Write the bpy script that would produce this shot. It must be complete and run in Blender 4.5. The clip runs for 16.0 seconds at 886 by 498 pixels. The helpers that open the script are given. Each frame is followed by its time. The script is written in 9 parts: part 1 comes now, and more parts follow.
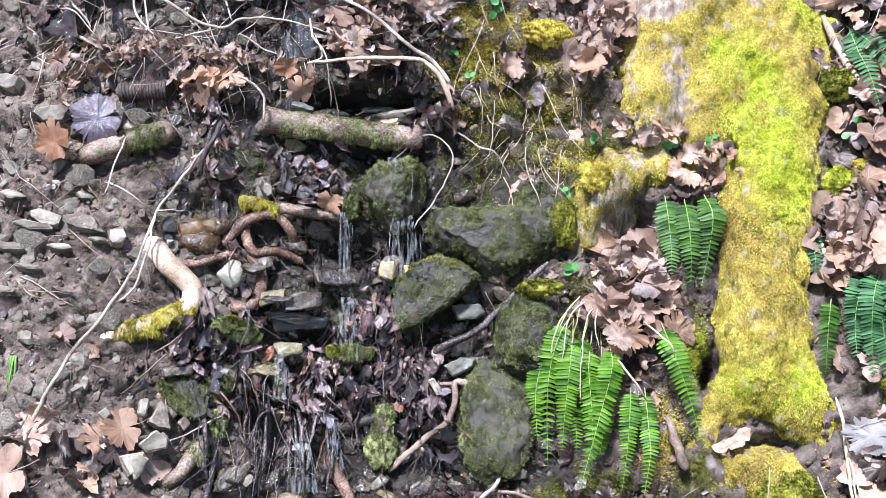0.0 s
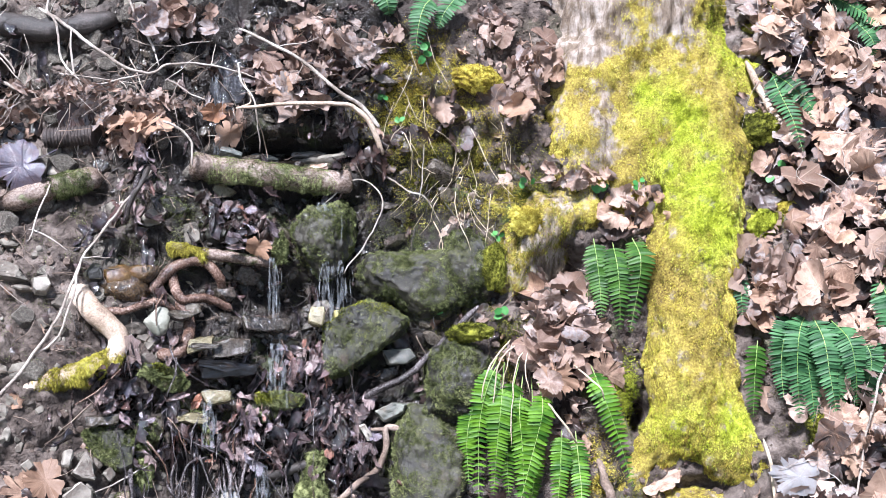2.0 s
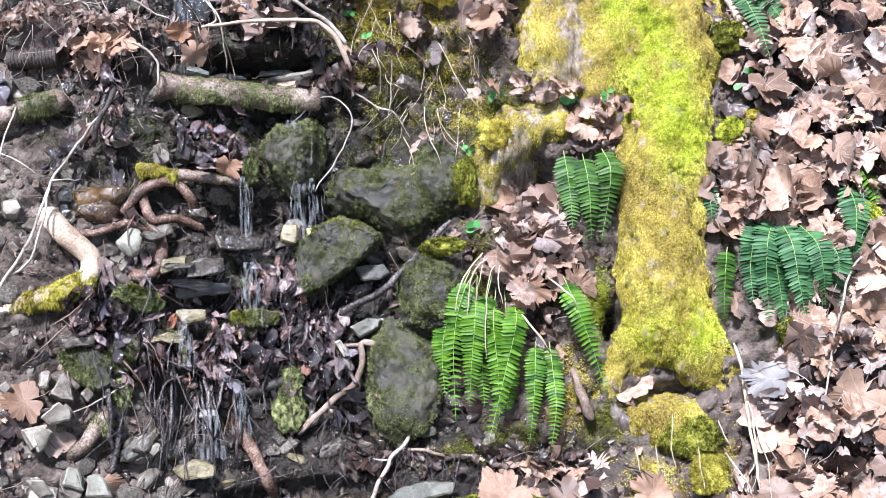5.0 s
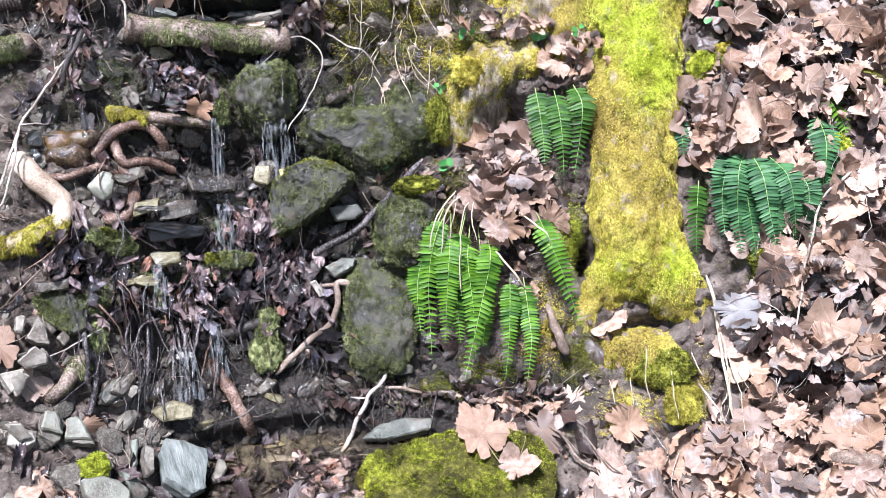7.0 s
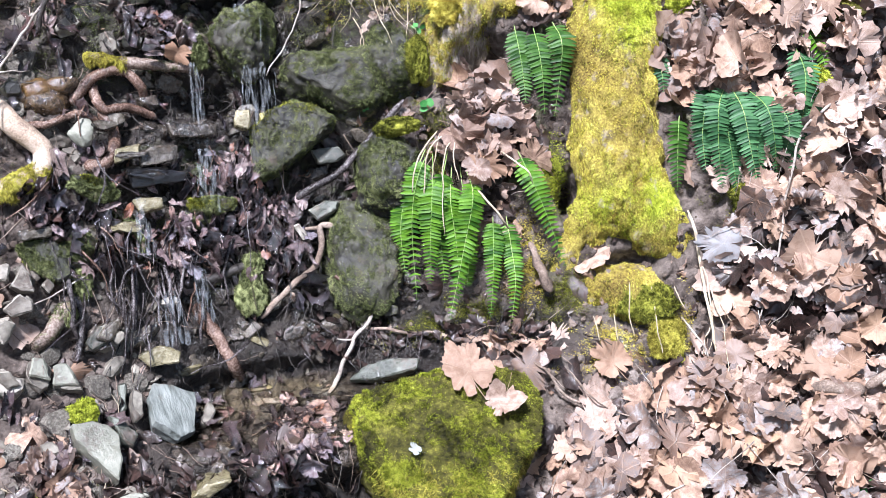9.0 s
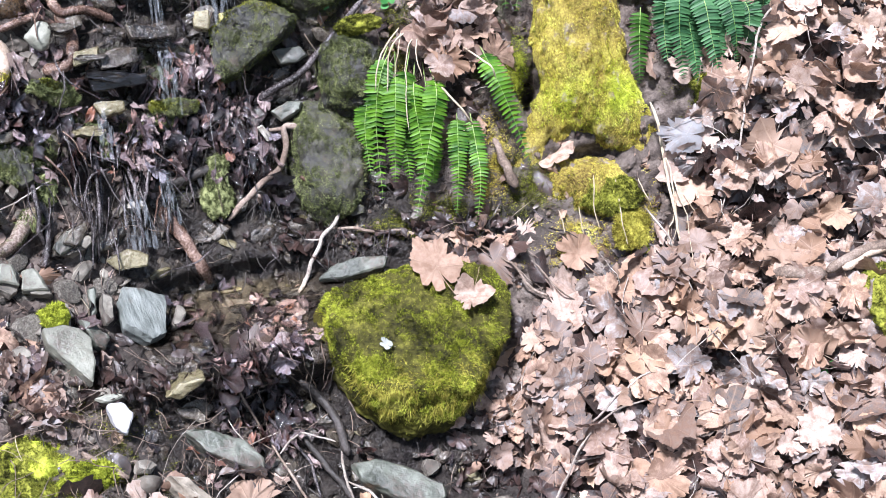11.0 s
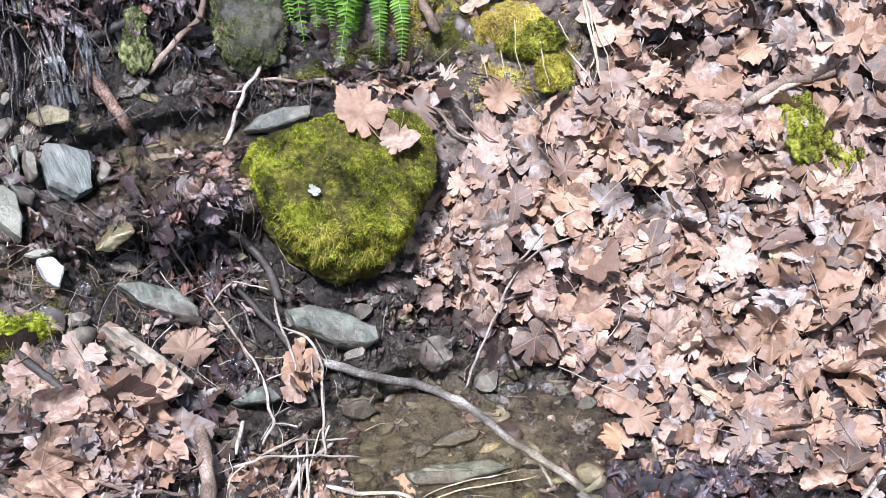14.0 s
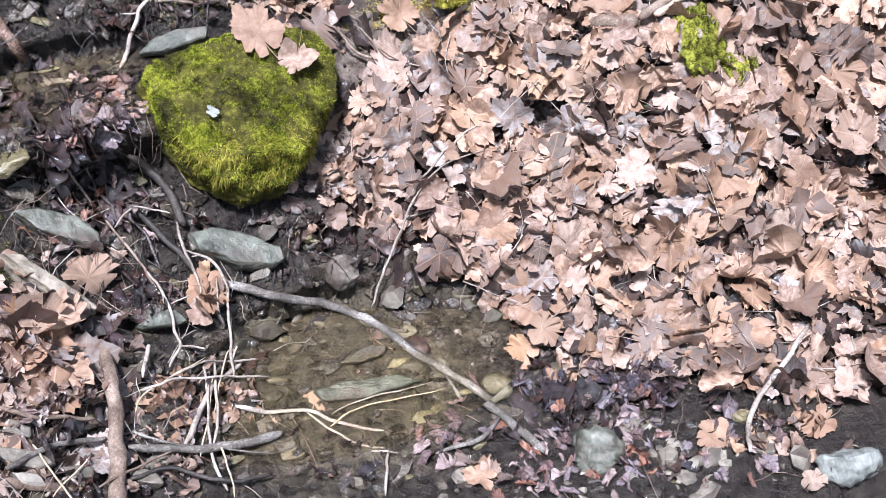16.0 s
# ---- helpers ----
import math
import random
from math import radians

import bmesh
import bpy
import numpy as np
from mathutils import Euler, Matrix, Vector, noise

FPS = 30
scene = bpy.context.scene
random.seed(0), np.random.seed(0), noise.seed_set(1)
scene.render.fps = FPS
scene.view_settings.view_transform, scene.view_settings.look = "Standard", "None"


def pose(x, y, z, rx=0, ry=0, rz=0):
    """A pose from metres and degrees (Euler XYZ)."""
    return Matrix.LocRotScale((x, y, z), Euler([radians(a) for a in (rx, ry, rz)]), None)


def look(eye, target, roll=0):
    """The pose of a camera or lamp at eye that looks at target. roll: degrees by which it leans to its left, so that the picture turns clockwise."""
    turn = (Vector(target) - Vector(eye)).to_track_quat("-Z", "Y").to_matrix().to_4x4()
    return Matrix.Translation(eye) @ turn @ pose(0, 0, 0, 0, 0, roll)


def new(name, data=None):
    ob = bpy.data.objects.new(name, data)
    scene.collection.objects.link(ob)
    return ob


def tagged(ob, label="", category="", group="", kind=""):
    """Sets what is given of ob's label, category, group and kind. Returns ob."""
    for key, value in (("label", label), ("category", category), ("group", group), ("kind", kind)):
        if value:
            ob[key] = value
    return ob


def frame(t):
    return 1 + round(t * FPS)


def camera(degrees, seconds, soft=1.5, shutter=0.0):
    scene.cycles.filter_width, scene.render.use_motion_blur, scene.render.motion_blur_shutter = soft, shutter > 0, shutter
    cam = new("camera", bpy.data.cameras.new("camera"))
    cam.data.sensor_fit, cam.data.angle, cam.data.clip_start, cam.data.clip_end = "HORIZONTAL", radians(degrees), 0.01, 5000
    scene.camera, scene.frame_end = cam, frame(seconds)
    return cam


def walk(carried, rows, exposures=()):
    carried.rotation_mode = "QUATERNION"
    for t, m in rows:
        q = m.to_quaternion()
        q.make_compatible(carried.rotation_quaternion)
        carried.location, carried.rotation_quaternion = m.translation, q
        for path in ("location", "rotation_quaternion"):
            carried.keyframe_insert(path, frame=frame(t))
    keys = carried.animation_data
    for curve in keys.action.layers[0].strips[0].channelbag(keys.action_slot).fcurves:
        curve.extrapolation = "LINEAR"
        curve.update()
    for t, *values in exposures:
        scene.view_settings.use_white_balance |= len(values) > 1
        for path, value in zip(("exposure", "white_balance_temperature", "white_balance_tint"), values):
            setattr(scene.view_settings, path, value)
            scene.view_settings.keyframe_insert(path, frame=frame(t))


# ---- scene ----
cam = camera(39.5, 16.0, soft=0.55)
ROWS = [
    (0.0, 0.0, -0.0, 2.4087, 73.0, 0.0, 0.0),
    (0.5, 0.0153, 0.0047, 2.4156, 73.363, -0.083, -0.653),
    (1.0, 0.0256, 0.0077, 2.4296, 73.908, -0.266, -1.405),
    (1.5, 0.0328, 0.0129, 2.4349, 74.407, -0.385, -2.048),
    (2.0, 0.0411, 0.0088, 2.4357, 74.619, -0.341, -2.593),
    (2.5, 0.0522, 0.0024, 2.432, 74.559, -0.195, -2.891),
    (3.0, 0.0588, -0.0014, 2.4251, 74.271, 0.016, -3.019),
    (3.5, 0.0586, -0.0041, 2.4156, 73.805, 0.193, -3.168),
    (4.0, 0.056, -0.005, 2.4031, 73.194, 0.377, -3.349),
    (4.5, 0.0508, -0.0161, 2.3917, 72.371, 0.554, -3.74),
    (5.0, 0.0485, -0.0195, 2.3835, 71.589, 0.692, -4.129),
    (7.5, 0.0515, -0.0434, 2.3523, 68.648, 1.453, -5.895),
    (8.0, 0.056, -0.0474, 2.3448, 68.142, 1.666, -6.188),
    (8.5, 0.052, -0.053, 2.3392, 67.635, 1.865, -6.482),
    (9.0, 0.0477, -0.0585, 2.3326, 66.885, 2.126, -6.748),
    (11.5, 0.0172, -0.1058, 2.2801, 62.068, 2.617, -9.464),
    (12.0, 0.0113, -0.1165, 2.2713, 61.34, 2.486, -9.69),
    (12.5, 0.0058, -0.1279, 2.2634, 60.467, 2.453, -9.989),
    (13.0, -0.0016, -0.1436, 2.2567, 59.461, 2.484, -10.766),
    (13.5, -0.0028, -0.1535, 2.2475, 58.218, 2.552, -11.86),
    (14.0, 0.0044, -0.164, 2.2419, 56.858, 2.64, -13.036),
    (14.5, 0.0109, -0.176, 2.2346, 55.658, 2.663, -14.121),
    (15.0, 0.0114, -0.1898, 2.2279, 54.691, 2.468, -15.103),
    (15.5, 0.0207, -0.199, 2.2249, 53.979, 2.142, -16.065),
    (16.0, 0.0327, -0.2098, 2.2185, 53.524, 1.836, -17.104),
]
walk(cam, [(t, pose(x, y, z, rx, ry, rz)) for t, x, y, z, rx, ry, rz in ROWS], exposures=[(0.0, 1.95, 6250, 10), (7.5, 1.92, 6250, 10), (11.5, 1.79, 6250, 10), (16.0, 1.68, 6250, 10)])

# ---- light: bright overcast sky over a wooded ravine ----
world = bpy.data.worlds.new("sky")
world.use_nodes = True
scene.world = world
sky = world.node_tree.nodes.new("ShaderNodeTexSky")
sky.sky_type, sky.sun_disc = "NISHITA", False
sky.sun_elevation, sky.sun_rotation = radians(61), radians(207)
sky.dust_density, sky.ozone_density = 1.5, 1.0
background = world.node_tree.nodes["Background"]
world.node_tree.links.new(sky.outputs[0], background.inputs[0])
background.inputs[1].default_value = 0.052
sun = new("sun", bpy.data.lights.new("sun", "SUN"))
sun.data.energy, sun.data.angle, sun.data.color = 3.55, radians(9), (0.90, 0.90, 1.0)
sun.matrix_world = look((-0.8, -1.6, 3.3), (0, 0, 0))

# ---- materials ----


class Mat:
    """A node material: a thin wrap that adds nodes and links."""

    def __init__(self, name):
        self.m = bpy.data.materials.new(name)
        self.m.use_nodes = True
        self.t = self.m.node_tree
        self.b = self.t.nodes["Principled BSDF"]

    def node(self, kind, **ins):
        n = self.t.nodes.new("ShaderNode" + kind)
        for k, v in ins.items():
            key = int(k[1:]) if k[0] == "i" and k[1:].isdigit() else k
            self.put(n.inputs[key], v)
        return n

    def put(self, socket, v):
        if isinstance(v, bpy.types.NodeSocket):
            self.t.links.new(v, socket)
        else:
            socket.default_value = v

    def coords(self):
        return self.node("TexCoord").outputs["Object"]

    def place(self):
        return self.node("NewGeometry").outputs["Position"]

    def noise(self, where, scale, detail=4.0, rough=0.6):
        n = self.node("TexNoise", Scale=scale, Detail=detail, Roughness=rough)
        self.t.links.new(where, n.inputs["Vector"])
        return n.outputs["Fac"]

    def ramp(self, fac, stops):
        n = self.t.nodes.new("ShaderNodeValToRGB")
        e = n.color_ramp.elements
        while len(e) < len(stops):
            e.new(0.5)
        for el, (p, c) in zip(e, stops):
            el.position = p
            el.color = (*c, 1) if len(c) == 3 else c
        self.t.links.new(fac, n.inputs[0])
        return n.outputs["Color"]

    def math(self, op, a, b=0.0, clamp=False):
        n = self.t.nodes.new("ShaderNodeMath")
        n.operation, n.use_clamp = op, clamp
        self.put(n.inputs[0], a), self.put(n.inputs[1], b)
        return n.outputs[0]

    def remap(self, fac, a, b, lo=0.0, hi=1.0):
        n = self.t.nodes.new("ShaderNodeMapRange")
        self.t.links.new(fac, n.inputs[0])
        for i, v in zip((1, 2, 3, 4), (a, b, lo, hi)):
            n.inputs[i].default_value = v
        return n.outputs[0]

    def mix(self, fac, a, b, how="MIX"):
        n = self.t.nodes.new("ShaderNodeMix")
        n.data_type, n.blend_type = "RGBA", how
        self.put(n.inputs[0], fac)
        for s, v in ((n.inputs[6], a), (n.inputs[7], b)):
            self.put(s, (*v, 1) if isinstance(v, tuple) and len(v) == 3 else v)
        return n.outputs[2]

    def attr(self, name):
        n = self.t.nodes.new("ShaderNodeAttribute")
        n.attribute_name = name
        return n.outputs["Fac"]

    def any_random(self):
        """A number of its own for each object and each island."""
        a = self.node("ObjectInfo").outputs["Random"]
        b = self.node("NewGeometry").outputs["Random Per Island"]
        return self.math("FRACT", self.math("ADD", a, b))

    def finish(self, color, rough, bump=None, strength=0.5, distance=0.01, spec=None):
        self.put(self.b.inputs["Base Color"], (*color, 1) if isinstance(color, tuple) else color)
        self.put(self.b.inputs["Roughness"], rough)
        if spec is not None:
            self.put(self.b.inputs["Specular IOR Level"], spec)
        if bump is not None:
            n = self.node("Bump", Strength=strength, Distance=distance)
            self.t.links.new(bump, n.inputs["Height"])
            self.t.links.new(n.outputs[0], self.b.inputs["Normal"])
            self.t.links.new(n.outputs[0], self.b.inputs["Coat Normal"])
        return self.m


def soil_material():
    """Dark loam with grit, glossy and darker where the stream wets it."""
    s = Mat("soil")
    p = s.place()
    big, mid, fine = s.noise(p, 3.5, 5), s.noise(p, 22, 5, 0.7), s.noise(p, 160, 3, 0.7)
    dry = s.ramp(s.math("ADD", s.math("MULTIPLY", mid, 0.6), s.math("MULTIPLY", big, 0.4)),
                 [(0.34, (0.016, 0.011, 0.009)), (0.45, (0.070, 0.053, 0.044)), (0.56, (0.18, 0.145, 0.124)), (0.68, (0.35, 0.305, 0.275))])
    wetc = s.ramp(s.math("ADD", s.math("MULTIPLY", mid, 0.7), s.math("MULTIPLY", fine, 0.3)),
                  [(0.35, (0.006, 0.005, 0.005)), (0.5, (0.017, 0.013, 0.011)), (0.62, (0.042, 0.034, 0.027)), (0.75, (0.10, 0.088, 0.075))])
    wet = s.remap(s.math("ADD", s.attr("wet"), s.remap(mid, 0.3, 0.7, -0.25, 0.25)), 0.25, 0.7)
    col = s.mix(wet, dry, wetc)
    green = s.math("MULTIPLY", s.remap(s.noise(p, 6.5, 4), 0.56, 0.68), s.attr("algae"))
    col = s.mix(green, col, s.ramp(fine, [(0.35, (0.03, 0.05, 0.012)), (0.7, (0.13, 0.17, 0.04))]))
    silt = s.remap(s.math("ADD", s.attr("silt"), s.remap(mid, 0.3, 0.7, -0.2, 0.2)), 0.3, 0.7)
    col = s.mix(silt, col, s.ramp(s.math("ADD", s.math("MULTIPLY", mid, 0.5), s.math("MULTIPLY", fine, 0.5)), [(0.38, (0.018, 0.015, 0.010)), (0.52, (0.062, 0.051, 0.034)), (0.68, (0.15, 0.125, 0.088))]))
    height = s.math("ADD", s.math("MULTIPLY", mid, 1.0), s.math("MULTIPLY", fine, 0.35))
    return s.finish(col, s.math("SUBTRACT", 0.9, s.math("MULTIPLY", wet, s.remap(mid, 0.35, 0.65, 0.68, 0.32))), height, 1.0, 0.02, 0.4)


def rock_material(name, dark, mid_c, light, rough=(0.6, 0.9), moss=0.0, film=0.0, scale=1.0, strata=0.0, dirt=0.0, stops=(0.34, 0.5, 0.68), speck=0.0, streak=0.0):
    s = Mat(name)
    p = s.coords()
    rnd = s.any_random()
    shift = s.node("VectorMath")
    shift.operation = "ADD"
    s.t.links.new(p, shift.inputs[0])
    s.t.links.new(s.math("MULTIPLY", rnd, 9.0), shift.inputs[1])
    q = shift.outputs[0]
    big, fine = s.noise(q, 7 * scale, 5), s.noise(q, 90 * scale, 4, 0.75)
    fac = s.math("ADD", s.math("MULTIPLY", big, 0.65), s.math("MULTIPLY", fine, 0.35))
    if streak:
        grain = s.noise(s.node("Mapping", Vector=q, Scale=(34, 6, 20)).outputs[0], 1.0, 5, 0.65)
        fac = s.math("ADD", s.math("MULTIPLY", fac, 1 - streak), s.math("MULTIPLY", grain, streak))
    if strata:
        wave = s.node("TexWave", Scale=9.0 * scale, Distortion=11.0, Detail=5.0)
        wave.bands_direction = "Z"
        s.t.links.new(q, wave.inputs["Vector"])
        fac = s.math("ADD", s.math("MULTIPLY", fac, 1 - strata), s.math("MULTIPLY", wave.outputs["Fac"], strata))
    col = s.ramp(s.math("ADD", fac, s.math("MULTIPLY", s.math("SUBTRACT", rnd, 0.5), 0.16)), [(stops[0], dark), (stops[1], mid_c), (stops[2], light)])
    if speck:
        col = s.mix(s.math("MULTIPLY", s.remap(s.noise(q, 210, 3, 0.8), 0.56, 0.66), speck), col, light)
    stain = s.remap(s.noise(q, 16 * scale, 4), 0.6, 0.75)
    col = s.mix(s.math("MULTIPLY", stain, 0.6), col, (0.09, 0.055, 0.03))
    if dirt:
        d = s.remap(s.math("ADD", s.math("MULTIPLY", s.noise(q, 6, 5, 0.7), 0.7), s.math("MULTIPLY", fine, 0.3)), 0.58 - 0.16 * dirt, 0.66 - 0.1 * dirt)
        col = s.mix(d, col, s.ramp(fine, [(0.3, (0.03, 0.022, 0.017)), (0.7, (0.11, 0.085, 0.068))]))
    rgh = s.remap(fine, 0.3, 0.7, rough[0], rough[1])
    s.b.inputs["Coat Weight"].default_value, s.b.inputs["Coat Roughness"].default_value = film, 0.12
    if moss:
        nz = s.node("NewGeometry").outputs["Normal"]
        sep = s.node("SeparateXYZ")
        s.t.links.new(nz, sep.inputs[0])
        m = s.remap(s.math("ADD", s.math("ADD", s.math("MULTIPLY", s.noise(q, 9, 5), 0.6), s.math("MULTIPLY", s.noise(q, 130, 3, 0.7), 0.4)), s.math("MULTIPLY", sep.outputs[2], 0.10)), 0.60 - 0.12 * moss, 0.70 - 0.12 * moss)
        col = s.mix(m, col, s.ramp(fine, [(0.3, (0.014, 0.015, 0.006)), (0.55, (0.050, 0.052, 0.020)), (0.75, (0.14, 0.14, 0.065))]))
        rgh = s.math("ADD", rgh, s.math("MULTIPLY", m, 0.4), True)
    return s.finish(col, rgh, fac, 0.85, 0.016)


def leaf_material(name, stops, rough, spec=0.35, vein_c=(0.62, 0.45, 0.33), spots=0.7, film=0.0, grain=(0.30, 0.17, 0.10), relief=0.5, thin=0.28):
    """Fallen leaf: a tint for each leaf, pale veins, blotches."""
    s = Mat(name)
    p = s.place()
    rnd = s.any_random()
    base = s.ramp(rnd, stops)
    value = s.remap(s.math("FRACT", s.math("MULTIPLY", rnd, 17.3)), 0, 1, 0.66, 1.0)
    hsv = s.node("HueSaturation", Value=value, Color=base)
    big, fine = s.noise(p, 48, 5, 0.65), s.noise(p, 300, 3, 0.7)
    blot = s.math("MULTIPLY", s.remap(s.math("ADD", big, s.math("MULTIPLY", s.math("FRACT", s.math("MULTIPLY", rnd, 5.1)), 0.2)), 0.55, 0.74), spots)
    col = s.mix(blot, hsv.outputs[0], (0.12, 0.06, 0.05))
    col = s.mix(s.remap(s.math("ADD", s.math("MULTIPLY", fine, 0.5), s.math("MULTIPLY", big, 0.5)), 0.40, 0.62, 0.0, 0.62), col, grain)
    vein = s.remap(s.attr("vein"), 0.86, 0.99)
    col = s.mix(s.math("MULTIPLY", vein, 0.28), col, vein_c)
    height = s.math("ADD", s.math("MULTIPLY", big, 0.6), s.math("ADD", s.math("MULTIPLY", fine, 0.3), s.math("MULTIPLY", vein, 0.3)))
    s.b.inputs["Coat Weight"].default_value, s.b.inputs["Coat Roughness"].default_value = film, 0.13
    s.b.inputs["Coat IOR"].default_value = 1.6
    s.finish(col, rough, height, relief, 0.006 + 0.006 * film, spec)
    if thin:
        glow = s.node("BsdfTranslucent", Color=col)
        both = s.node("MixShader", i0=thin)
        s.t.links.new(s.b.outputs[0], both.inputs[1])
        s.t.links.new(glow.outputs[0], both.inputs[2])
        s.t.links.new(both.outputs[0], s.t.nodes["Material Output"].inputs[0])
    return s.m


def moss_material(name, dark, mid_c, light):
    s = Mat(name)
    p = s.place()
    f = s.math("ADD", s.math("MULTIPLY", s.noise(p, 9, 4), 0.6), s.math("MULTIPLY", s.noise(p, 75, 3, 0.7), 0.4))
    r = s.node("NewGeometry").outputs["Random Per Island"]
    f = s.math("ADD", f, s.math("MULTIPLY", s.math("SUBTRACT", r, 0.5), 0.16))
    col = s.ramp(f, [(0.36, dark), (0.5, mid_c), (0.64, light)])
    return s.finish(col, 0.85, s.noise(p, 260, 2), 0.7, 0.006, 0.15)


def bark_material():
    """Pale flaking bark, mossed over by the mesh's moss attribute."""
    s = Mat("mossy_bark")
    p = s.coords()
    flow = s.node("Mapping", Vector=p, Scale=(1.0, 1.0, 0.35))
    ridges = s.noise(flow.outputs[0], 42, 5, 0.65)
    big, fine = s.noise(p, 6, 4), s.noise(p, 150, 4, 0.7)
    bark = s.ramp(s.math("ADD", s.math("MULTIPLY", ridges, 0.75), s.math("MULTIPLY", big, 0.25)),
                  [(0.32, (0.07, 0.048, 0.035)), (0.46, (0.20, 0.155, 0.115)), (0.58, (0.38, 0.325, 0.28)), (0.74, (0.52, 0.48, 0.44))])
    mossc = s.ramp(s.math("ADD", s.math("MULTIPLY", big, 0.45), s.math("MULTIPLY", fine, 0.55)),
                   [(0.38, (0.08, 0.05, 0.015)), (0.5, (0.26, 0.20, 0.045)), (0.64, (0.48, 0.42, 0.10))])
    green = s.ramp(fine, [(0.36, (0.085, 0.10, 0.012)), (0.5, (0.27, 0.32, 0.025)), (0.66, (0.46, 0.52, 0.06))])
    mossc = s.mix(s.attr("lime"), mossc, green)
    m = s.remap(s.math("ADD", s.attr("moss"), s.remap(s.noise(p, 17, 5, 0.65), 0.3, 0.7, -0.7, 0.6)), 0.35, 0.75)
    col = s.mix(m, bark, mossc)
    return s.finish(col, 0.88, s.math("ADD", ridges, s.math("MULTIPLY", fine, 0.6)), 0.8, 0.014, 0.2)


def wood_material(name, dark, mid_c, light, rough=0.75, moss=0.0):
    s = Mat(name)
    p = s.place()
    big, fine = s.noise(p, 13, 5), s.noise(p, 170, 4, 0.7)
    f = s.math("ADD", s.math("MULTIPLY", big, 0.55), s.math("MULTIPLY", fine, 0.45))
    col = s.ramp(f, [(0.36, dark), (0.5, mid_c), (0.64, light)])
    if moss:
        m = s.remap(s.noise(p, 14, 4), 0.60 - 0.15 * moss, 0.68 - 0.15 * moss)
        col = s.mix(m, col, s.ramp(fine, [(0.35, (0.035, 0.042, 0.014)), (0.65, (0.115, 0.13, 0.045))]))
    return s.finish(col, s.remap(fine, 0.35, 0.65, rough - 0.08, rough + 0.22), f, 0.9, 0.008)


def plant_material(name, dark, light, rough=0.45):
    s = Mat(name)
    p = s.coords()
    r = s.any_random()
    f = s.math("ADD", s.math("MULTIPLY", s.noise(p, 26, 3), 0.7), s.math("MULTIPLY", r, 0.3))
    col = s.ramp(f, [(0.3, dark), (0.7, light)])
    m = s.finish(col, rough, s.noise(p, 240, 2), 0.25, 0.003, 0.25)
    s.b.inputs["Transmission Weight"].default_value = 0.0
    return m


def water_material(name, tint, rough=0.03):
    s = Mat(name)
    s.finish(tint, rough, s.noise(s.place(), 30, 3), 0.12, 0.01)
    s.b.inputs["Transmission Weight"].default_value = 1.0
    s.b.inputs["IOR"].default_value = 1.33
    return s.m


def spray_material():
    """Aerated falling water: half clear, half white."""
    s = Mat("falling_water")
    out = s.t.nodes["Material Output"]
    clear = s.node("BsdfTransparent")
    gloss = s.finish((0.75, 0.8, 0.84), 0.15)
    mixer = s.node("MixShader", i0=s.remap(s.noise(s.node("Mapping", Vector=s.place(), Scale=(1.0, 1.0, 0.07)).outputs[0], 120, 3, 0.6), 0.48, 0.75, 0.0, 0.26))
    s.t.links.new(clear.outputs[0], mixer.inputs[1])
    s.t.links.new(s.b.outputs[0], mixer.inputs[2])
    s.t.links.new(mixer.outputs[0], out.inputs[0])
    return gloss


SOIL = soil_material()
SLATE = rock_material("grey_slate", (0.05, 0.043, 0.034), (0.165, 0.148, 0.12), (0.37, 0.34, 0.285), strata=0.1, dirt=0.6)
PALE = rock_material("pale_sandstone", (0.10, 0.088, 0.072), (0.235, 0.21, 0.175), (0.38, 0.35, 0.305), strata=0.08, dirt=0.45)
CREAM = rock_material("cream_sandstone", (0.13, 0.108, 0.08), (0.29, 0.25, 0.195), (0.42, 0.375, 0.31), strata=0.15, dirt=0.2)
WETROCK = rock_material("wet_brown_rock", (0.008, 0.006, 0.005), (0.035, 0.028, 0.021), (0.13, 0.11, 0.08), (0.12, 0.4), film=0.7, dirt=0.4)
GREENROCK = rock_material("mossy_wet_rock", (0.003, 0.003, 0.0028), (0.012, 0.011, 0.009), (0.055, 0.050, 0.037), (0.3, 0.7), moss=0.45, film=0.15, speck=0.6)
BLUESLATE = rock_material("wet_blue_slate", (0.026, 0.029, 0.022), (0.078, 0.085, 0.066), (0.19, 0.20, 0.165), (0.25, 0.55), strata=0.15, dirt=0.5, film=0.12)
PALEGREEN = rock_material("pale_green_stone", (0.09, 0.09, 0.068), (0.18, 0.18, 0.142), (0.30, 0.30, 0.245), (0.3, 0.6), film=0.2, dirt=0.3)
YELLOWROCK = rock_material("yellow_rock", (0.12, 0.10, 0.03), (0.30, 0.26, 0.085), (0.48, 0.43, 0.18), (0.15, 0.45), film=0.5)
WHITEROCK = rock_material("white_quartz", (0.28, 0.27, 0.27), (0.45, 0.44, 0.44), (0.58, 0.57, 0.57), dirt=0.15)
MARBLE = rock_material("marbled_slate", (0.028, 0.030, 0.024), (0.105, 0.116, 0.105), (0.25, 0.265, 0.245), (0.4, 0.7), scale=1.2, dirt=0.15, streak=0.6, stops=(0.38, 0.50, 0.66))
OCHRE = rock_material("ochre_rock", (0.045, 0.038, 0.018), (0.14, 0.118, 0.062), (0.33, 0.29, 0.18), (0.15, 0.45), film=0.6)
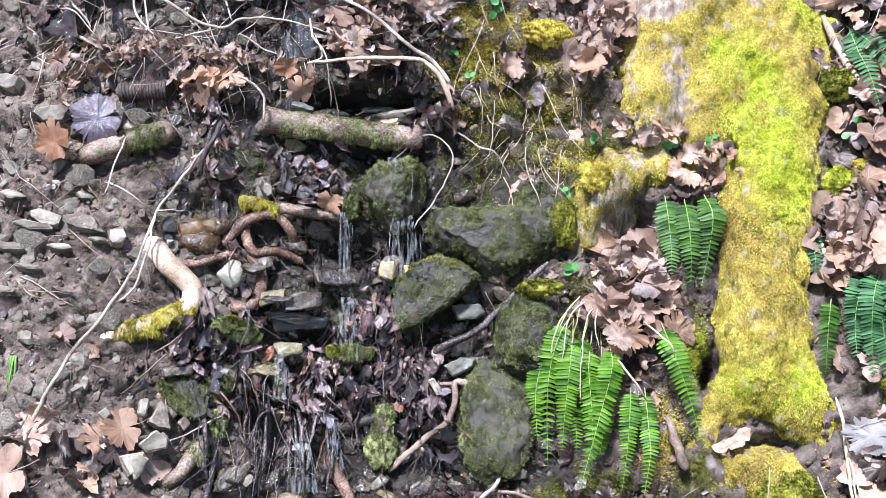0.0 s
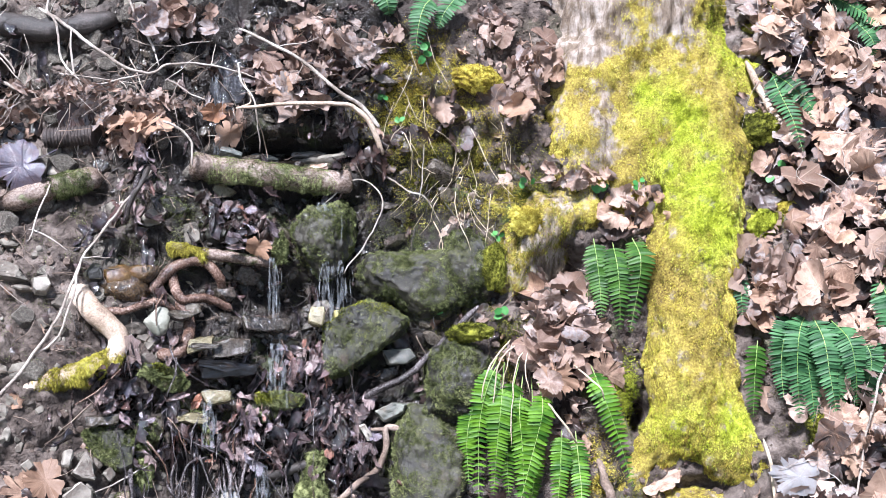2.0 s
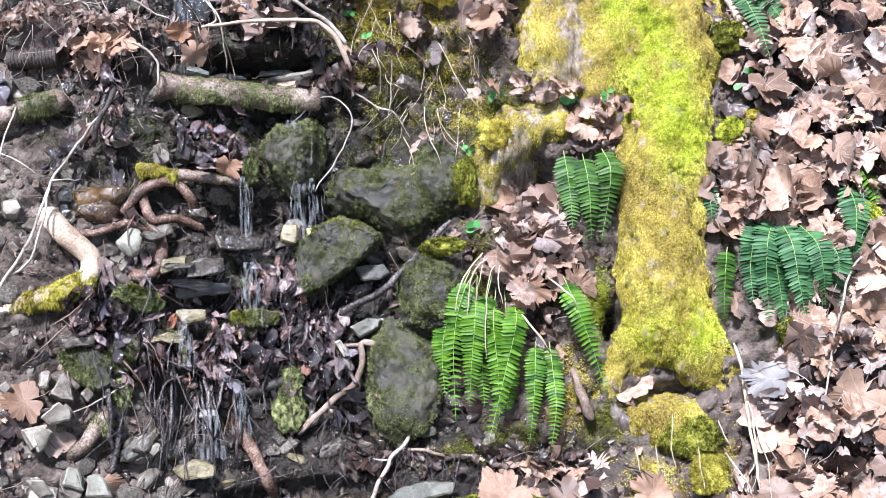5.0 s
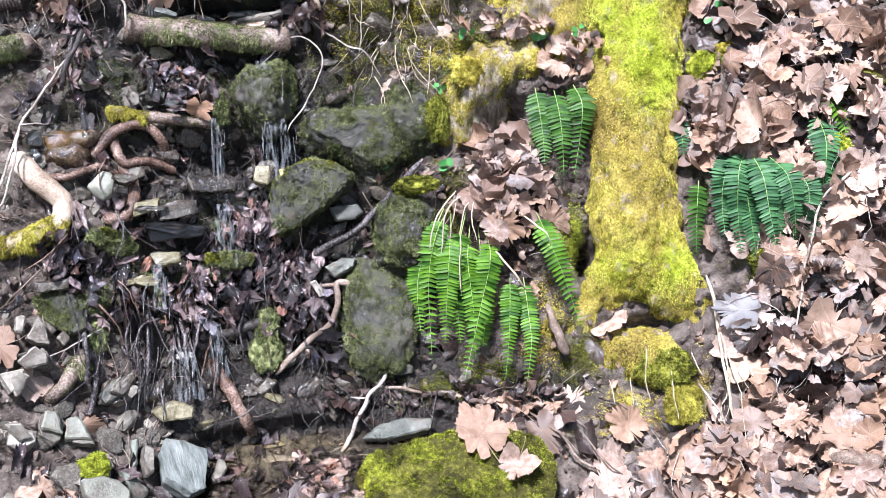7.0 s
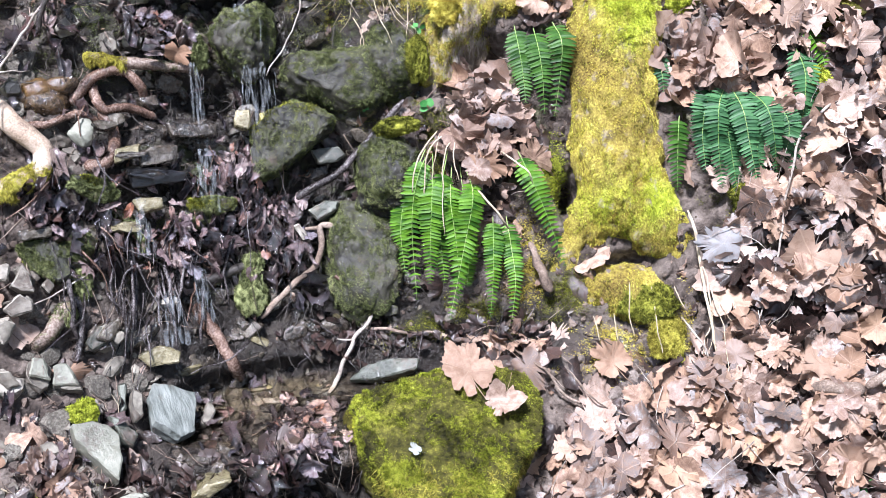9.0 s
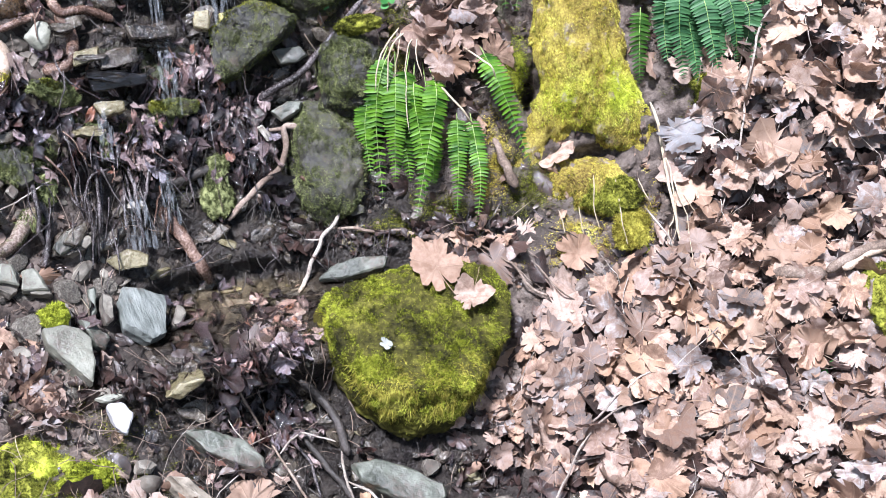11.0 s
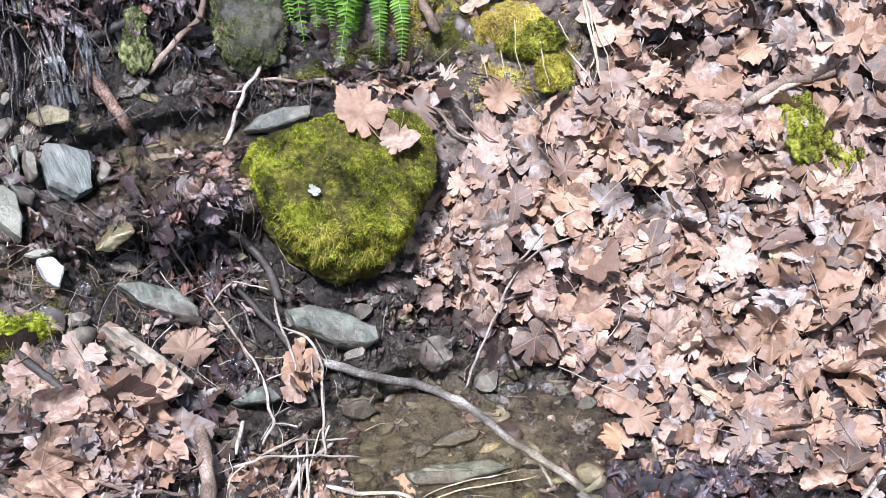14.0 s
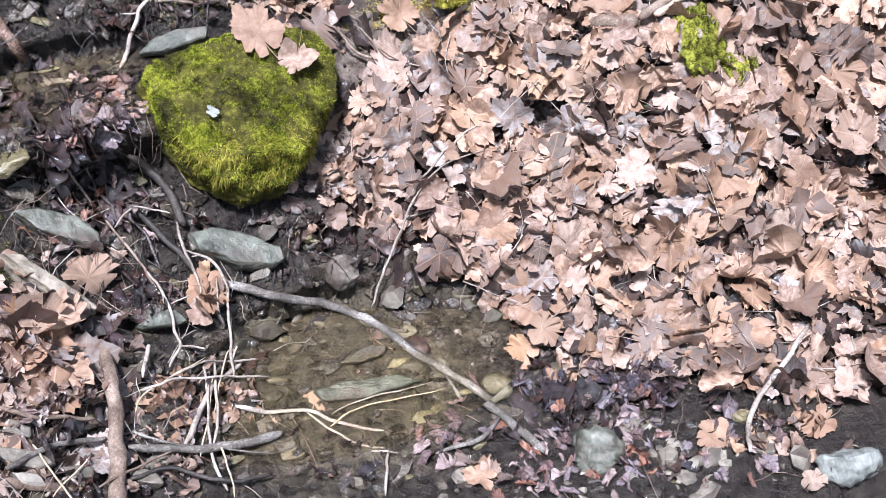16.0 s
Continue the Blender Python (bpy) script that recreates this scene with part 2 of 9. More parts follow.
POOLROCK = rock_material("brown_pool_stone", (0.022, 0.019, 0.011), (0.075, 0.065, 0.040), (0.17, 0.15, 0.10), (0.2, 0.5), dirt=0.5)
SEEPROCK = rock_material("black_seep_rock", (0.003, 0.003, 0.004), (0.009, 0.009, 0.010), (0.035, 0.035, 0.04), (0.05, 0.2), film=1.0)
AMBER = rock_material("amber_algae_rock", (0.016, 0.010, 0.005), (0.105, 0.058, 0.019), (0.30, 0.18, 0.07), (0.08, 0.3), film=0.8, dirt=0.45)
BOULDER = moss_material("mossy_boulder", (0.012, 0.011, 0.004), (0.062, 0.058, 0.012), (0.20, 0.19, 0.035))
LEAF = leaf_material("dry_leaf", [(0.0, (0.25, 0.145, 0.095)), (0.08, (0.47, 0.30, 0.205)), (0.22, (0.61, 0.435, 0.33)), (0.36, (0.48, 0.365, 0.315)), (0.46, (0.60, 0.46, 0.39)),
                                  (0.56, (0.58, 0.385, 0.265)), (0.65, (0.20, 0.165, 0.16)), (0.73, (0.10, 0.088, 0.09)), (0.80, (0.56, 0.36, 0.23)), (0.88, (0.38, 0.365, 0.37)), (0.95, (0.55, 0.52, 0.50)), (1.0, (0.075, 0.066, 0.068))], 0.5, 0.35, grain=(0.28, 0.18, 0.12), thin=0.2)
# damp leaf, its browns deepened to paint the shade between dry leaves
DAMPSHADELEAF = leaf_material("damp_shade_leaf", [(0.0, (0.018, 0.014, 0.013)), (0.3, (0.055, 0.038, 0.032)), (0.55, (0.036, 0.030, 0.031)), (0.8, (0.105, 0.078, 0.068)), (1.0, (0.016, 0.013, 0.013))], 0.32, 0.5, (0.18, 0.13, 0.11), grain=(0.05, 0.036, 0.030), film=0.4)
WETLEAF = leaf_material("wet_leaf", [(0.0, (0.004, 0.003, 0.004)), (0.35, (0.014, 0.010, 0.012)), (0.5, (0.075, 0.022, 0.012)), (0.6, (0.03, 0.028, 0.042)), (0.74, (0.07, 0.048, 0.052)), (0.88, (0.19, 0.13, 0.12)), (1.0, (0.32, 0.23, 0.21))],
                        0.16, 0.8, (0.09, 0.06, 0.055), 0.3, 1.0, (0.035, 0.026, 0.026), 1.0, 0.0)
# pinks and rust are the leaf's own; lilac stops paint the sky's sheen
WETPINKSHEEN = leaf_material("wet_pink_sheen_leaf", [(0.0, (0.06, 0.042, 0.055)), (0.2, (0.19, 0.115, 0.11)), (0.38, (0.27, 0.25, 0.30)), (0.5, (0.34, 0.28, 0.31)), (0.6, (0.36, 0.12, 0.05)), (0.72, (0.44, 0.31, 0.29)), (1.0, (0.58, 0.46, 0.44))], 0.2, 0.8, (0.34, 0.24, 0.22), 0.5, 1.0, (0.13, 0.09, 0.09), 1.0, 0.1)
TANLEAF = leaf_material("tan_leaf", [(0.0, (0.50, 0.325, 0.225)), (0.5, (0.56, 0.38, 0.28)), (1.0, (0.54, 0.33, 0.21))], 0.55, 0.3, (0.68, 0.50, 0.37), 0.4, grain=(0.32, 0.19, 0.12))
PALELEAF = leaf_material("pale_leaf", [(0.0, (0.50, 0.38, 0.32)), (0.2, (0.62, 0.50, 0.44)), (0.4, (0.47, 0.33, 0.26)), (0.55, (0.60, 0.45, 0.37)), (0.68, (0.42, 0.39, 0.40)), (0.8, (0.60, 0.56, 0.54)), (0.9, (0.28, 0.18, 0.14)), (1.0, (0.56, 0.39, 0.30))], 0.5, 0.35, grain=(0.34, 0.23, 0.17), thin=0.42)
SLATELEAF = leaf_material("slate_leaf", [(0.0, (0.075, 0.068, 0.105)), (1.0, (0.11, 0.095, 0.13))], 0.3, 0.7, (0.2, 0.18, 0.24), 0.6, 0.8, (0.04, 0.03, 0.045), 0.8, 0.0)
RUSTLEAF = leaf_material("rust_leaf", [(0.0, (0.30, 0.15, 0.085)), (1.0, (0.40, 0.21, 0.12))], 0.5, 0.35, (0.42, 0.27, 0.18), 0.6, grain=(0.16, 0.08, 0.045))
LICHEN = leaf_material("white_lichen", [(0.0, (0.36, 0.38, 0.36)), (1.0, (0.42, 0.44, 0.42))], 0.8, 0.2, (0.6, 0.6, 0.6), 0.2, grain=(0.4, 0.42, 0.38))
GREYLEAF = leaf_material("bleached_leaf", [(0.0, (0.30, 0.30, 0.315)), (1.0, (0.37, 0.37, 0.38))], 0.6, 0.3, (0.55, 0.53, 0.51), 0.35, grain=(0.28, 0.24, 0.22))
MOSS = moss_material("yellow_moss", (0.14, 0.085, 0.02), (0.45, 0.37, 0.055), (0.77, 0.70, 0.17))
BRIGHTMOSS = moss_material("bright_moss", (0.055, 0.065, 0.008), (0.25, 0.285, 0.022), (0.52, 0.56, 0.08))
LIMEMOSS = moss_material("lime_moss", (0.20, 0.25, 0.015), (0.50, 0.555, 0.045), (0.80, 0.85, 0.19))
DARKMOSS = moss_material("dark_green_moss", (0.013, 0.013, 0.003), (0.092, 0.098, 0.012), (0.34, 0.345, 0.055))
WETMOSS = moss_material("wet_green_moss", (0.026, 0.030, 0.012), (0.10, 0.115, 0.042), (0.31, 0.33, 0.15))
GOLDMOSS = moss_material("golden_moss", (0.09, 0.07, 0.014), (0.27, 0.235, 0.035), (0.54, 0.50, 0.10))
BARK = bark_material()
TWIG = wood_material("pale_twig", (0.11, 0.083, 0.064), (0.31, 0.265, 0.225), (0.58, 0.54, 0.49))
BROWNSTICK = wood_material("brown_stick", (0.045, 0.030, 0.022), (0.165, 0.117, 0.088), (0.36, 0.29, 0.24))
GREYSTICK = wood_material("grey_branch", (0.028, 0.024, 0.020), (0.115, 0.102, 0.088), (0.36, 0.34, 0.315))
DARKSTICK = wood_material("wet_dark_stick", (0.008, 0.007, 0.006), (0.032, 0.026, 0.022), (0.10, 0.085, 0.078), 0.42)
LOGWOOD = wood_material("wet_mossy_log", (0.035, 0.025, 0.018), (0.16, 0.115, 0.09), (0.40, 0.325, 0.28), 0.22, 0.3)
HANGROOT = wood_material("wet_hanging_root", (0.006, 0.005, 0.005), (0.035, 0.028, 0.028), (0.19, 0.165, 0.165), 0.2)
ROOTWOOD = wood_material("bare_root", (0.17, 0.115, 0.08), (0.44, 0.335, 0.25), (0.66, 0.55, 0.45), 0.45)
WETROOT = wood_material("wet_red_root", (0.020, 0.012, 0.008), (0.105, 0.060, 0.043), (0.34, 0.235, 0.185), 0.16)
RUST = wood_material("rusty_iron", (0.015, 0.011, 0.010), (0.045, 0.034, 0.03), (0.11, 0.08, 0.07), 0.5)
FERN = plant_material("fern_green", (0.014, 0.058, 0.004), (0.098, 0.215, 0.016), 0.5)
# the fern green again, darkened to paint in the shade by the root
SHADEFERN = plant_material("fern_shaded_green", (0.010, 0.040, 0.005), (0.050, 0.125, 0.018), 0.5)
BLUEFERN = plant_material("fern_dark_green", (0.011, 0.046, 0.016), (0.056, 0.150, 0.055), 0.5)
RACHIS = plant_material("fern_stalk", (0.13, 0.24, 0.05), (0.34, 0.44, 0.16))
GREENLEAF = plant_material("green_leaf", (0.03, 0.14, 0.03), (0.09, 0.27, 0.08))
STRAW = wood_material("dry_straw", (0.26, 0.20, 0.13), (0.45, 0.37, 0.26), (0.64, 0.56, 0.43))
CLOD = wood_material("soil_crumbs", (0.02, 0.014, 0.010), (0.095, 0.068, 0.053), (0.25, 0.195, 0.16), 0.9)
WATER = water_material("stream_water", (0.72, 0.65, 0.52))
SPRAY = spray_material()

# ---- the bank: a steep plane, out of which the ground stands in relief ----
# -- relief --
LEAN = math.radians(30)
U_AT, V_AT, STEP_U, STEP_V = -1.4, 1.2, 0.45, 0.4
# a row for each level from the top down, across from the seep to the leaf slope
RELIEF = np.array([
    (0.10, 0.08, 0.02, -0.06, -0.10, -0.14, -0.16, -0.17),
    (0.06, 0.05, -0.03, -0.10, -0.09, -0.11, -0.11, -0.11),
    (0.08, 0.06, -0.05, -0.19, -0.13, -0.12, -0.01, 0.00),
    (0.14, 0.13, -0.06, -0.24, -0.18, -0.15, -0.01, 0.02),
    (0.20, 0.17, -0.06, -0.24, -0.24, -0.16, -0.01, 0.06),
    (0.32, 0.29, 0.12, -0.09, -0.10, -0.08, 0.04, 0.15),
    (0.57, 0.54, 0.44, 0.11, 0.01, 0.06, 0.14, 0.26),
    (0.90, 0.84, 0.72, 0.43, 0.28, 0.23, 0.31, 0.44),
    (1.45, 1.38, 1.28, 1.08, 0.97, 0.94, 0.93, 0.95)])


def blend(t):
    """The four cubic weights at t between two knots."""
    return (-0.5 * t + t * t - 0.5 * t ** 3, 1 - 2.5 * t * t + 1.5 * t ** 3, 0.5 * t + 2 * t * t - 1.5 * t ** 3, -0.5 * t * t + 0.5 * t ** 3)


def bump_at(u, v, u0, v0, ru, rv, h):
    return h * np.exp(-((u - u0) / ru) ** 2 - ((v - v0) / rv) ** 2)


def pool(u, v, w, u0, v0, ru, rv, level, deep):
    """Sinks the ground inside an ellipse below a level surface."""
    inside = np.clip(1.6 - 1.6 * np.sqrt(((u - u0) / ru) ** 2 + ((v - v0) / rv) ** 2), 0, 1)
    floor_w = (level - deep - 1.2 - v * math.cos(LEAN)) / math.sin(LEAN)
    return w + (np.minimum(w, floor_w) - w) * inside


def smooth_relief(u, v):
    u, v = np.asarray(u, float), np.asarray(v, float)
    a = np.clip((u - U_AT) / STEP_U, 0, RELIEF.shape[1] - 1.001)
    b = np.clip((V_AT - v) / STEP_V, 0, RELIEF.shape[0] - 1.001)
    i, j = a.astype(int), b.astype(int)
    w = 0
    for dj, wj in enumerate(blend(b - j)):
        jj = np.clip(j + dj - 1, 0, RELIEF.shape[0] - 1)
        for di, wi in enumerate(blend(a - i)):
            w = w + RELIEF[jj, np.clip(i + di - 1, 0, RELIEF.shape[1] - 1)] * wi * wj
    return w


# -- relief end --
AXIS_V = Vector((0, math.sin(LEAN), math.cos(LEAN)))
AXIS_W = Vector((0, -math.cos(LEAN), math.sin(LEAN)))
ORIGIN = Vector((0, 3.2, 1.2))
BANK = Matrix.Translation(ORIGIN) @ Matrix(((1, 0, 0), (0, AXIS_V.y, AXIS_W.y), (0, AXIS_V.z, AXIS_W.z))).to_4x4()
POOL_TOP, POOL_MID, POOL_LOW = 1.705, 0.60, 0.005


def carve(u, v, w):
    w = pool(u, v, w, -0.22, 0.685, 0.30, 0.055, POOL_TOP, 0.03)
    w = w + bump_at(u, v, -0.10, -0.785, 0.32, 0.055, 0.17)
    w = pool(u, v, w, -0.12, -0.645, 0.36, 0.15, POOL_MID, 0.03)
    w = pool(u, v, w, 0.42, -1.52, 0.42, 0.22, POOL_LOW, 0.04)
    # hollows under the knobbed root, beside the root's foot and under its arch
    w = w - bump_at(u, v, 0.565, 0.335, 0.06, 0.05, 0.2) - bump_at(u, v, 0.778, -0.093, 0.035, 0.06, 0.22) - bump_at(u, v, 0.927, -0.300, 0.10, 0.025, 0.08)
    # hollow behind the drip and under the log
    w = w - bump_at(u, v, -0.288, 0.260, 0.09, 0.05, 0.09) - bump_at(u, v, -0.306, 0.550, 0.2, 0.022, 0.05) - bump_at(u, v, -0.074, 0.259, 0.07, 0.04, 0.06)
    return w


def wetness(u, v):
    """How much the seep and the stream wet the ground."""
    line = np.interp(-v, (-1.3, -0.6, 0.0, 0.5, 0.9, 1.3, 1.7), (-0.35, -0.25, -0.15, -0.1, -0.08, 0.2, 0.65))
    half = np.interp(-v, (-1.3, -0.6, 0.0, 0.5, 0.9, 1.3, 1.7), (0.45, 0.5, 0.42, 0.36, 0.40, 0.55, 1.3))
    return np.clip(1.5 - np.abs(u - line) / half, 0, 1) * np.clip((1.7 - v) / 0.4, 0, 1) * np.clip((v + 2.5) / 0.4, 0, 1)


def surface(u, v, fine=True):
    """How far the ground stands out of the bank's plane."""
    w = float(carve(u, v, smooth_relief(u, v)))
    p = Vector((u, v, 0.0))
    rough = 1.0
    return w + relief_noise(p, rough, fine)


def relief_noise(p, rough, fine=True):
    """Lumps and broken ledges, then clods and crumbs."""
    w = rough * (0.030 * noise.fractal(p * 5.5, 1.0, 2.0, 3) + 0.030 * noise.noise(Vector((p.x * 4.0, p.y * 14.0, 7.0))))
    if fine:
        w += rough * (0.024 * noise.fractal(p * 24.0 + Vector((3, 7, 1)), 0.7, 2.0, 3) + 0.014 * (0.35 - abs(noise.noise(p * 40.0))))
    return w


def at(u, v, lift=0.0):
    """A place in the world, lifted off the ground."""
    return BANK @ Vector((u, v, surface(u, v, False) + lift))


def outward(u, v, e=0.04):
    a = surface(u + e, v, False) - surface(u - e, v, False)
    b = surface(u, v + e, False) - surface(u, v - e, False)
    return BANK.to_3x3() @ Vector((-a / (2 * e), -b / (2 * e), 1)).normalized()


def lie(u, v, lift=0.0, turn=0.0, tip=0.0, roll=0.0, flat=1.0):
    """The pose of a thing that lies on the ground: its z out of the ground, its y up the slope."""
    n = outward(u, v).lerp(AXIS_W, 1 - flat).normalized()
    x = AXIS_V.cross(n).normalized()
    m = Matrix((x, n.cross(x), n)).transposed().to_4x4()
    return Matrix.Translation(at(u, v, lift)) @ m @ pose(0, 0, 0, tip, roll, turn)


# ---- building helpers ----
def mesh_of(name, verts, faces, material, smooth=True):
    me = bpy.data.meshes.new(name)
    me.from_pydata([tuple(p) for p in verts], [], faces)
    me.materials.append(material)
    if smooth:
        me.polygons.foreach_set("use_smooth", [True] * len(me.polygons))
    me.update()
    return me


def thing(name, label, category, m=None, group="", kind=""):
    ob = new(name)
    ob.empty_display_size = 0.05
    if m is not None:
        ob.matrix_world = m
    return tagged(ob, label, category, group, kind)


def part(name, me, parent, label="", m=None, kind=""):
    """Links a mesh as one part; m is its pose in its parent."""
    ob = new(name, me)
    ob.parent = parent
    if m is not None:
        ob.matrix_basis = m
    return tagged(ob, label, kind=kind)


def single(name, me, m, label, category, group="", kind=""):
    ob = new(name, me)
    ob.matrix_world = m
    return tagged(ob, label, category, group, kind)


def spline(points, steps):
    """A smooth line through the points, with the values beside them."""
    pts = [np.array(p, float) for p in points]
    pts = [2 * pts[0] - pts[1]] + pts + [2 * pts[-1] - pts[-2]]
    out = []
    for i in range(1, len(pts) - 2):
        for k in range(steps):
            out.append(sum(w * p for w, p in zip(blend(k / steps), pts[i - 1:i + 3])))
    out.append(pts[-2])
    return out


def tube(line, radii, sides=7, knobs=0.15, seed=0.0, squash=1.0):
    """Vertices and faces of a round limb along a line, with uneven girth and closed ends."""
    verts, faces = [], []
    up = Vector((0.13, -0.7, 0.7)).normalized()
    n = len(line)
    for i, p in enumerate(line):
        p = Vector(p)
        d = (Vector(line[min(i + 1, n - 1)]) - Vector(line[max(i - 1, 0)])).normalized()
        a = d.cross(up)
        a = a.normalized() if a.length > 1e-4 else d.orthogonal().normalized()
        b = a.cross(d)
        end = min(i, n - 1 - i)
        ease = (0.45, 0.85)[end] if end < 2 and n > 6 else 1.0
        for k in range(sides):
            t = math.tau * k / sides
            r = ease * radii[i] * (1 + knobs * noise.fractal(Vector((p.x * 34 + seed, p.z * 34 + math.cos(t) * 1.2, p.y * 34 + 1.2 * math.sin(t))), 0.8, 2.2, 3))
            verts.append(p + a * (r * math.cos(t)) + b * (r * squash * math.sin(t)))
    for i in range(n - 1):
        for k in range(sides):
            j = (k + 1) % sides
            faces.append((i * sides + k, (i + 1) * sides + k, (i + 1) * sides + j, i * sides + j))
    faces.append(tuple(range(sides)))
    faces.append(tuple(range((n - 1) * sides, n * sides))[::-1])
    return verts, faces


def join(pieces):
    verts, faces = [], []
    for vs, fs in pieces:
        k = len(verts)
        verts += list(vs)
        faces += [tuple(i + k for i in f) for f in fs]
    return verts, faces


def limb(path, thick, thin, sides=7, steps=5, knobs=0.2, seed=0.0, wander=0.0):
    """A limb over the ground: path holds (u, v, lift)."""
    pts = [BANK @ Vector((u, v, surface(u, v, False) + h)) for u, v, h in path]
    line = spline(pts, steps)
    if wander:
        line = [p + np.array(noise.noise_vector(Vector(p) * 17 + Vector((seed, 0, 0))) + noise.noise_vector(Vector(p) * 48) * 0.35) * wander for p in line]
    n = len(line) - 1
    radii = [thick + (thin - thick) * i / n for i in range(n + 1)]
    return tube(line, radii, sides, knobs, seed)


def stick(name, path, thick, thin, material, label, forks=(), category="stick", sides=7, group="", wander=0.006, steps=8, mossy=None, knobs=0.2):
    """A fallen stick or branch with its side twigs as parts; the base of the thing is at its first end."""
    home = at(*path[0])
    ob = thing(name, label, category, Matrix.Translation(home), group)
    vs, fs = limb(path, thick, thin, sides, steps, knobs, path[0][0] * 7, wander)
    me = mesh_of(name, [Vector(p) - home for p in vs], fs, material)
    wood = part("stem" if forks else "wood", me, ob)
    if mossy:
        count, length, kind, lo, hi = mossy
        along = np.repeat(np.linspace(0, 1, len(vs) // sides), sides)
        ragged = np.array([noise.noise(v.co * 30) for v in me.vertices])
        w = np.clip((along - lo) / 0.08 + ragged, 0, 1) * np.clip((hi - along) / 0.08 + ragged, 0, 1) + 1e-5
        part("moss", fuzz(me, count, length, kind, weight=w, droop=0.7, seed=int(count), clump=45.0), ob, "shaggy moss", kind="stuff")
    for fork, a, b in forks:
        vs, fs = limb(fork, a, b, 5, 4, seed=fork[0][0] * 9, wander=wander)
        part("twig", mesh_of("twig", [Vector(p) - home for p in vs], fs, material), ob)
    return ob


def worn(bm, rough, off, size):
    """Roughens a stone's faces, then gives it its size."""
    bm.normal_update()
    for v in bm.verts:
        v.co += v.normal * rough * (noise.fractal(v.co * 3.1 + off, 1.0, 2.0, 4) + 0.45 * noise.fractal(v.co * 11 + off, 0.9, 2.0, 3))
    for v in bm.verts:
        v.co = Vector((v.co.x * size[0], v.co.y * size[1], v.co.z * size[2]))
    if max(size) < 0.5 and max(size) > 0.08:
        bm.normal_update()
        for v in bm.verts:
            v.co += v.normal * (0.011 * noise.fractal(v.co * 17 + off, 1.0, 2.0, 3) + 0.006 * noise.fractal(v.co * 70 + off, 0.8, 2.0, 3))
    verts, faces = [v.co.copy() for v in bm.verts], [tuple(v.index for v in f.verts) for f in bm.faces]
    bm.free()
    return verts, faces


def rock(seed, size, level=2, rough=0.05, flat=None, blunt=0.028):
    """A broken, angular stone: the hull of a few corners, bevelled and split. flat: how thick a slab it is."""
    rng = random.Random(seed)
    bm = bmesh.new()
    tall = flat or rng.uniform(0.7, 0.95)
    for s in (1, -1):
        n = rng.choice((5, 6, 6, 7))
        first = rng.uniform(0, 6)
        for k in range(n):
            a = first + math.tau * (k + rng.uniform(-0.3, 0.3)) / n
            r = rng.uniform(0.72, 1.05) * (1.0 if s < 0 else rng.uniform(0.75, 1.0))
            bm.verts.new((r * math.cos(a), r * math.sin(a), s * tall * rng.uniform(0.75, 1.0)))
    if not flat:
        for k in range(4):
            a = rng.uniform(0, 6.3)
            bm.verts.new((1.08 * math.cos(a), 1.08 * math.sin(a), rng.uniform(-0.4, 0.4)))
    hull = bmesh.ops.convex_hull(bm, input=bm.verts)
    bmesh.ops.delete(bm, geom=[g for g in hull["geom_interior"] if isinstance(g, bmesh.types.BMVert)], context="VERTS")
    bmesh.ops.dissolve_limit(bm, angle_limit=radians(14), verts=bm.verts, edges=bm.edges)
    bmesh.ops.bevel(bm, geom=list(bm.edges), offset=blunt, segments=1 if level < 2 else 2, affect="EDGES", clamp_overlap=True)
    bmesh.ops.triangulate(bm, faces=bm.faces)
    for _ in range(level - 1):
        long = [e for e in bm.edges if e.calc_length() > 0.22]
        bmesh.ops.subdivide_edges(bm, edges=long, cuts=1)
        bmesh.ops.triangulate(bm, faces=[f for f in bm.faces if len(f.verts) > 3])
    return worn(bm, rough, Vector((rng.uniform(0, 50), rng.uniform(0, 50), 0)), size)


def cobble(seed, size, level=3, rough=0.08):
    """A water-worn, rounded stone."""
    rng = random.Random(seed)
    bm = bmesh.new()
    bmesh.ops.create_icosphere(bm, subdivisions=level, radius=1.0)
    planes = [(Vector((rng.gauss(0, 1), rng.gauss(0, 1), rng.gauss(0, 1))).normalized(), rng.uniform(0.6, 0.85)) for _ in range(7)]
    for v in bm.verts:
        for n, d in planes:
            over = v.co.dot(n) - d
            if over > 0:
                v.co -= n * over * 0.85
    return worn(bm, rough, Vector((rng.uniform(0, 50), rng.uniform(0, 50), 0)), size)


def stone(u, v, size, material, label, seed, turn=0.0, tip=0.0, roll=0.0, lift=0.0, flat=None, name="stone", rough=0.05, face=1.0, round_=False, group="stones by the stream"):
    level = 4 if max(size) > 0.05 else 3
    if round_:
        form = cobble(seed, size, level + (max(size) > 0.09), rough * 1.6)
    else:
        form = rock(seed, size, level, rough, flat)
    me = mesh_of(name, *form, material)
    if not round_:
        me.set_sharp_from_angle(angle=radians(26))
    ob = single(name, me, lie(u, v, lift, turn, tip, roll, face), label, "stone", group)
    if material is GREENROCK and max(size) > 0.04:
        stone_moss(me, ob, seed, max(size))
    return ob


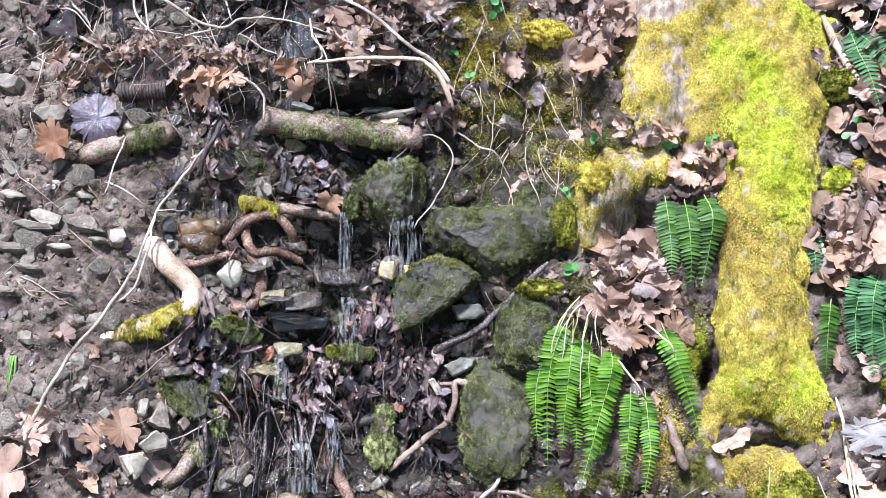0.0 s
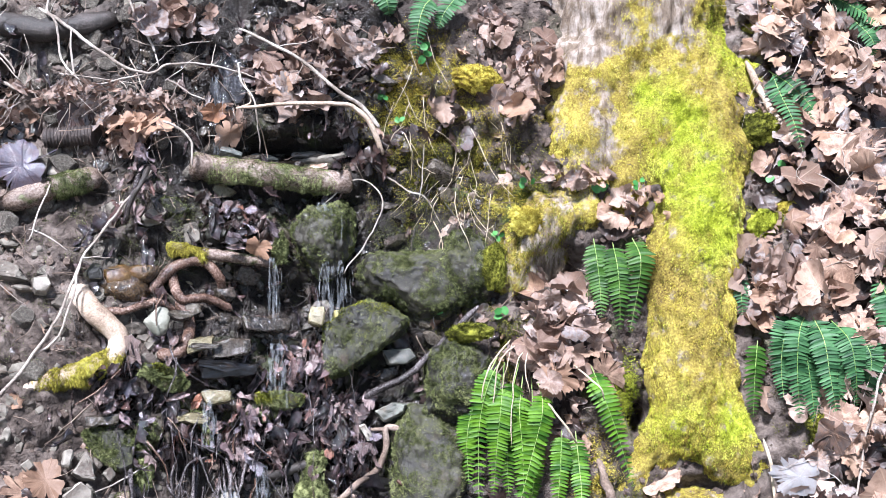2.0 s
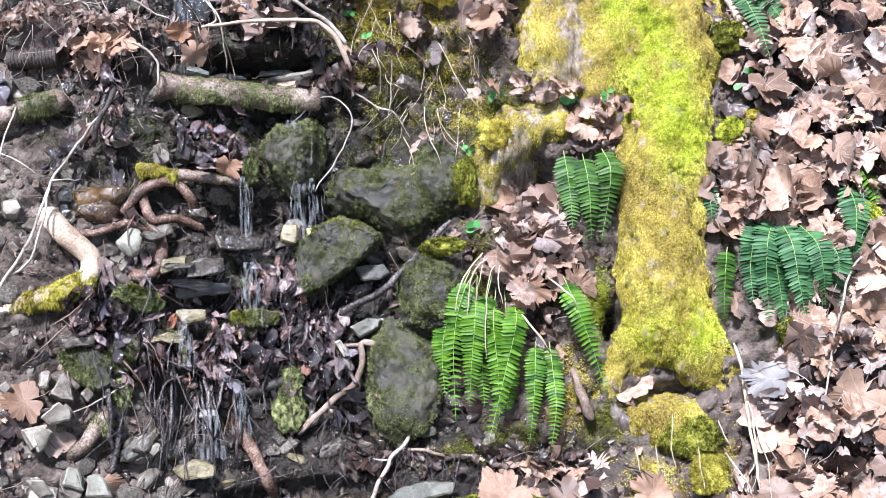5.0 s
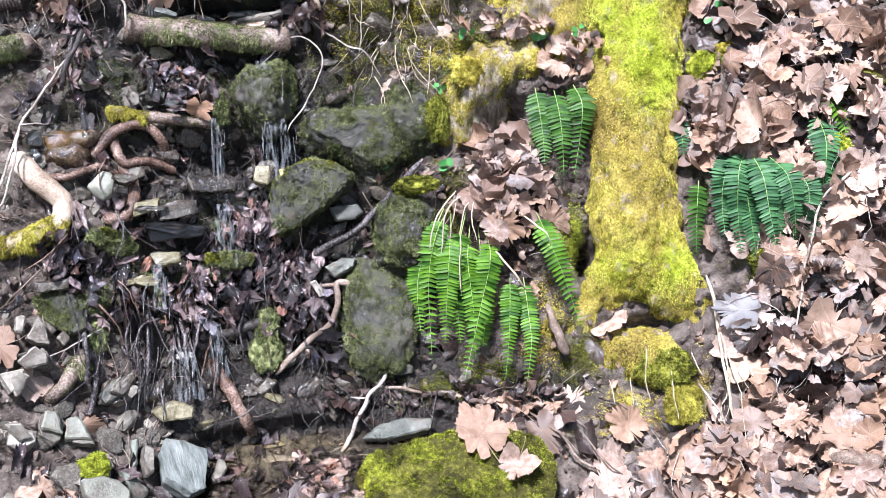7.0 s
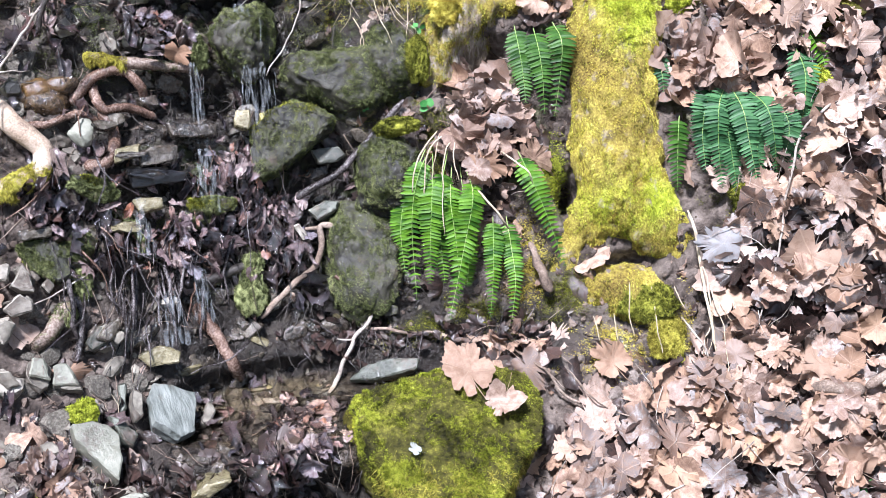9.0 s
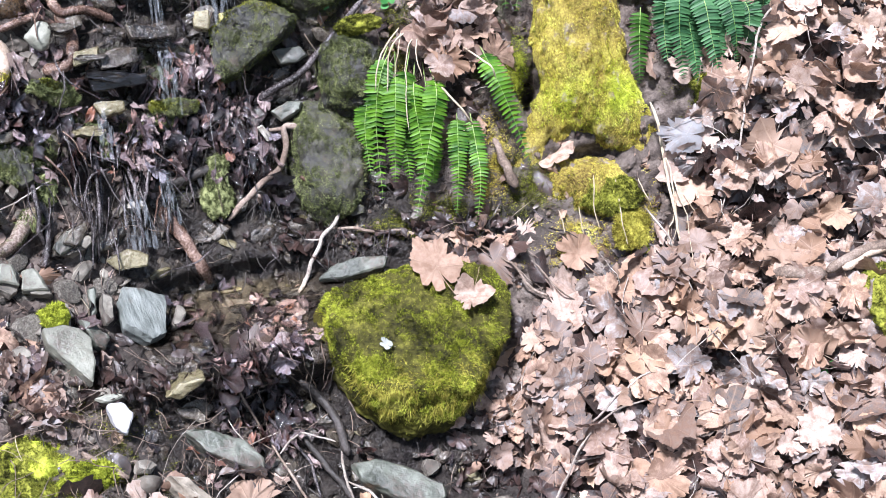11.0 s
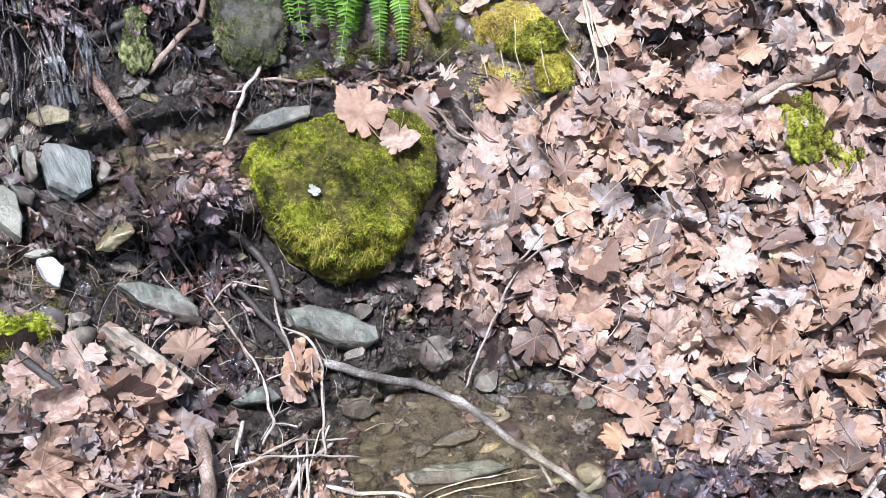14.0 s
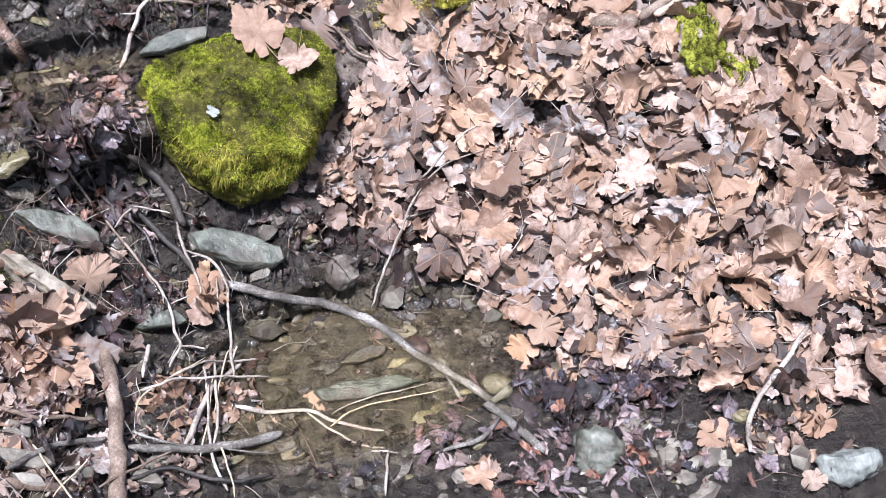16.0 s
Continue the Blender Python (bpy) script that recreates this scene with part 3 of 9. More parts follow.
def stone_moss(me, ob, seed, size, more=2.8):
    """Thin moss in specks and clumps over a stone's outer side."""
    w = np.array([max(0.0, noise.fractal(v.co * 16 + Vector((seed, 0, 0)), 1.0, 2.0, 3) + 0.22) * (1.0 if v.co.z > 0 else 0.1) + 0.012 for v in me.vertices])
    part("moss", fuzz(me, int(9000 * more * min(1.5, size / 0.1)), 0.0045, WETMOSS, weight=w, droop=0.3, seed=seed, width=0.0007, clump=80.0), ob, "thin green moss", kind="stuff")


def slab(corners, thick, material, label, seed, lift=0.05, tip=0.0, roll=0.0, name="stone", inset=0.85, rough=0.0045):
    """A broken slab with the given corners, (u, v), on its upper face."""
    rng = random.Random(seed)
    cu, cv = sum(c[0] for c in corners) / len(corners), sum(c[1] for c in corners) / len(corners)
    m = lie(cu, cv, lift, 0, tip, roll, 0.8)
    back = m.inverted()
    flat = []
    for u, v in corners:
        p = back @ (BANK @ Vector((u, v, surface(cu, cv, False) + lift)))
        flat.append(Vector((p.x, p.y, 0)))
    bm = bmesh.new()
    up = [bm.verts.new(p + Vector((0, 0, thick * (0.5 + rng.uniform(-0.12, 0.12))))) for p in flat]
    mid = [bm.verts.new(p * 1.04 + Vector((0, 0, thick * rng.uniform(-0.2, 0.1)))) for p in flat]
    low = [bm.verts.new(p * inset + Vector((0, 0, -thick * 1.2))) for p in flat]
    hull = bmesh.ops.convex_hull(bm, input=bm.verts)
    bmesh.ops.delete(bm, geom=[g for g in hull["geom_interior"] if isinstance(g, bmesh.types.BMVert)], context="VERTS")
    bmesh.ops.dissolve_limit(bm, angle_limit=radians(10), verts=bm.verts, edges=bm.edges)
    bmesh.ops.bevel(bm, geom=list(bm.edges), offset=0.004, segments=1, affect="EDGES", clamp_overlap=True)
    bmesh.ops.triangulate(bm, faces=bm.faces)
    for _ in range(4):
        bmesh.ops.subdivide_edges(bm, edges=[e for e in bm.edges if e.calc_length() > 0.016], cuts=1)
        bmesh.ops.triangulate(bm, faces=[f for f in bm.faces if len(f.verts) > 3])
    bm.normal_update()
    off = Vector((seed * 3.1, seed * 1.7, 0))
    for v in bm.verts:
        v.co += v.normal * rough * noise.fractal(v.co * 30 + off, 0.8, 2.0, 4)
    me = bpy.data.meshes.new(name)
    bm.to_mesh(me)
    bm.free()
    me.materials.append(material)
    me.polygons.foreach_set("use_smooth", [True] * len(me.polygons))
    me.set_sharp_from_angle(angle=radians(24))
    ob = single(name, me, m, label, "stone", "stones by the stream")
    if material is GREENROCK:
        stone_moss(me, ob, seed, 0.1, 1.8)
        part("moss", fuzz(me, 3500, 0.005, DARKMOSS, weight=np.array([max(0.0, noise.noise(v.co * 14 + off) - 0.05) * (v.co.y > -0.01) + 1e-4 for v in me.vertices]), droop=0.2, seed=seed), ob, "olive green moss", kind="stuff")
    return ob


def fuzz(me, count, length, material, name="moss", weight=None, droop=0.35, width=0.0011, seed=1, spread=0.7, clump=26.0):
    """Moss: short shoots all over a mesh, thick in clumps. Returns one mesh in the same coordinates."""
    rng = np.random.default_rng(seed)
    me.calc_loop_triangles()
    nt = len(me.loop_triangles)
    tri = np.zeros(nt * 3, int)
    me.loop_triangles.foreach_get("vertices", tri)
    tri = tri.reshape(-1, 3)
    co = np.zeros(len(me.vertices) * 3)
    me.vertices.foreach_get("co", co)
    co = co.reshape(-1, 3)
    a, b, c = co[tri[:, 0]], co[tri[:, 1]], co[tri[:, 2]]
    nrm = np.cross(b - a, c - a)
    area = np.linalg.norm(nrm, axis=1) / 2
    p = area.copy()
    if weight is not None:
        p = p * weight[tri].mean(1)
    pick = rng.choice(nt, count, p=p / p.sum())
    r1, r2 = np.sqrt(rng.random(count)), rng.random(count)
    pos = a[pick] * (1 - r1)[:, None] + b[pick] * (r1 * (1 - r2))[:, None] + c[pick] * (r1 * r2)[:, None]
    n = nrm[pick] / (2 * area[pick][:, None] + 1e-12)
    tall = np.array([0.25 + 1.5 * max(0.0, 0.45 + 1.2 * noise.noise(Vector(q) * clump)) for q in pos])
    d = n + rng.normal(0, spread, (count, 3)) * 0.6 + np.array((0, 0, -droop))
    d /= np.linalg.norm(d, axis=1)[:, None]
    ln = length * tall * rng.uniform(0.5, 1.3, count)
    side = np.cross(d, rng.normal(0, 1, (count, 3)))
    side /= np.linalg.norm(side, axis=1)[:, None]
    w = width * rng.uniform(0.7, 1.4, count)
    mid = pos + d * (ln * 0.45)[:, None]
    tip = pos + d * ln[:, None] + np.array((0, 0, -1)) * (ln * droop * 0.5)[:, None]
    base = pos - d * 0.002
    verts = np.stack([base, mid + side * w[:, None], tip, mid - side * w[:, None]], 1).reshape(-1, 3)
    quads = (np.arange(count)[:, None] * 4 + np.array((0, 1, 2, 3))).tolist()
    return mesh_of(name, verts.tolist(), quads, material, False)


# ---- ground: one sheet, fine by the stream, reaching far out ----
def stretch(lo, hi, step, far, grow=1.55):
    fine = list(np.arange(lo, hi, step))
    left, right, d = [], [], step
    while (left[-1] if left else lo) > -far:
        d *= grow
        left.append((left[-1] if left else lo) - d)
        right.append((right[-1] if right else fine[-1]) + d)
    return left[::-1] + fine + right


def ground_point(u, v, w, rough):
    vv = min(max(v, -2.0), 1.35)
    q = Vector((u, vv, 0.0))
    w += relief_noise(q, rough)
    p = BANK @ Vector((u, vv, w))
    if v > 1.35:
        d = v - 1.35
        p += Vector((0, 0.82 * d, 0.57 * min(d, 25)))
    elif v < -2.0:
        d = -2.0 - v
        p += Vector((0, -d, float(np.interp(d, (0, 0.25, 1.3, 3.0, 70), (0, 0.02, 0.75, 0.95, 6.0)))))
    return p


def ground():
    us, vs = stretch(-1.45, 2.15, 0.0094, 70), stretch(-2.0, 1.25, 0.0094, 70)
    gu, gv = np.meshgrid(us, vs)
    base = carve(gu, np.clip(gv, -2.0, 1.35), smooth_relief(gu, np.clip(gv, -2.0, 1.35)))
    damp = np.ones_like(gu)
    verts = [ground_point(u, v, w, r) for u, v, w, r in zip(gu.ravel(), gv.ravel(), base.ravel(), damp.ravel())]
    n = len(us)
    faces = [(j * n + i, j * n + i + 1, (j + 1) * n + i + 1, (j + 1) * n + i) for j in range(len(vs) - 1) for i in range(n - 1)]
    me = mesh_of("ground", verts, faces, SOIL)
    wet = me.attributes.new("wet", "FLOAT", "POINT")
    wet.data.foreach_set("value", np.clip(wetness(gu, gv) + bump_at(gu, gv, 0.204, -0.449, 0.28, 0.12, 0.9) + bump_at(gu, gv, 0.592, -0.482, 0.25, 0.10, 0.8), 0, 1).ravel().astype(np.float32))
    alg = me.attributes.new("algae", "FLOAT", "POINT")
    alg.data.foreach_set("value", np.clip(bump_at(gu, gv, 0.1, 0.4, 0.6, 0.45, 1.3) + bump_at(gu, gv, 1.0, 0.4, 0.5, 0.6, 0.8), 0, 1).ravel().astype(np.float32))
    silt = me.attributes.new("silt", "FLOAT", "POINT")
    silt.data.foreach_set("value", np.clip(bump_at(gu, gv, 0.42, -1.52, 0.42, 0.22, 1.2) + bump_at(gu, gv, -0.15, -0.62, 0.22, 0.07, 1.1), 0, 1).ravel().astype(np.float32))
    tagged(new("ground", me), "steep muddy stream bank of dark gritty soil", "ground", kind="structure")


ground()


# ---- water ----
def pool_water(u, v, ru, rv, level, label):
    """A still surface at its level; the ground stands up through it all round."""
    c = BANK @ Vector((u, v, (level - 1.2 - v * math.cos(LEAN)) / math.sin(LEAN)))
    n, ring = 48, 6
    verts, faces = [(0, 0, 0)], []
    for k in range(1, ring + 1):
        for i in range(n):
            t = math.tau * i / n
            verts.append((ru * k / ring * math.cos(t), rv * k / ring * math.sin(t), 0.0012 * noise.noise(Vector((k, 5 * math.cos(t), 5 * math.sin(t))))))
    for i in range(n):
        faces.append((0, 1 + i, 1 + (i + 1) % n))
        for k in range(ring - 1):
            a, b = 1 + k * n + i, 1 + k * n + (i + 1) % n
            faces.append((a, a + n, b + n, b))
    ob = single("water", mesh_of("water", verts, faces, WATER), Matrix.Translation(c), label, "water", kind="structure")
    ob.visible_shadow = False
    return ob


pool_water(-0.22, 0.70, 0.3, 0.13, POOL_TOP, "shallow clear pool dammed behind the log")
pool_water(-0.12, -0.64, 0.40, 0.2, POOL_MID, "shallow brown pool below the little fall")
pool_water(0.42, -1.52, 0.52, 0.3, POOL_LOW, "clear shallow stream pool over brown gravel")


# ---- the tree ----
LOWROOT = (0.950, -0.453)


def tree():
    home = BANK @ Vector((0.85, 0.5, -0.3))
    ob = thing("tree", "mossy tree trunk with bare pale bark above and flaring roots", "tree", Matrix.Translation(home))
    chains = [
        # main root with its foot
        [(0.906, 1.000, -0.25, 0.23), (0.959, 0.793, -0.165, 0.18), (0.973, 0.575, -0.105, 0.140), (0.934, 0.320, -0.105, 0.128), (0.919, 0.123, -0.105, 0.122), (0.917, -0.040, -0.13, 0.122), (0.971, -0.155, -0.15, 0.115), (1.053, -0.237, -0.165, 0.085), (1.105, -0.317, -0.19, 0.05)],
        [(0.908, -0.072, -0.15, 0.11), (0.851, -0.167, -0.165, 0.085), (0.784, -0.230, -0.20, 0.055), (0.745, -0.309, -0.23, 0.045), (0.747, -0.405, -0.25, 0.04)],
        [(0.789, -0.350, -0.21, 0.055), (0.871, -0.374, -0.185, 0.075), (0.963, -0.419, -0.165, 0.085), (1.029, -0.470, -0.17, 0.07)],
        # buttress and knob
        [(0.699, 1.032, -0.22, 0.20), (0.662, 0.825, -0.18, 0.155), (0.632, 0.683, -0.165, 0.125), (0.637, 0.580, -0.18, 0.09)],
        [(0.822, 0.921, -0.24, 0.21), (0.785, 0.702, -0.20, 0.155), (0.771, 0.564, -0.20, 0.115), (0.751, 0.445, -0.23, 0.08)],
        [(0.695, 0.538, -0.17, 0.085), (0.560, 0.494, -0.145, 0.085), (0.459, 0.435, -0.135, 0.085), (0.416, 0.328, -0.17, 0.072), (0.383, 0.262, -0.20, 0.05)],
        [(0.593, 0.495, -0.16, 0.065), (0.533, 0.385, -0.19, 0.055), (0.453, 0.277, -0.20, 0.045)],
        [(1.114, 0.984, -0.24, 0.14), (1.162, 0.792, -0.20, 0.09), (1.148, 0.678, -0.18, 0.07)],
        [(0.360, 0.412, -0.165, 0.05), (0.345, 0.296, -0.19, 0.05)],
    ]
    pieces = []
    for chain in chains:
        line = [BANK @ Vector(c[:3]) - home for c in chain]
        rows = spline([(*p, c[3]) for p, c in zip(line, chain)], 6)
        pieces.append(tube([r[:3] for r in rows], [r[3] for r in rows], 20, 0.05))
    foot = BANK @ Vector((0.823, 0.998, -0.30)) - home
    rows = spline([(*(foot + Vector((0.0, 0.06 * k, 0.55 * k - 0.25))), 0.30 - 0.012 * k) for k in range(8)], 4)
    pieces.append(tube([r[:3] for r in rows], [r[3] for r in rows], 28, 0.05))
    raw = new("trunk_core", mesh_of("trunk_core", *join(pieces), BARK))
    mod = raw.modifiers.new("union", "REMESH")
    mod.mode, mod.voxel_size = "VOXEL", 0.0125
    sm = raw.modifiers.new("wear", "SMOOTH")
    sm.factor, sm.iterations = 0.5, 6
    graph = bpy.context.evaluated_depsgraph_get()
    me = bpy.data.meshes.new_from_object(raw.evaluated_get(graph), depsgraph=graph)
    bpy.data.objects.remove(raw)
    back = BANK.inverted() @ Matrix.Translation(home)
    values, lime = np.zeros(len(me.vertices), np.float32), np.zeros(len(me.vertices), np.float32)
    green = [(0.897, 0.757, 0.06, 0.10), (0.926, 0.580, 0.08, 0.12), (0.976, 0.405, 0.07, 0.10), (1.184, 1.024, 0.12, 0.10), (0.949, -0.135, 0.13, 0.07), (0.809, 0.820, 0.03, 0.05)]
    for v, n in zip(me.vertices, [x.normal.copy() for x in me.vertices]):
        p = Vector((v.co.x, v.co.y, v.co.z * 0.45))
        v.co += n * (0.020 * noise.fractal(p * 9, 1.0, 2.0, 3) + 0.017 * noise.fractal(p * 38, 0.8, 2.0, 2))
        q = back @ v.co
        ragged = 0.05 * noise.fractal(v.co * 14, 1.0, 2.0, 3)
        bare = 1.5 * math.exp(-((q.x - 0.62) / 0.14) ** 2) * min(1, max(0, (q.y - 0.93 + ragged) / 0.05)) + 1.3 * math.exp(-((q.x - 0.90) / 0.06) ** 2) * min(1, max(0, (q.y - 0.98 + ragged) / 0.04))
        bare += 0.6 * math.exp(-((q.x - 0.69) / 0.03) ** 2 - ((q.y - 0.74) / 0.10) ** 2) + 0.25 * math.exp(-((q.x - 0.6) / 0.14) ** 2 - ((q.y - 0.7) / 0.3) ** 2) + 2 * max(0, q.y - 1.15)
        bare += 0.7 * math.exp(-((q.x - 0.55) / 0.09) ** 2 - ((q.y - 0.28) / 0.09) ** 2)
        bare += 0.5 * math.exp(-((q.x - 0.50) / 0.13) ** 2 - ((q.y - 0.36) / 0.12) ** 2)
        values[v.index] = max(0.0, 1 - bare)
        lime[v.index] = min(1.0, sum(1.2 * math.exp(-((q.x - a) / c) ** 2 - ((q.y - b) / d) ** 2) for a, b, c, d in green) * max(0.0, 1 + 1.1 * noise.fractal(v.co * 12, 1.0, 2.0, 3)))
    me.polygons.foreach_set("use_smooth", [True] * len(me.polygons))
    me.materials.clear()
    me.materials.append(BARK)
    a = me.attributes.new("moss", "FLOAT", "POINT")
    a.data.foreach_set("value", values)
    a = me.attributes.new("lime", "FLOAT", "POINT")
    a.data.foreach_set("value", lime)
    part("trunk", me, ob)
    co = np.zeros(len(me.vertices) * 3)
    me.vertices.foreach_get("co", co)
    q = (co.reshape(-1, 3) - np.array(back.inverted().translation)) @ np.array(back.to_3x3().inverted())
    near = (q[:, 1] < 1.2) & (q[:, 2] > -0.35)
    w = values * near
    patchy = np.array([max(0.02, min(1.0, 0.35 + 2.4 * noise.fractal(Vector(p) * 9, 1.0, 2.0, 3) + 1.8 * noise.fractal(Vector(p) * 30, 1.0, 2.0, 2))) for p in q])
    low = np.exp(-((q[:, 0] - LOWROOT[0]) / 0.13) ** 2 - ((q[:, 1] - LOWROOT[1]) / 0.07) ** 2)
    low = np.maximum(low, np.exp(-((q[:, 0] - 0.46) / 0.15) ** 2 - ((q[:, 1] - 0.38) / 0.15) ** 2))
    patchy = patchy * (1 - 0.8 * low)
    part("moss", fuzz(me, 170000, 0.0045, MOSS, weight=w * (1.03 - lime) * patchy, droop=0.6, seed=3, width=0.0006, clump=55.0), ob, "golden shaggy moss", kind="stuff")
    part("moss", fuzz(me, 110000, 0.0050, LIMEMOSS, weight=w * (lime ** 1.3 + 0.02), droop=0.4, seed=4, width=0.0006, clump=55.0), ob, "bright lime-green moss", kind="stuff")
    olive = np.array([max(0.0, noise.fractal(Vector(p) * 7 + Vector((9, 3, 1)), 1.0, 2.0, 3)) for p in q])
    part("moss", fuzz(me, 50000, 0.0055, DARKMOSS, weight=w * (1 - lime) * (olive + 0.8 * low) + 1e-6, droop=0.6, seed=5, width=0.0006, clump=55.0), ob, "dark olive moss", kind="stuff")


tree()


# ---- rocks ----
def shield_boulder():
    """The mossed boulder: flat topped, narrowing to its foot."""
    home = lie(0.332, -0.777, 0.06, 4, -6, 0, 0.55)
    ob = thing("boulder", "large boulder thickly covered in green moss, leaf on top", "boulder", home)
    bm = bmesh.new()
    bmesh.ops.create_icosphere(bm, subdivisions=6, radius=1.0)
    planes = [(Vector(n).normalized(), d) for n, d in (((-0.1, 1, 0.1), 0.66), ((0.35, 1, 0), 0.68), ((-1, 0.02, 0.1), 0.86), ((-0.9, -0.5, 0), 0.80), ((0.9, -0.28, 0), 0.86), ((0.75, -0.75, 0), 0.74),
                                                      ((-0.2, -1, 0.2), 0.80), ((0, 0.12, 1), 0.60), ((-0.2, 0.5, 1), 0.66), ((0.5, 0, 1), 0.72))]
    for v in bm.verts:
        for n, d in planes:
            over = v.co.dot(n) - d
            if over > 0:
                v.co -= n * over
        v.co = Vector((v.co.x * 0.285, v.co.y * 0.29, v.co.z * 0.19))
        v.co += v.co.normalized() * (0.016 * noise.fractal(v.co * 9, 1.0, 2.0, 4) + 0.007 * noise.fractal(v.co * 60, 0.9, 2.0, 2))
    me = bpy.data.meshes.new("rock")
    bm.to_mesh(me)
    bm.free()
    me.materials.append(BOULDER)
    me.polygons.foreach_set("use_smooth", [True] * len(me.polygons))
    part("rock", me, ob)
    co = np.zeros(len(me.vertices) * 3)
    me.vertices.foreach_get("co", co)
    co = co.reshape(-1, 3)
    face = np.clip((co[:, 2] + 0.02) / 0.06, 0, 1)
    # moss thins to the darker right and top, which also paints a lit left
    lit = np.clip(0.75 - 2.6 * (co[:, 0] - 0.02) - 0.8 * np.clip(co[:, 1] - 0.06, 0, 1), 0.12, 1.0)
    w = np.array([max(0.02, min(1.0, 0.45 + 1.5 * noise.fractal(Vector(p) * 13, 1.0, 2.0, 3) + 1.3 * noise.noise(Vector(p) * 75))) for p in co]) * face
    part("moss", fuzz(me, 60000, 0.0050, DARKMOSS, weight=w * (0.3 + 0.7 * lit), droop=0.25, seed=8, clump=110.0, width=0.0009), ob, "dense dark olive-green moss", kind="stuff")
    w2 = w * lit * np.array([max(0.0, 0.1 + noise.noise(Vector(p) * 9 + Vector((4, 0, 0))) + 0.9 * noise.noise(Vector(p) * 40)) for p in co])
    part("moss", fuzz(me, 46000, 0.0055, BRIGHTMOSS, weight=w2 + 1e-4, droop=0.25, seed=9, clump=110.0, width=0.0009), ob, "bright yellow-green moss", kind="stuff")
    brim = np.exp(-((co[:, 1] + 0.17) / 0.05) ** 2) * face * np.array([max(0.0, 0.3 + noise.noise(Vector(p) * 30)) for p in co])
    part("moss", fuzz(me, 9000, 0.016, GOLDMOSS, weight=brim + 1e-5, droop=1.3, seed=10, clump=60.0, width=0.0008), ob, "brown-green moss fringe hanging at the foot", kind="stuff")


shield_boulder()

# upper seep and fall
stone(-0.588, 0.147, (0.041, 0.042, 0.022), PALEGREEN, "round pale grey-green stone in wet roots", 11, lift=0.07, flat=0.7, face=0.2, round_=True)
slab([(-0.135, 0.167), (-0.093, 0.203), (-0.050, 0.227), (-0.004, 0.239), (0.042, 0.221), (0.099, 0.181), (0.084, 0.148), (0.020, 0.110), (-0.033, 0.075), (-0.072, 0.038), (-0.119, 0.022), (-0.143, 0.047)], 0.1, GREENROCK, "wedge-shaped mossy rock below the fall", 12, 0.07, tip=-10, rough=0.01, inset=0.85)
slab([(-0.503, 0.099), (-0.437, 0.108), (-0.440, 0.073), (-0.507, 0.057)], 0.035, OCHRE, "flat ochre slab on the wet ledge", 30, 0.085, tip=0, rough=0.0045, inset=0.85)
slab([(-0.445, 0.092), (-0.394, 0.104), (-0.337, 0.103), (-0.342, 0.065), (-0.400, 0.051), (-0.441, 0.051)], 0.03, WETROCK, "gritty flat slab on the wet ledge", 31, 0.085, tip=0, rough=0.0045, inset=0.85)
slab([(-0.474, -0.046), (-0.427, -0.036), (-0.387, -0.042), (-0.386, -0.068), (-0.454, -0.079)], 0.028, OCHRE, "flat ochre slab washed by the stream", 29, 0.09, tip=0, rough=0.0045, inset=0.85)
slab([(-0.632, 0.031), (-0.582, 0.026), (-0.527, 0.002), (-0.489, -0.023), (-0.496, -0.046), (-0.563, -0.040), (-0.616, -0.005)], 0.04, GREENROCK, "mossy flat rock on the ledge", 44, 0.06, tip=0, rough=0.0045, inset=0.85)
slab([(0.021, 0.097), (0.105, 0.103), (0.125, 0.078), (0.094, 0.057), (0.043, 0.055)], 0.03, BLUESLATE, "wet flat slab beside the mossy rock", 32, 0.05, tip=0, rough=0.0045, inset=0.85)
slab([(-0.181, 0.216), (-0.138, 0.214), (-0.146, 0.155), (-0.186, 0.167)], 0.025, OCHRE, "square brown stone under the fall", 18, 0.07, tip=0, rough=0.0045, inset=0.85)
slab([(-0.118, 0.205), (-0.072, 0.216), (-0.072, 0.196), (-0.111, 0.176)], 0.02, YELLOWROCK, "small yellow stone at the foot of the fall", 19, 0.07, tip=0, rough=0.0045, inset=0.85)
slab([(-0.381, 0.172), (-0.310, 0.168), (-0.220, 0.179), (-0.233, 0.144), (-0.305, 0.132), (-0.368, 0.132)], 0.03, WETROCK, "brown stone lip under falling water", 201, 0.07, tip=0, rough=0.0045, inset=0.85)
slab([(-0.480, 0.038), (-0.400, 0.045), (-0.317, 0.037), (-0.328, 0.007), (-0.402, -0.001), (-0.475, 0.001)], 0.035, SEEPROCK, "dark wet slab under the ledge", 202, 0.06, tip=0, rough=0.0045, inset=0.85)
slab([(-0.348, -0.043), (-0.269, -0.032), (-0.187, -0.035), (-0.200, -0.065), (-0.271, -0.078), (-0.335, -0.071)], 0.035, GREENROCK, "mossy wet slab below the fall", 203, 0.06, tip=0, rough=0.0045, inset=0.85)
slab([(-0.759, -0.121), (-0.715, -0.113), (-0.661, -0.112), (-0.664, -0.140), (-0.746, -0.149)], 0.025, WETROCK, "dark flat slab beside the seep", 204, 0.05, tip=0, rough=0.0045, inset=0.85)
slab([(-0.000, -0.080), (0.055, -0.055), (0.095, -0.061), (0.086, -0.087), (0.031, -0.111)], 0.035, BLUESLATE, "dull brown-green stone among wet leaves", 20, 0.06, tip=0, rough=0.0045, inset=0.85)
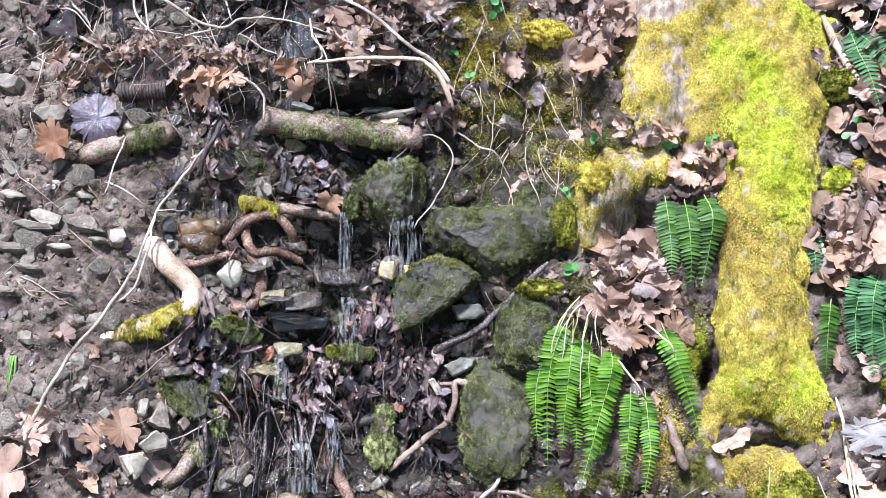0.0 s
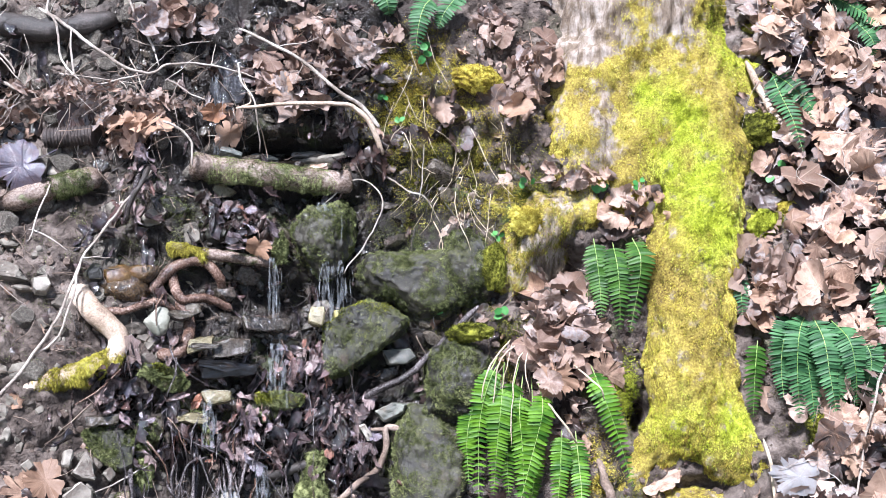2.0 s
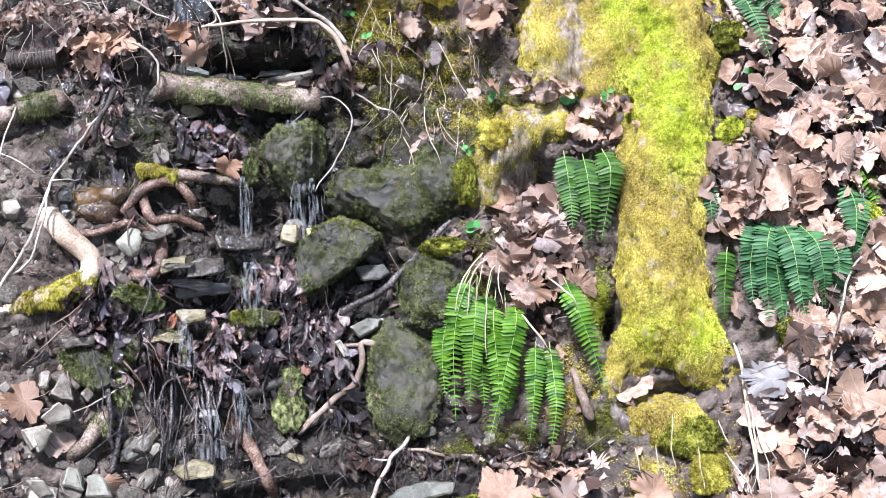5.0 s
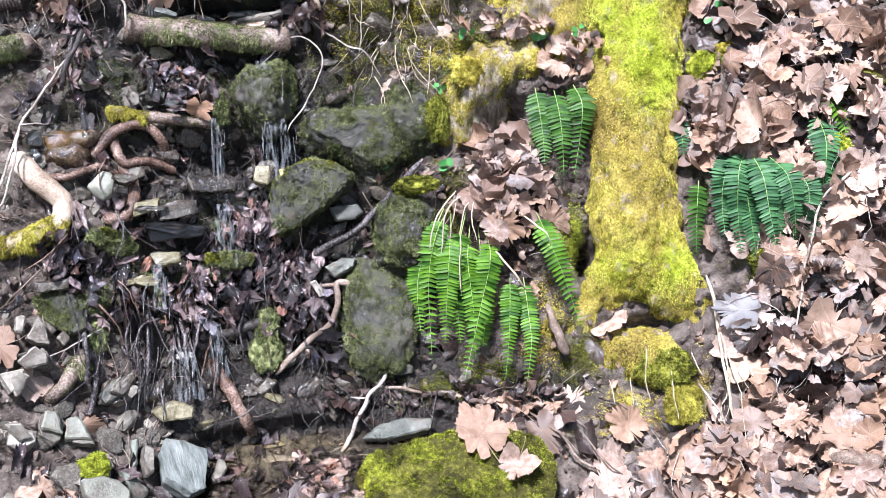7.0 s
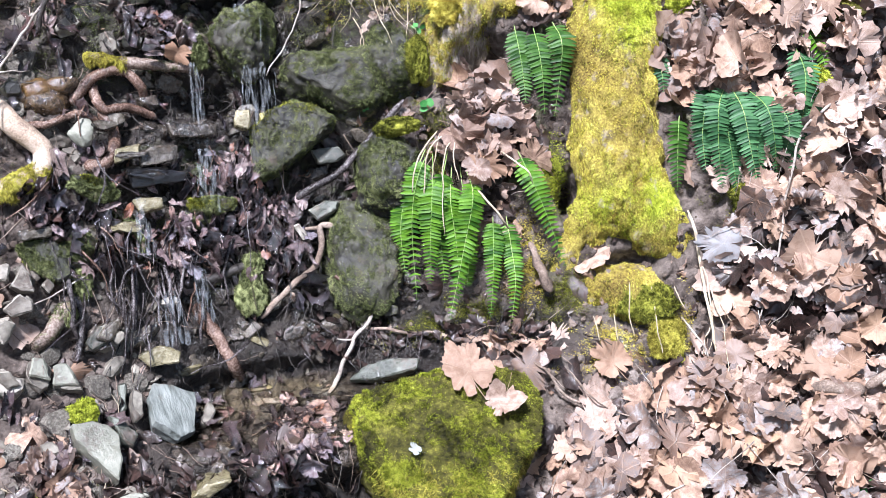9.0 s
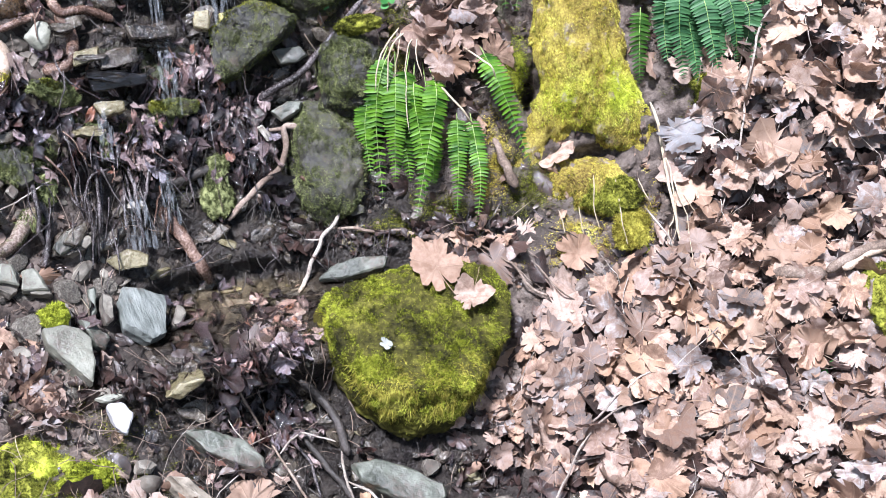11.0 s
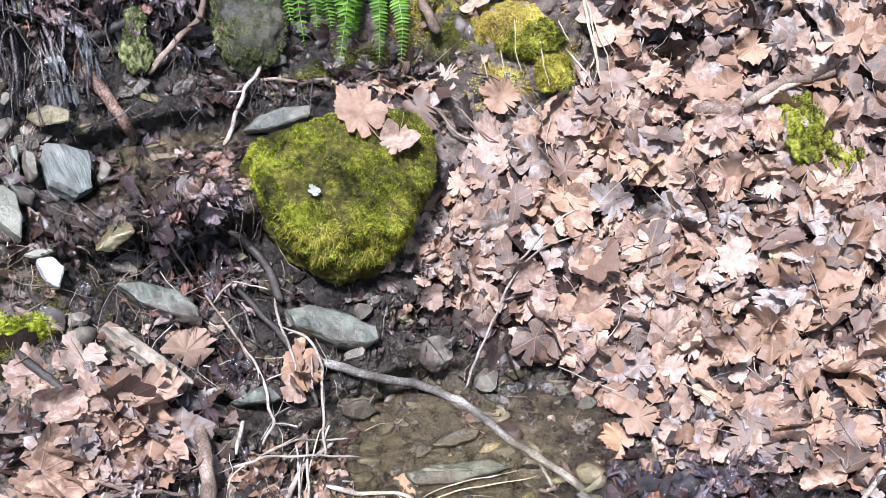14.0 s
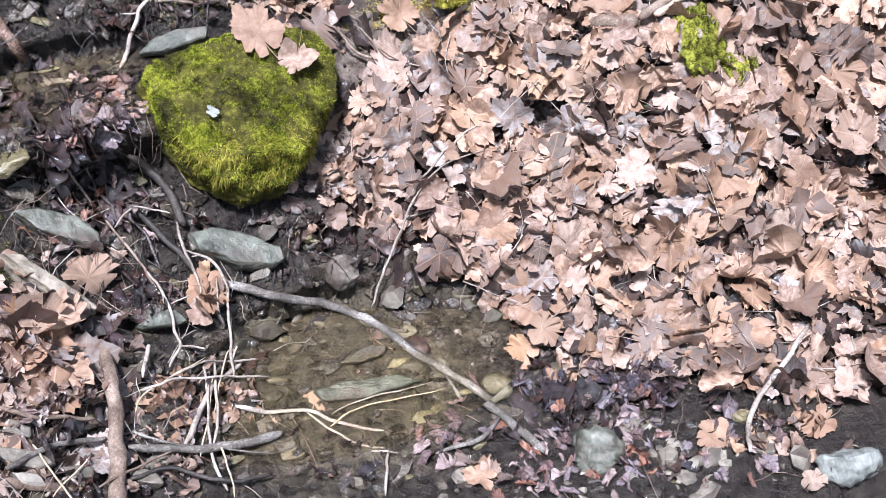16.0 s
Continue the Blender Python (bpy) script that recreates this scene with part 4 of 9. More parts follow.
slab([(-0.045, -0.121), (-0.026, -0.111), (-0.004, -0.149), (-0.017, -0.165)], 0.018, PALE, "small pale stone on the root", 205, 0.06, tip=0, rough=0.0045, inset=0.85)
slab([(-0.772, -0.164), (-0.731, -0.150), (-0.677, -0.149), (-0.640, -0.176), (-0.634, -0.242), (-0.668, -0.263), (-0.734, -0.224)], 0.06, GREENROCK, "olive mossy rock in the dry scree", 21, 0.03, tip=0, rough=0.0045, inset=0.85)
slab([(-0.777, -0.265), (-0.745, -0.211), (-0.725, -0.234), (-0.715, -0.283), (-0.751, -0.284)], 0.035, PALE, "pale three-sided stone in the scree", 22, 0.05, tip=0, rough=0.0045, inset=0.85)
slab([(-0.817, -0.372), (-0.787, -0.355), (-0.758, -0.365), (-0.773, -0.401), (-0.802, -0.421)], 0.03, SLATE, "grey angular stone in the scree", 23, 0.05, tip=0, rough=0.0045, inset=0.85)
slab([(-0.800, -0.213), (-0.778, -0.206), (-0.770, -0.223), (-0.788, -0.250), (-0.803, -0.244)], 0.02, PALE, "small pale stone in the scree", 206, 0.04, tip=0, rough=0.0045, inset=0.85)
slab([(-0.617, -0.424), (-0.583, -0.387), (-0.534, -0.366), (-0.532, -0.385), (-0.558, -0.427), (-0.594, -0.448)], 0.04, BLUESLATE, "dark green-grey slab above the pool", 207, 0.04, tip=0, rough=0.0045, inset=0.85)
slab([(-0.748, -0.315), (-0.733, -0.291), (-0.716, -0.306), (-0.724, -0.330), (-0.740, -0.333)], 0.02, PALE, "small pale stone in the scree", 208, 0.05, tip=0, rough=0.0045, inset=0.85)
slab([(-0.567, -0.384), (-0.551, -0.374), (-0.531, -0.395), (-0.541, -0.422), (-0.563, -0.417)], 0.02, SLATE, "grey stone above the pool", 209, 0.05, tip=0, rough=0.0045, inset=0.85)
slab([(0.073, -0.387), (0.110, -0.337), (0.135, -0.330), (0.127, -0.358), (0.083, -0.398)], 0.025, SLATE, "grey stone leaning at the foot of the rocks", 210, 0.04, tip=0, rough=0.0045, inset=0.85)
stone(0.234, 0.004, (0.11, 0.13, 0.10), GREENROCK, "large dark mossy rock beside the fern", 13, lift=0.03, round_=True)
stone(0.142, -0.222, (0.13, 0.19, 0.10), GREENROCK, "tall dark wet rock beside the fern", 14, lift=0.0, round_=True)
stone(-0.141, 0.423, (0.10, 0.125, 0.10), GREENROCK, "rounded green rock under the falling water", 15, lift=0.05, round_=True)
stone(0.128, 0.307, (0.17, 0.12, 0.10), GREENROCK, "broad wet rock with thin moss", 16, lift=0.02, round_=True)
stone(0.269, 0.333, (0.10, 0.11, 0.08), GREENROCK, "dark wet rock with thin moss", 17, lift=0.0, round_=True)
slab([(-0.800, -0.251), (-0.792, -0.209), (-0.770, -0.213), (-0.776, -0.255)], 0.025, PALE, "pale stone in the scree", 231, 0.05)
slab([(-0.846, -0.362), (-0.773, -0.346), (-0.757, -0.370), (-0.813, -0.414)], 0.03, SLATE, "grey flat stone in the scree", 232, 0.05)
slab([(-0.794, -0.328), (-0.749, -0.290), (-0.716, -0.310), (-0.716, -0.337), (-0.768, -0.348)], 0.025, PALE, "pale grey stone in the scree", 233, 0.05)
slab([(-0.735, -0.504), (-0.723, -0.458), (-0.696, -0.462), (-0.681, -0.519)], 0.03, PALEGREEN, "pale green-grey stone in the scree", 234, 0.05)
slab([(-0.682, -0.538), (-0.675, -0.483), (-0.644, -0.473), (-0.613, -0.538)], 0.035, PALEGREEN, "green-grey stone above the pool", 235, 0.05)
slab([(-0.822, -0.485), (-0.777, -0.486), (-0.755, -0.522), (-0.786, -0.534)], 0.025, SLATE, "pale grey stone in the scree", 236, 0.05)
slab([(-0.897, -0.251), (-0.873, -0.230), (-0.857, -0.251), (-0.875, -0.273)], 0.02, SLATE, "small grey stone in the scree", 237, 0.05)
slab([(-0.710, -0.266), (-0.687, -0.246), (-0.668, -0.265), (-0.686, -0.289)], 0.02, SLATE, "small grey stone in the scree", 238, 0.05)
slab([(-0.484, -0.469), (-0.425, -0.443), (-0.363, -0.463), (-0.371, -0.494), (-0.452, -0.499)], 0.02, OCHRE, "ochre-stained ledge under the trickle", 239, 0.06)
slab([(-0.587, -0.417), (-0.551, -0.375), (-0.519, -0.361), (-0.512, -0.381), (-0.550, -0.427)], 0.03, WETROCK, "dark wet slab behind the trickle", 240, 0.05)
slab([(-0.551, -0.410), (-0.519, -0.397), (-0.499, -0.413), (-0.524, -0.434)], 0.02, SLATE, "grey stone behind the trickle", 241, 0.06)
slab([(-1.178, 0.276), (-1.146, 0.283), (-1.081, 0.274), (-1.066, 0.259), (-1.132, 0.257)], 0.02, SLATE, "flat grey-brown slate set in the loose bank", 250, 0.03)
slab([(-1.034, 0.286), (-1.006, 0.292), (-0.953, 0.286), (-0.940, 0.273), (-0.997, 0.271)], 0.02, SLATE, "flat grey-brown slate set in the loose bank", 251, 0.03)
slab([(-1.222, 0.209), (-1.194, 0.218), (-1.139, 0.207), (-1.126, 0.191), (-1.181, 0.188)], 0.02, SLATE, "flat grey-brown slate set in the loose bank", 252, 0.03)
slab([(-1.076, 0.208), (-1.056, 0.217), (-1.009, 0.208), (-0.999, 0.196), (-1.045, 0.194)], 0.02, SLATE, "flat grey-brown slate set in the loose bank", 253, 0.03)
slab([(-1.220, 0.359), (-1.197, 0.366), (-1.150, 0.357), (-1.138, 0.344), (-1.185, 0.342)], 0.02, SLATE, "flat grey-brown slate set in the loose bank", 254, 0.03)
slab([(-0.966, 0.227), (-0.950, 0.235), (-0.913, 0.228), (-0.907, 0.219), (-0.941, 0.215)], 0.02, SLATE, "flat grey-brown slate set in the loose bank", 255, 0.03)
slab([(-1.142, 0.142), (-1.123, 0.150), (-1.074, 0.140), (-1.066, 0.130), (-1.112, 0.128)], 0.02, SLATE, "flat grey-brown slate set in the loose bank", 256, 0.03)
slab([(-1.191, 0.079), (-1.171, 0.085), (-1.128, 0.075), (-1.121, 0.065), (-1.161, 0.062)], 0.02, SLATE, "flat grey-brown slate set in the loose bank", 257, 0.03)
slab([(-1.037, 0.079), (-1.019, 0.085), (-0.985, 0.079), (-0.976, 0.066), (-1.013, 0.064)], 0.02, SLATE, "flat grey-brown slate set in the loose bank", 258, 0.03)
stone(-1.092, 0.588, (0.05, 0.033, 0.03), SLATE, "grey stone in the loose bank", 24, lift=0.03)
stone(-0.985, 0.272, (0.065, 0.028, 0.04), SLATE, "flat grey slate in the loose bank", 25, lift=0.02, turn=-12, flat=0.6)
stone(-1.094, 0.295, (0.06, 0.03, 0.04), SLATE, "flat grey slate in the loose bank", 26, lift=0.02, turn=-20, flat=0.6)
stone(-1.228, 0.693, (0.045, 0.03, 0.03), PALE, "pale stone in the loose bank", 27, lift=0.02)
stone(-0.889, 0.235, (0.028, 0.03, 0.02), PALE, "small pale stone in the loose bank", 28, lift=0.02)
stone(-0.505, 0.191, (0.03, 0.022, 0.02), WETROCK, "small wet stone among roots", 33, lift=0.03)
stone(-0.421, 0.247, (0.035, 0.025, 0.03), WETROCK, "small wet stone among roots", 34, lift=0.03)
stone(-0.704, 0.273, (0.05, 0.04, 0.04), AMBER, "wet amber-brown rock under the roots", 35, lift=0.02, round_=True)
stone(-0.687, 0.241, (0.07, 0.05, 0.05), AMBER, "rust-stained wet rock under roots", 36, lift=0.01, round_=True)
stone(-0.763, 0.277, (0.03, 0.03, 0.03), GREENROCK, "small mossy stone under roots", 37, lift=0.02)
stone(-0.448, 0.419, (0.03, 0.035, 0.03), GREENROCK, "small mossy stone behind the log", 38, lift=0.02)
stone(-0.385, 0.433, (0.028, 0.04, 0.03), GREENROCK, "upright mossy stone behind the thin log", 39, lift=0.03)
stone(-0.575, 0.484, (0.05, 0.035, 0.04), GREENROCK, "dark wet stone under the log", 40)
slab([(-0.258, 0.698), (-0.201, 0.713), (-0.158, 0.713), (-0.168, 0.697), (-0.242, 0.686)], 0.012, SLATE, "thin grey slate stacked behind the pool", 221, 0.03)
slab([(-0.201, 0.694), (-0.151, 0.703), (-0.148, 0.686), (-0.187, 0.677)], 0.012, SLATE, "thin grey slate stacked behind the pool", 222, 0.03)
slab([(-0.117, 0.683), (-0.059, 0.691), (-0.050, 0.675), (-0.101, 0.666)], 0.012, WETROCK, "thin wet slate behind the pool", 223, 0.03)
stone(-0.200, 0.699, (0.05, 0.012, 0.05), WETROCK, "thin wet slate at the back of the pool", 41, flat=0.5, lift=0.02)
stone(-0.158, 0.685, (0.03, 0.01, 0.03), WETROCK, "thin wet slate at the back of the pool", 42, flat=0.5, lift=0.03)
stone(-0.315, -0.071, (0.06, 0.05, 0.05), GREENROCK, "mossy stone in the stream", 43, lift=0.01)
stone(-0.169, -0.307, (0.045, 0.07, 0.05), GREENROCK, "mossy upright stone on the ledge", 45, lift=0.0)
stone(-0.708, 0.262, (0.06, 0.035, 0.03), AMBER, "amber wet rock filmed with algae", 46, lift=0.01, round_=True)
stone(-0.632, 0.288, (0.05, 0.03, 0.03), AMBER, "amber wet rock filmed with algae", 47, lift=0.015, round_=True)
stone(-0.530, 0.162, (0.05, 0.018, 0.05), WETROCK, "flat wet slab below the round stone", 48, lift=0.085, flat=0.5)
stone(-0.461, 0.083, (0.06, 0.014, 0.05), WETROCK, "flat wet slab on the ledge", 49, lift=0.085, flat=0.5)
stone(-0.422, 0.033, (0.075, 0.02, 0.05), SEEPROCK, "black wet slab on the ledge", 50, lift=0.085, flat=0.5)
stone(-0.422, 0.888, (0.07, 0.15, 0.06), SEEPROCK, "black wet rock behind the seeping water", 101, lift=-0.03)
stone(-0.617, -0.165, (0.06, 0.045, 0.04), GREENROCK, "mossy grey-green rock beside the ledge", 105, lift=0.03, round_=True)
stone(-0.490, -0.115, (0.06, 0.02, 0.04), OCHRE, "flat ochre slab under the wet ledge", 106, lift=0.05, flat=0.5)
stone(-0.404, -0.325, (0.05, 0.02, 0.04), SLATE, "flat grey slab above the pool", 107, lift=0.04, flat=0.5)
stone(-0.561, -0.424, (0.05, 0.03, 0.04), SLATE, "grey stone above the pool", 108, lift=0.03, flat=0.6)
# middle pool
slab([(-0.433, -0.534), (-0.375, -0.527), (-0.305, -0.537), (-0.315, -0.576), (-0.339, -0.630), (-0.353, -0.698), (-0.384, -0.708), (-0.404, -0.732), (-0.442, -0.708), (-0.474, -0.692), (-0.465, -0.600)], 0.035, MARBLE, "tall marbled blue-white slab leaning beside the pool", 51, 0.1, tip=-8, rough=0.003, inset=0.85)
slab([(-0.310, -0.598), (-0.290, -0.587), (-0.290, -0.635), (-0.332, -0.706), (-0.355, -0.706)], 0.04, SLATE, "grey slab behind the marbled one", 52, 0.05, tip=0, rough=0.0045, inset=0.85)
slab([(-0.631, -0.643), (-0.578, -0.628), (-0.536, -0.641), (-0.511, -0.668), (-0.514, -0.745), (-0.527, -0.806), (-0.545, -0.785), (-0.566, -0.738), (-0.628, -0.689)], 0.05, PALEGREEN, "large pale angular stone beside the slab", 53, 0.08, tip=0, rough=0.003, inset=0.85)
slab([(-0.552, -0.624), (-0.509, -0.639), (-0.478, -0.681), (-0.497, -0.712), (-0.515, -0.704)], 0.04, BLUESLATE, "blue-green stone behind the pale one", 54, 0.05, tip=0, rough=0.0045, inset=0.85)
slab([(-0.492, -0.555), (-0.463, -0.569), (-0.469, -0.630), (-0.494, -0.649), (-0.503, -0.595)], 0.03, SLATE, "narrow upright stone beside the slab", 56, 0.05, tip=0, rough=0.0045, inset=0.85)
slab([(-0.527, -0.543), (-0.506, -0.539), (-0.513, -0.610), (-0.530, -0.626)], 0.03, BLUESLATE, "narrow upright stone beside the slab", 57, 0.04, tip=0, rough=0.0045, inset=0.85)
slab([(-0.678, -0.499), (-0.630, -0.492), (-0.606, -0.553), (-0.666, -0.552)], 0.04, SLATE, "grey-green angular stone in rubble", 58, 0.04, tip=0, rough=0.0045, inset=0.85)
slab([(-0.346, -0.837), (-0.307, -0.798), (-0.239, -0.797), (-0.239, -0.817), (-0.307, -0.855)], 0.035, OCHRE, "flat ochre rock in the stream", 62, 0.06, tip=0, rough=0.0045, inset=0.85)
slab([(-0.482, -0.845), (-0.441, -0.836), (-0.420, -0.876), (-0.442, -0.929), (-0.468, -0.909)], 0.03, WHITEROCK, "small bone-white stone beside the stream", 72, 0.06, tip=0, rough=0.0045, inset=0.85)
slab([(-0.515, -0.829), (-0.461, -0.817), (-0.440, -0.829), (-0.475, -0.844)], 0.02, PALEGREEN, "small blue-white stone beside the stream", 212, 0.05, tip=0, rough=0.0045, inset=0.85)
slab([(-0.315, -0.951), (-0.253, -0.947), (-0.153, -0.977), (-0.113, -1.034), (-0.123, -1.075), (-0.194, -1.051), (-0.270, -1.002)], 0.04, BLUESLATE, "flat green-grey slab beside the stream", 71, 0.05, tip=0, rough=0.0045, inset=0.85)
slab([(-0.333, -0.883), (-0.269, -0.881), (-0.250, -0.909), (-0.258, -0.927), (-0.313, -0.909)], 0.025, WETROCK, "wet brown stone under the ochre one", 213, 0.04, tip=0, rough=0.0045, inset=0.85)
slab([(-0.708, -0.683), (-0.675, -0.673), (-0.644, -0.696), (-0.671, -0.712), (-0.702, -0.705)], 0.02, SLATE, "grey flat stone in the rubble", 214, 0.05, tip=0, rough=0.0045, inset=0.85)
slab([(-0.642, -0.628), (-0.590, -0.634), (-0.630, -0.653), (-0.657, -0.647)], 0.015, SLATE, "grey flat stone in the rubble", 215, 0.05, tip=0, rough=0.0045, inset=0.85)
stone(-0.594, -0.610, (0.042, 0.035, 0.035), PALE, "pale stone with a cap of moss", 55, lift=0.05)
stone(-0.713, -0.501, (0.035, 0.045, 0.03), SLATE, "grey stone in the scree", 59, lift=0.03)
stone(-0.782, -0.525, (0.04, 0.035, 0.03), PALE, "pale stone in the scree", 60, lift=0.03)
stone(-0.573, -0.412, (0.06, 0.035, 0.04), WETROCK, "dark wet slab under scree", 61, lift=0.02, turn=35)
stone(0.103, -0.366, (0.028, 0.02, 0.02), SLATE, "small grey stone at the foot of the bank", 63, lift=0.02)
stone(0.219, -0.384, (0.03, 0.022, 0.02), GREENROCK, "small dark green stone", 64, lift=0.02)
slab([(0.082, -0.577), (0.138, -0.537), (0.221, -0.530), (0.289, -0.543), (0.279, -0.575), (0.150, -0.590)], 0.03, BLUESLATE, "thin blue slate behind the boulder", 65, 0.06)
stone(-0.150, -0.641, (0.07, 0.03, 0.03), WETROCK, "flat stone under the pool's water", 66, lift=-0.01, flat=0.5)
stone(1.579, 0.345, (0.11, 0.06, 0.07), BOULDER, "mossy rock in the upper leaf slope", 67, lift=0.03)
# lower stream
stone(-0.487, -0.829, (0.05, 0.025, 0.03), SLATE, "grey stone beside the stream", 73, lift=0.02)
stone(-0.284, -0.889, (0.06, 0.03, 0.035), WETROCK, "wet brown stone in the stream", 75, lift=0.01)
slab([(-0.361, -1.044), (-0.303, -1.050), (-0.237, -1.110), (-0.146, -1.198), (-0.156, -1.216), (-0.247, -1.174), (-0.291, -1.130)], 0.05, CREAM, "long cream-coloured rock beside leaves", 81, 0.08)
slab([(0.113, -1.089), (0.175, -1.080), (0.265, -1.112), (0.347, -1.175), (0.347, -1.214), (0.309, -1.232), (0.225, -1.215), (0.129, -1.146)], 0.045, BLUESLATE, "rounded blue-grey stone below the boulder", 76, 0.06)
slab([(-0.078, -1.293), (-0.022, -1.273), (0.027, -1.257), (0.047, -1.268), (0.066, -1.302), (-0.014, -1.308), (-0.059, -1.307)], 0.035, BLUESLATE, "dark slab standing in the stream", 216, 0.05)
slab([(0.205, -1.364), (0.284, -1.367), (0.321, -1.406), (0.270, -1.422), (0.212, -1.396)], 0.04, POOLROCK, "large brown stone under the stream water", 217, 0.02)
slab([(0.431, -1.526), (0.468, -1.486), (0.529, -1.478), (0.570, -1.493), (0.555, -1.527), (0.487, -1.549)], 0.05, POOLROCK, "rounded dark stone in the pool", 218, 0.04)
slab([(0.344, -1.547), (0.429, -1.534), (0.569, -1.549), (0.624, -1.601), (0.475, -1.619), (0.357, -1.598)], 0.03, BLUESLATE, "blue-green slab in the pool", 219, 0.03)
slab([(0.232, -1.502), (0.292, -1.509), (0.283, -1.540), (0.232, -1.528)], 0.03, POOLROCK, "flat ochre stone under the water", 220, 0.02)
stone(0.284, -1.239, (0.035, 0.018, 0.02), PALE, "small flat stone below the boulder", 77, lift=0.02)
stone(0.327, -1.133, (0.028, 0.025, 0.02), SLATE, "small grey stone in wet litter", 78, lift=0.02)
stone(0.507, -1.282, (0.05, 0.055, 0.04), SLATE, "round pale stone at the leaf slope's foot", 79, lift=0.005, round_=True)
stone(0.631, -1.373, (0.035, 0.035, 0.03), SLATE, "small grey stone under leaves", 80, lift=0.02)
stone(-0.399, -1.048, (0.045, 0.025, 0.03), SLATE, "rounded grey stone beside the leaf mound", 82, lift=0.05, round_=True)
stone(-0.404, -1.007, (0.032, 0.02, 0.02), SLATE, "small grey stone in wet litter", 83, lift=0.04)
stone(0.014, -0.927, (0.022, 0.018, 0.015), OCHRE, "small brown stone under the boulder", 84, lift=0.01)
slab([(-0.089, -1.273), (-0.017, -1.243), (0.064, -1.256), (0.062, -1.299), (-0.046, -1.313)], 0.035, WETROCK, "dark slab at the pool's edge", 85, 0.04)
stone(0.420, -1.583, (0.09, 0.04, 0.04), POOLROCK, "ochre slab under the water", 88, lift=0.0, turn=12, flat=0.5)
stone(0.338, -1.471, (0.025, 0.028, 0.025), POOLROCK, "small ochre stone in the pool", 89, lift=0.015)
stone(0.258, -1.389, (0.06, 0.035, 0.03), POOLROCK, "brown stone under the water", 90, lift=0.0)
stone(0.274, -1.501, (0.04, 0.022, 0.02), POOLROCK, "brown stone under the water", 91, lift=0.0)
stone(0.820, -1.646, (0.045, 0.038, 0.03), POOLROCK, "round stone in the pool", 92, lift=0.02, round_=True)
stone(0.978, -1.789, (0.07, 0.085, 0.06), BLUESLATE, "grey-green boulder in the lower stream", 93, lift=0.02, round_=True)
stone(1.130, -1.821, (0.035, 0.03, 0.03), SLATE, "small grey-green stone in the lower stream", 94, lift=0.01)
stone(1.528, -1.887, (0.085, 0.05, 0.05), MARBLE, "smooth dark grey stone in the lower stream", 95, lift=0.03, round_=True)
stone(1.432, -1.867, (0.03, 0.04, 0.03), SLATE, "small grey stone in the lower stream", 96, lift=0.02)
stone(1.373, -1.780, (0.025, 0.022, 0.02), OCHRE, "small brown stone among leaves", 97, lift=0.02)
stone(0.279, -1.246, (0.03, 0.014, 0.02), PALE, "small flat stone below the boulder", 98, lift=0.01)
stone(-0.065, -1.590, (0.05, 0.03, 0.03), SLATE, "dark stone under the twigs", 99, lift=0.01)
stone(-0.411, -1.405, (0.07, 0.03, 0.04), WETROCK, "dark flat stone in the rubble", 100, lift=0.0)


# ---- logs and sticks ----
stick("log", [(-0.525, 0.618, 0.03), (-0.45, 0.606, 0.05), (-0.366, 0.596, 0.055), (-0.221, 0.585, 0.055), (-0.12, 0.583, 0.05), (-0.062, 0.59, 0.05)], 0.039, 0.034, LOGWOOD, "wet log with moss and bare bark damming the upper pool", category="log", sides=20, steps=12, mossy=(14000, 0.004, WETMOSS, 0.12, 0.8), knobs=0.12, wander=0.004)
stick("log", [(-1.011, 0.464, 0.03), (-0.892, 0.515, 0.035), (-0.759, 0.570, 0.03)], 0.03, 0.034, LOGWOOD, "half-buried mossy log under the leaf pile", category="log", sides=16, mossy=(7000, 0.005, WETMOSS, 0.5, 0.85), knobs=0.12, wander=0.004)
stick("log", [(-1.097, 1.010, 0.03), (-0.921, 0.983, 0.04), (-0.739, 1.037, 0.03)], 0.035, 0.03, DARKSTICK, "black wet log above the seep", category="log", sides=12)
stick("log", [(-0.572, 0.367, 0.05), (-0.486, 0.348, 0.06), (-0.386, 0.342, 0.06), (-0.282, 0.337, 0.05)], 0.018, 0.015, LOGWOOD, "thin mossy log jutting over the ledge", category="log", sides=12, mossy=(9000, 0.007, GOLDMOSS, -0.1, 0.40), knobs=0.1)
stick("root", [(-0.819, 0.242, -0.01), (-0.747, 0.162, 0.04), (-0.688, 0.100, 0.05), (-0.708, 0.039, 0.045), (-0.790, -0.009, 0.035), (-0.926, -0.053, -0.02)], 0.031, 0.024, ROOTWOOD, "bare bent pale root with moss", category="root", sides=16, steps=7, mossy=(16000, 0.008, GOLDMOSS, 0.52, 0.92), knobs=0.08, wander=0.003)
stick("root", [(-0.626, 0.241, 0.000), (-0.593, 0.270, 0.030), (-0.533, 0.319, 0.050), (-0.474, 0.330, 0.060), (-0.437, 0.287, 0.050), (-0.429, 0.262, 0.020)], 0.017, 0.013, WETROOT, "wet brown root arching over the ledge", category="root", sides=12, knobs=0.12)
stick("root", [(-0.561, 0.293, 0.020), (-0.554, 0.261, 0.040), (-0.527, 0.216, 0.050), (-0.464, 0.227, 0.050), (-0.398, 0.203, 0.020)], 0.015, 0.012, WETROOT, "wet reddish root twisting over the ledge", category="root", sides=12, knobs=0.15)
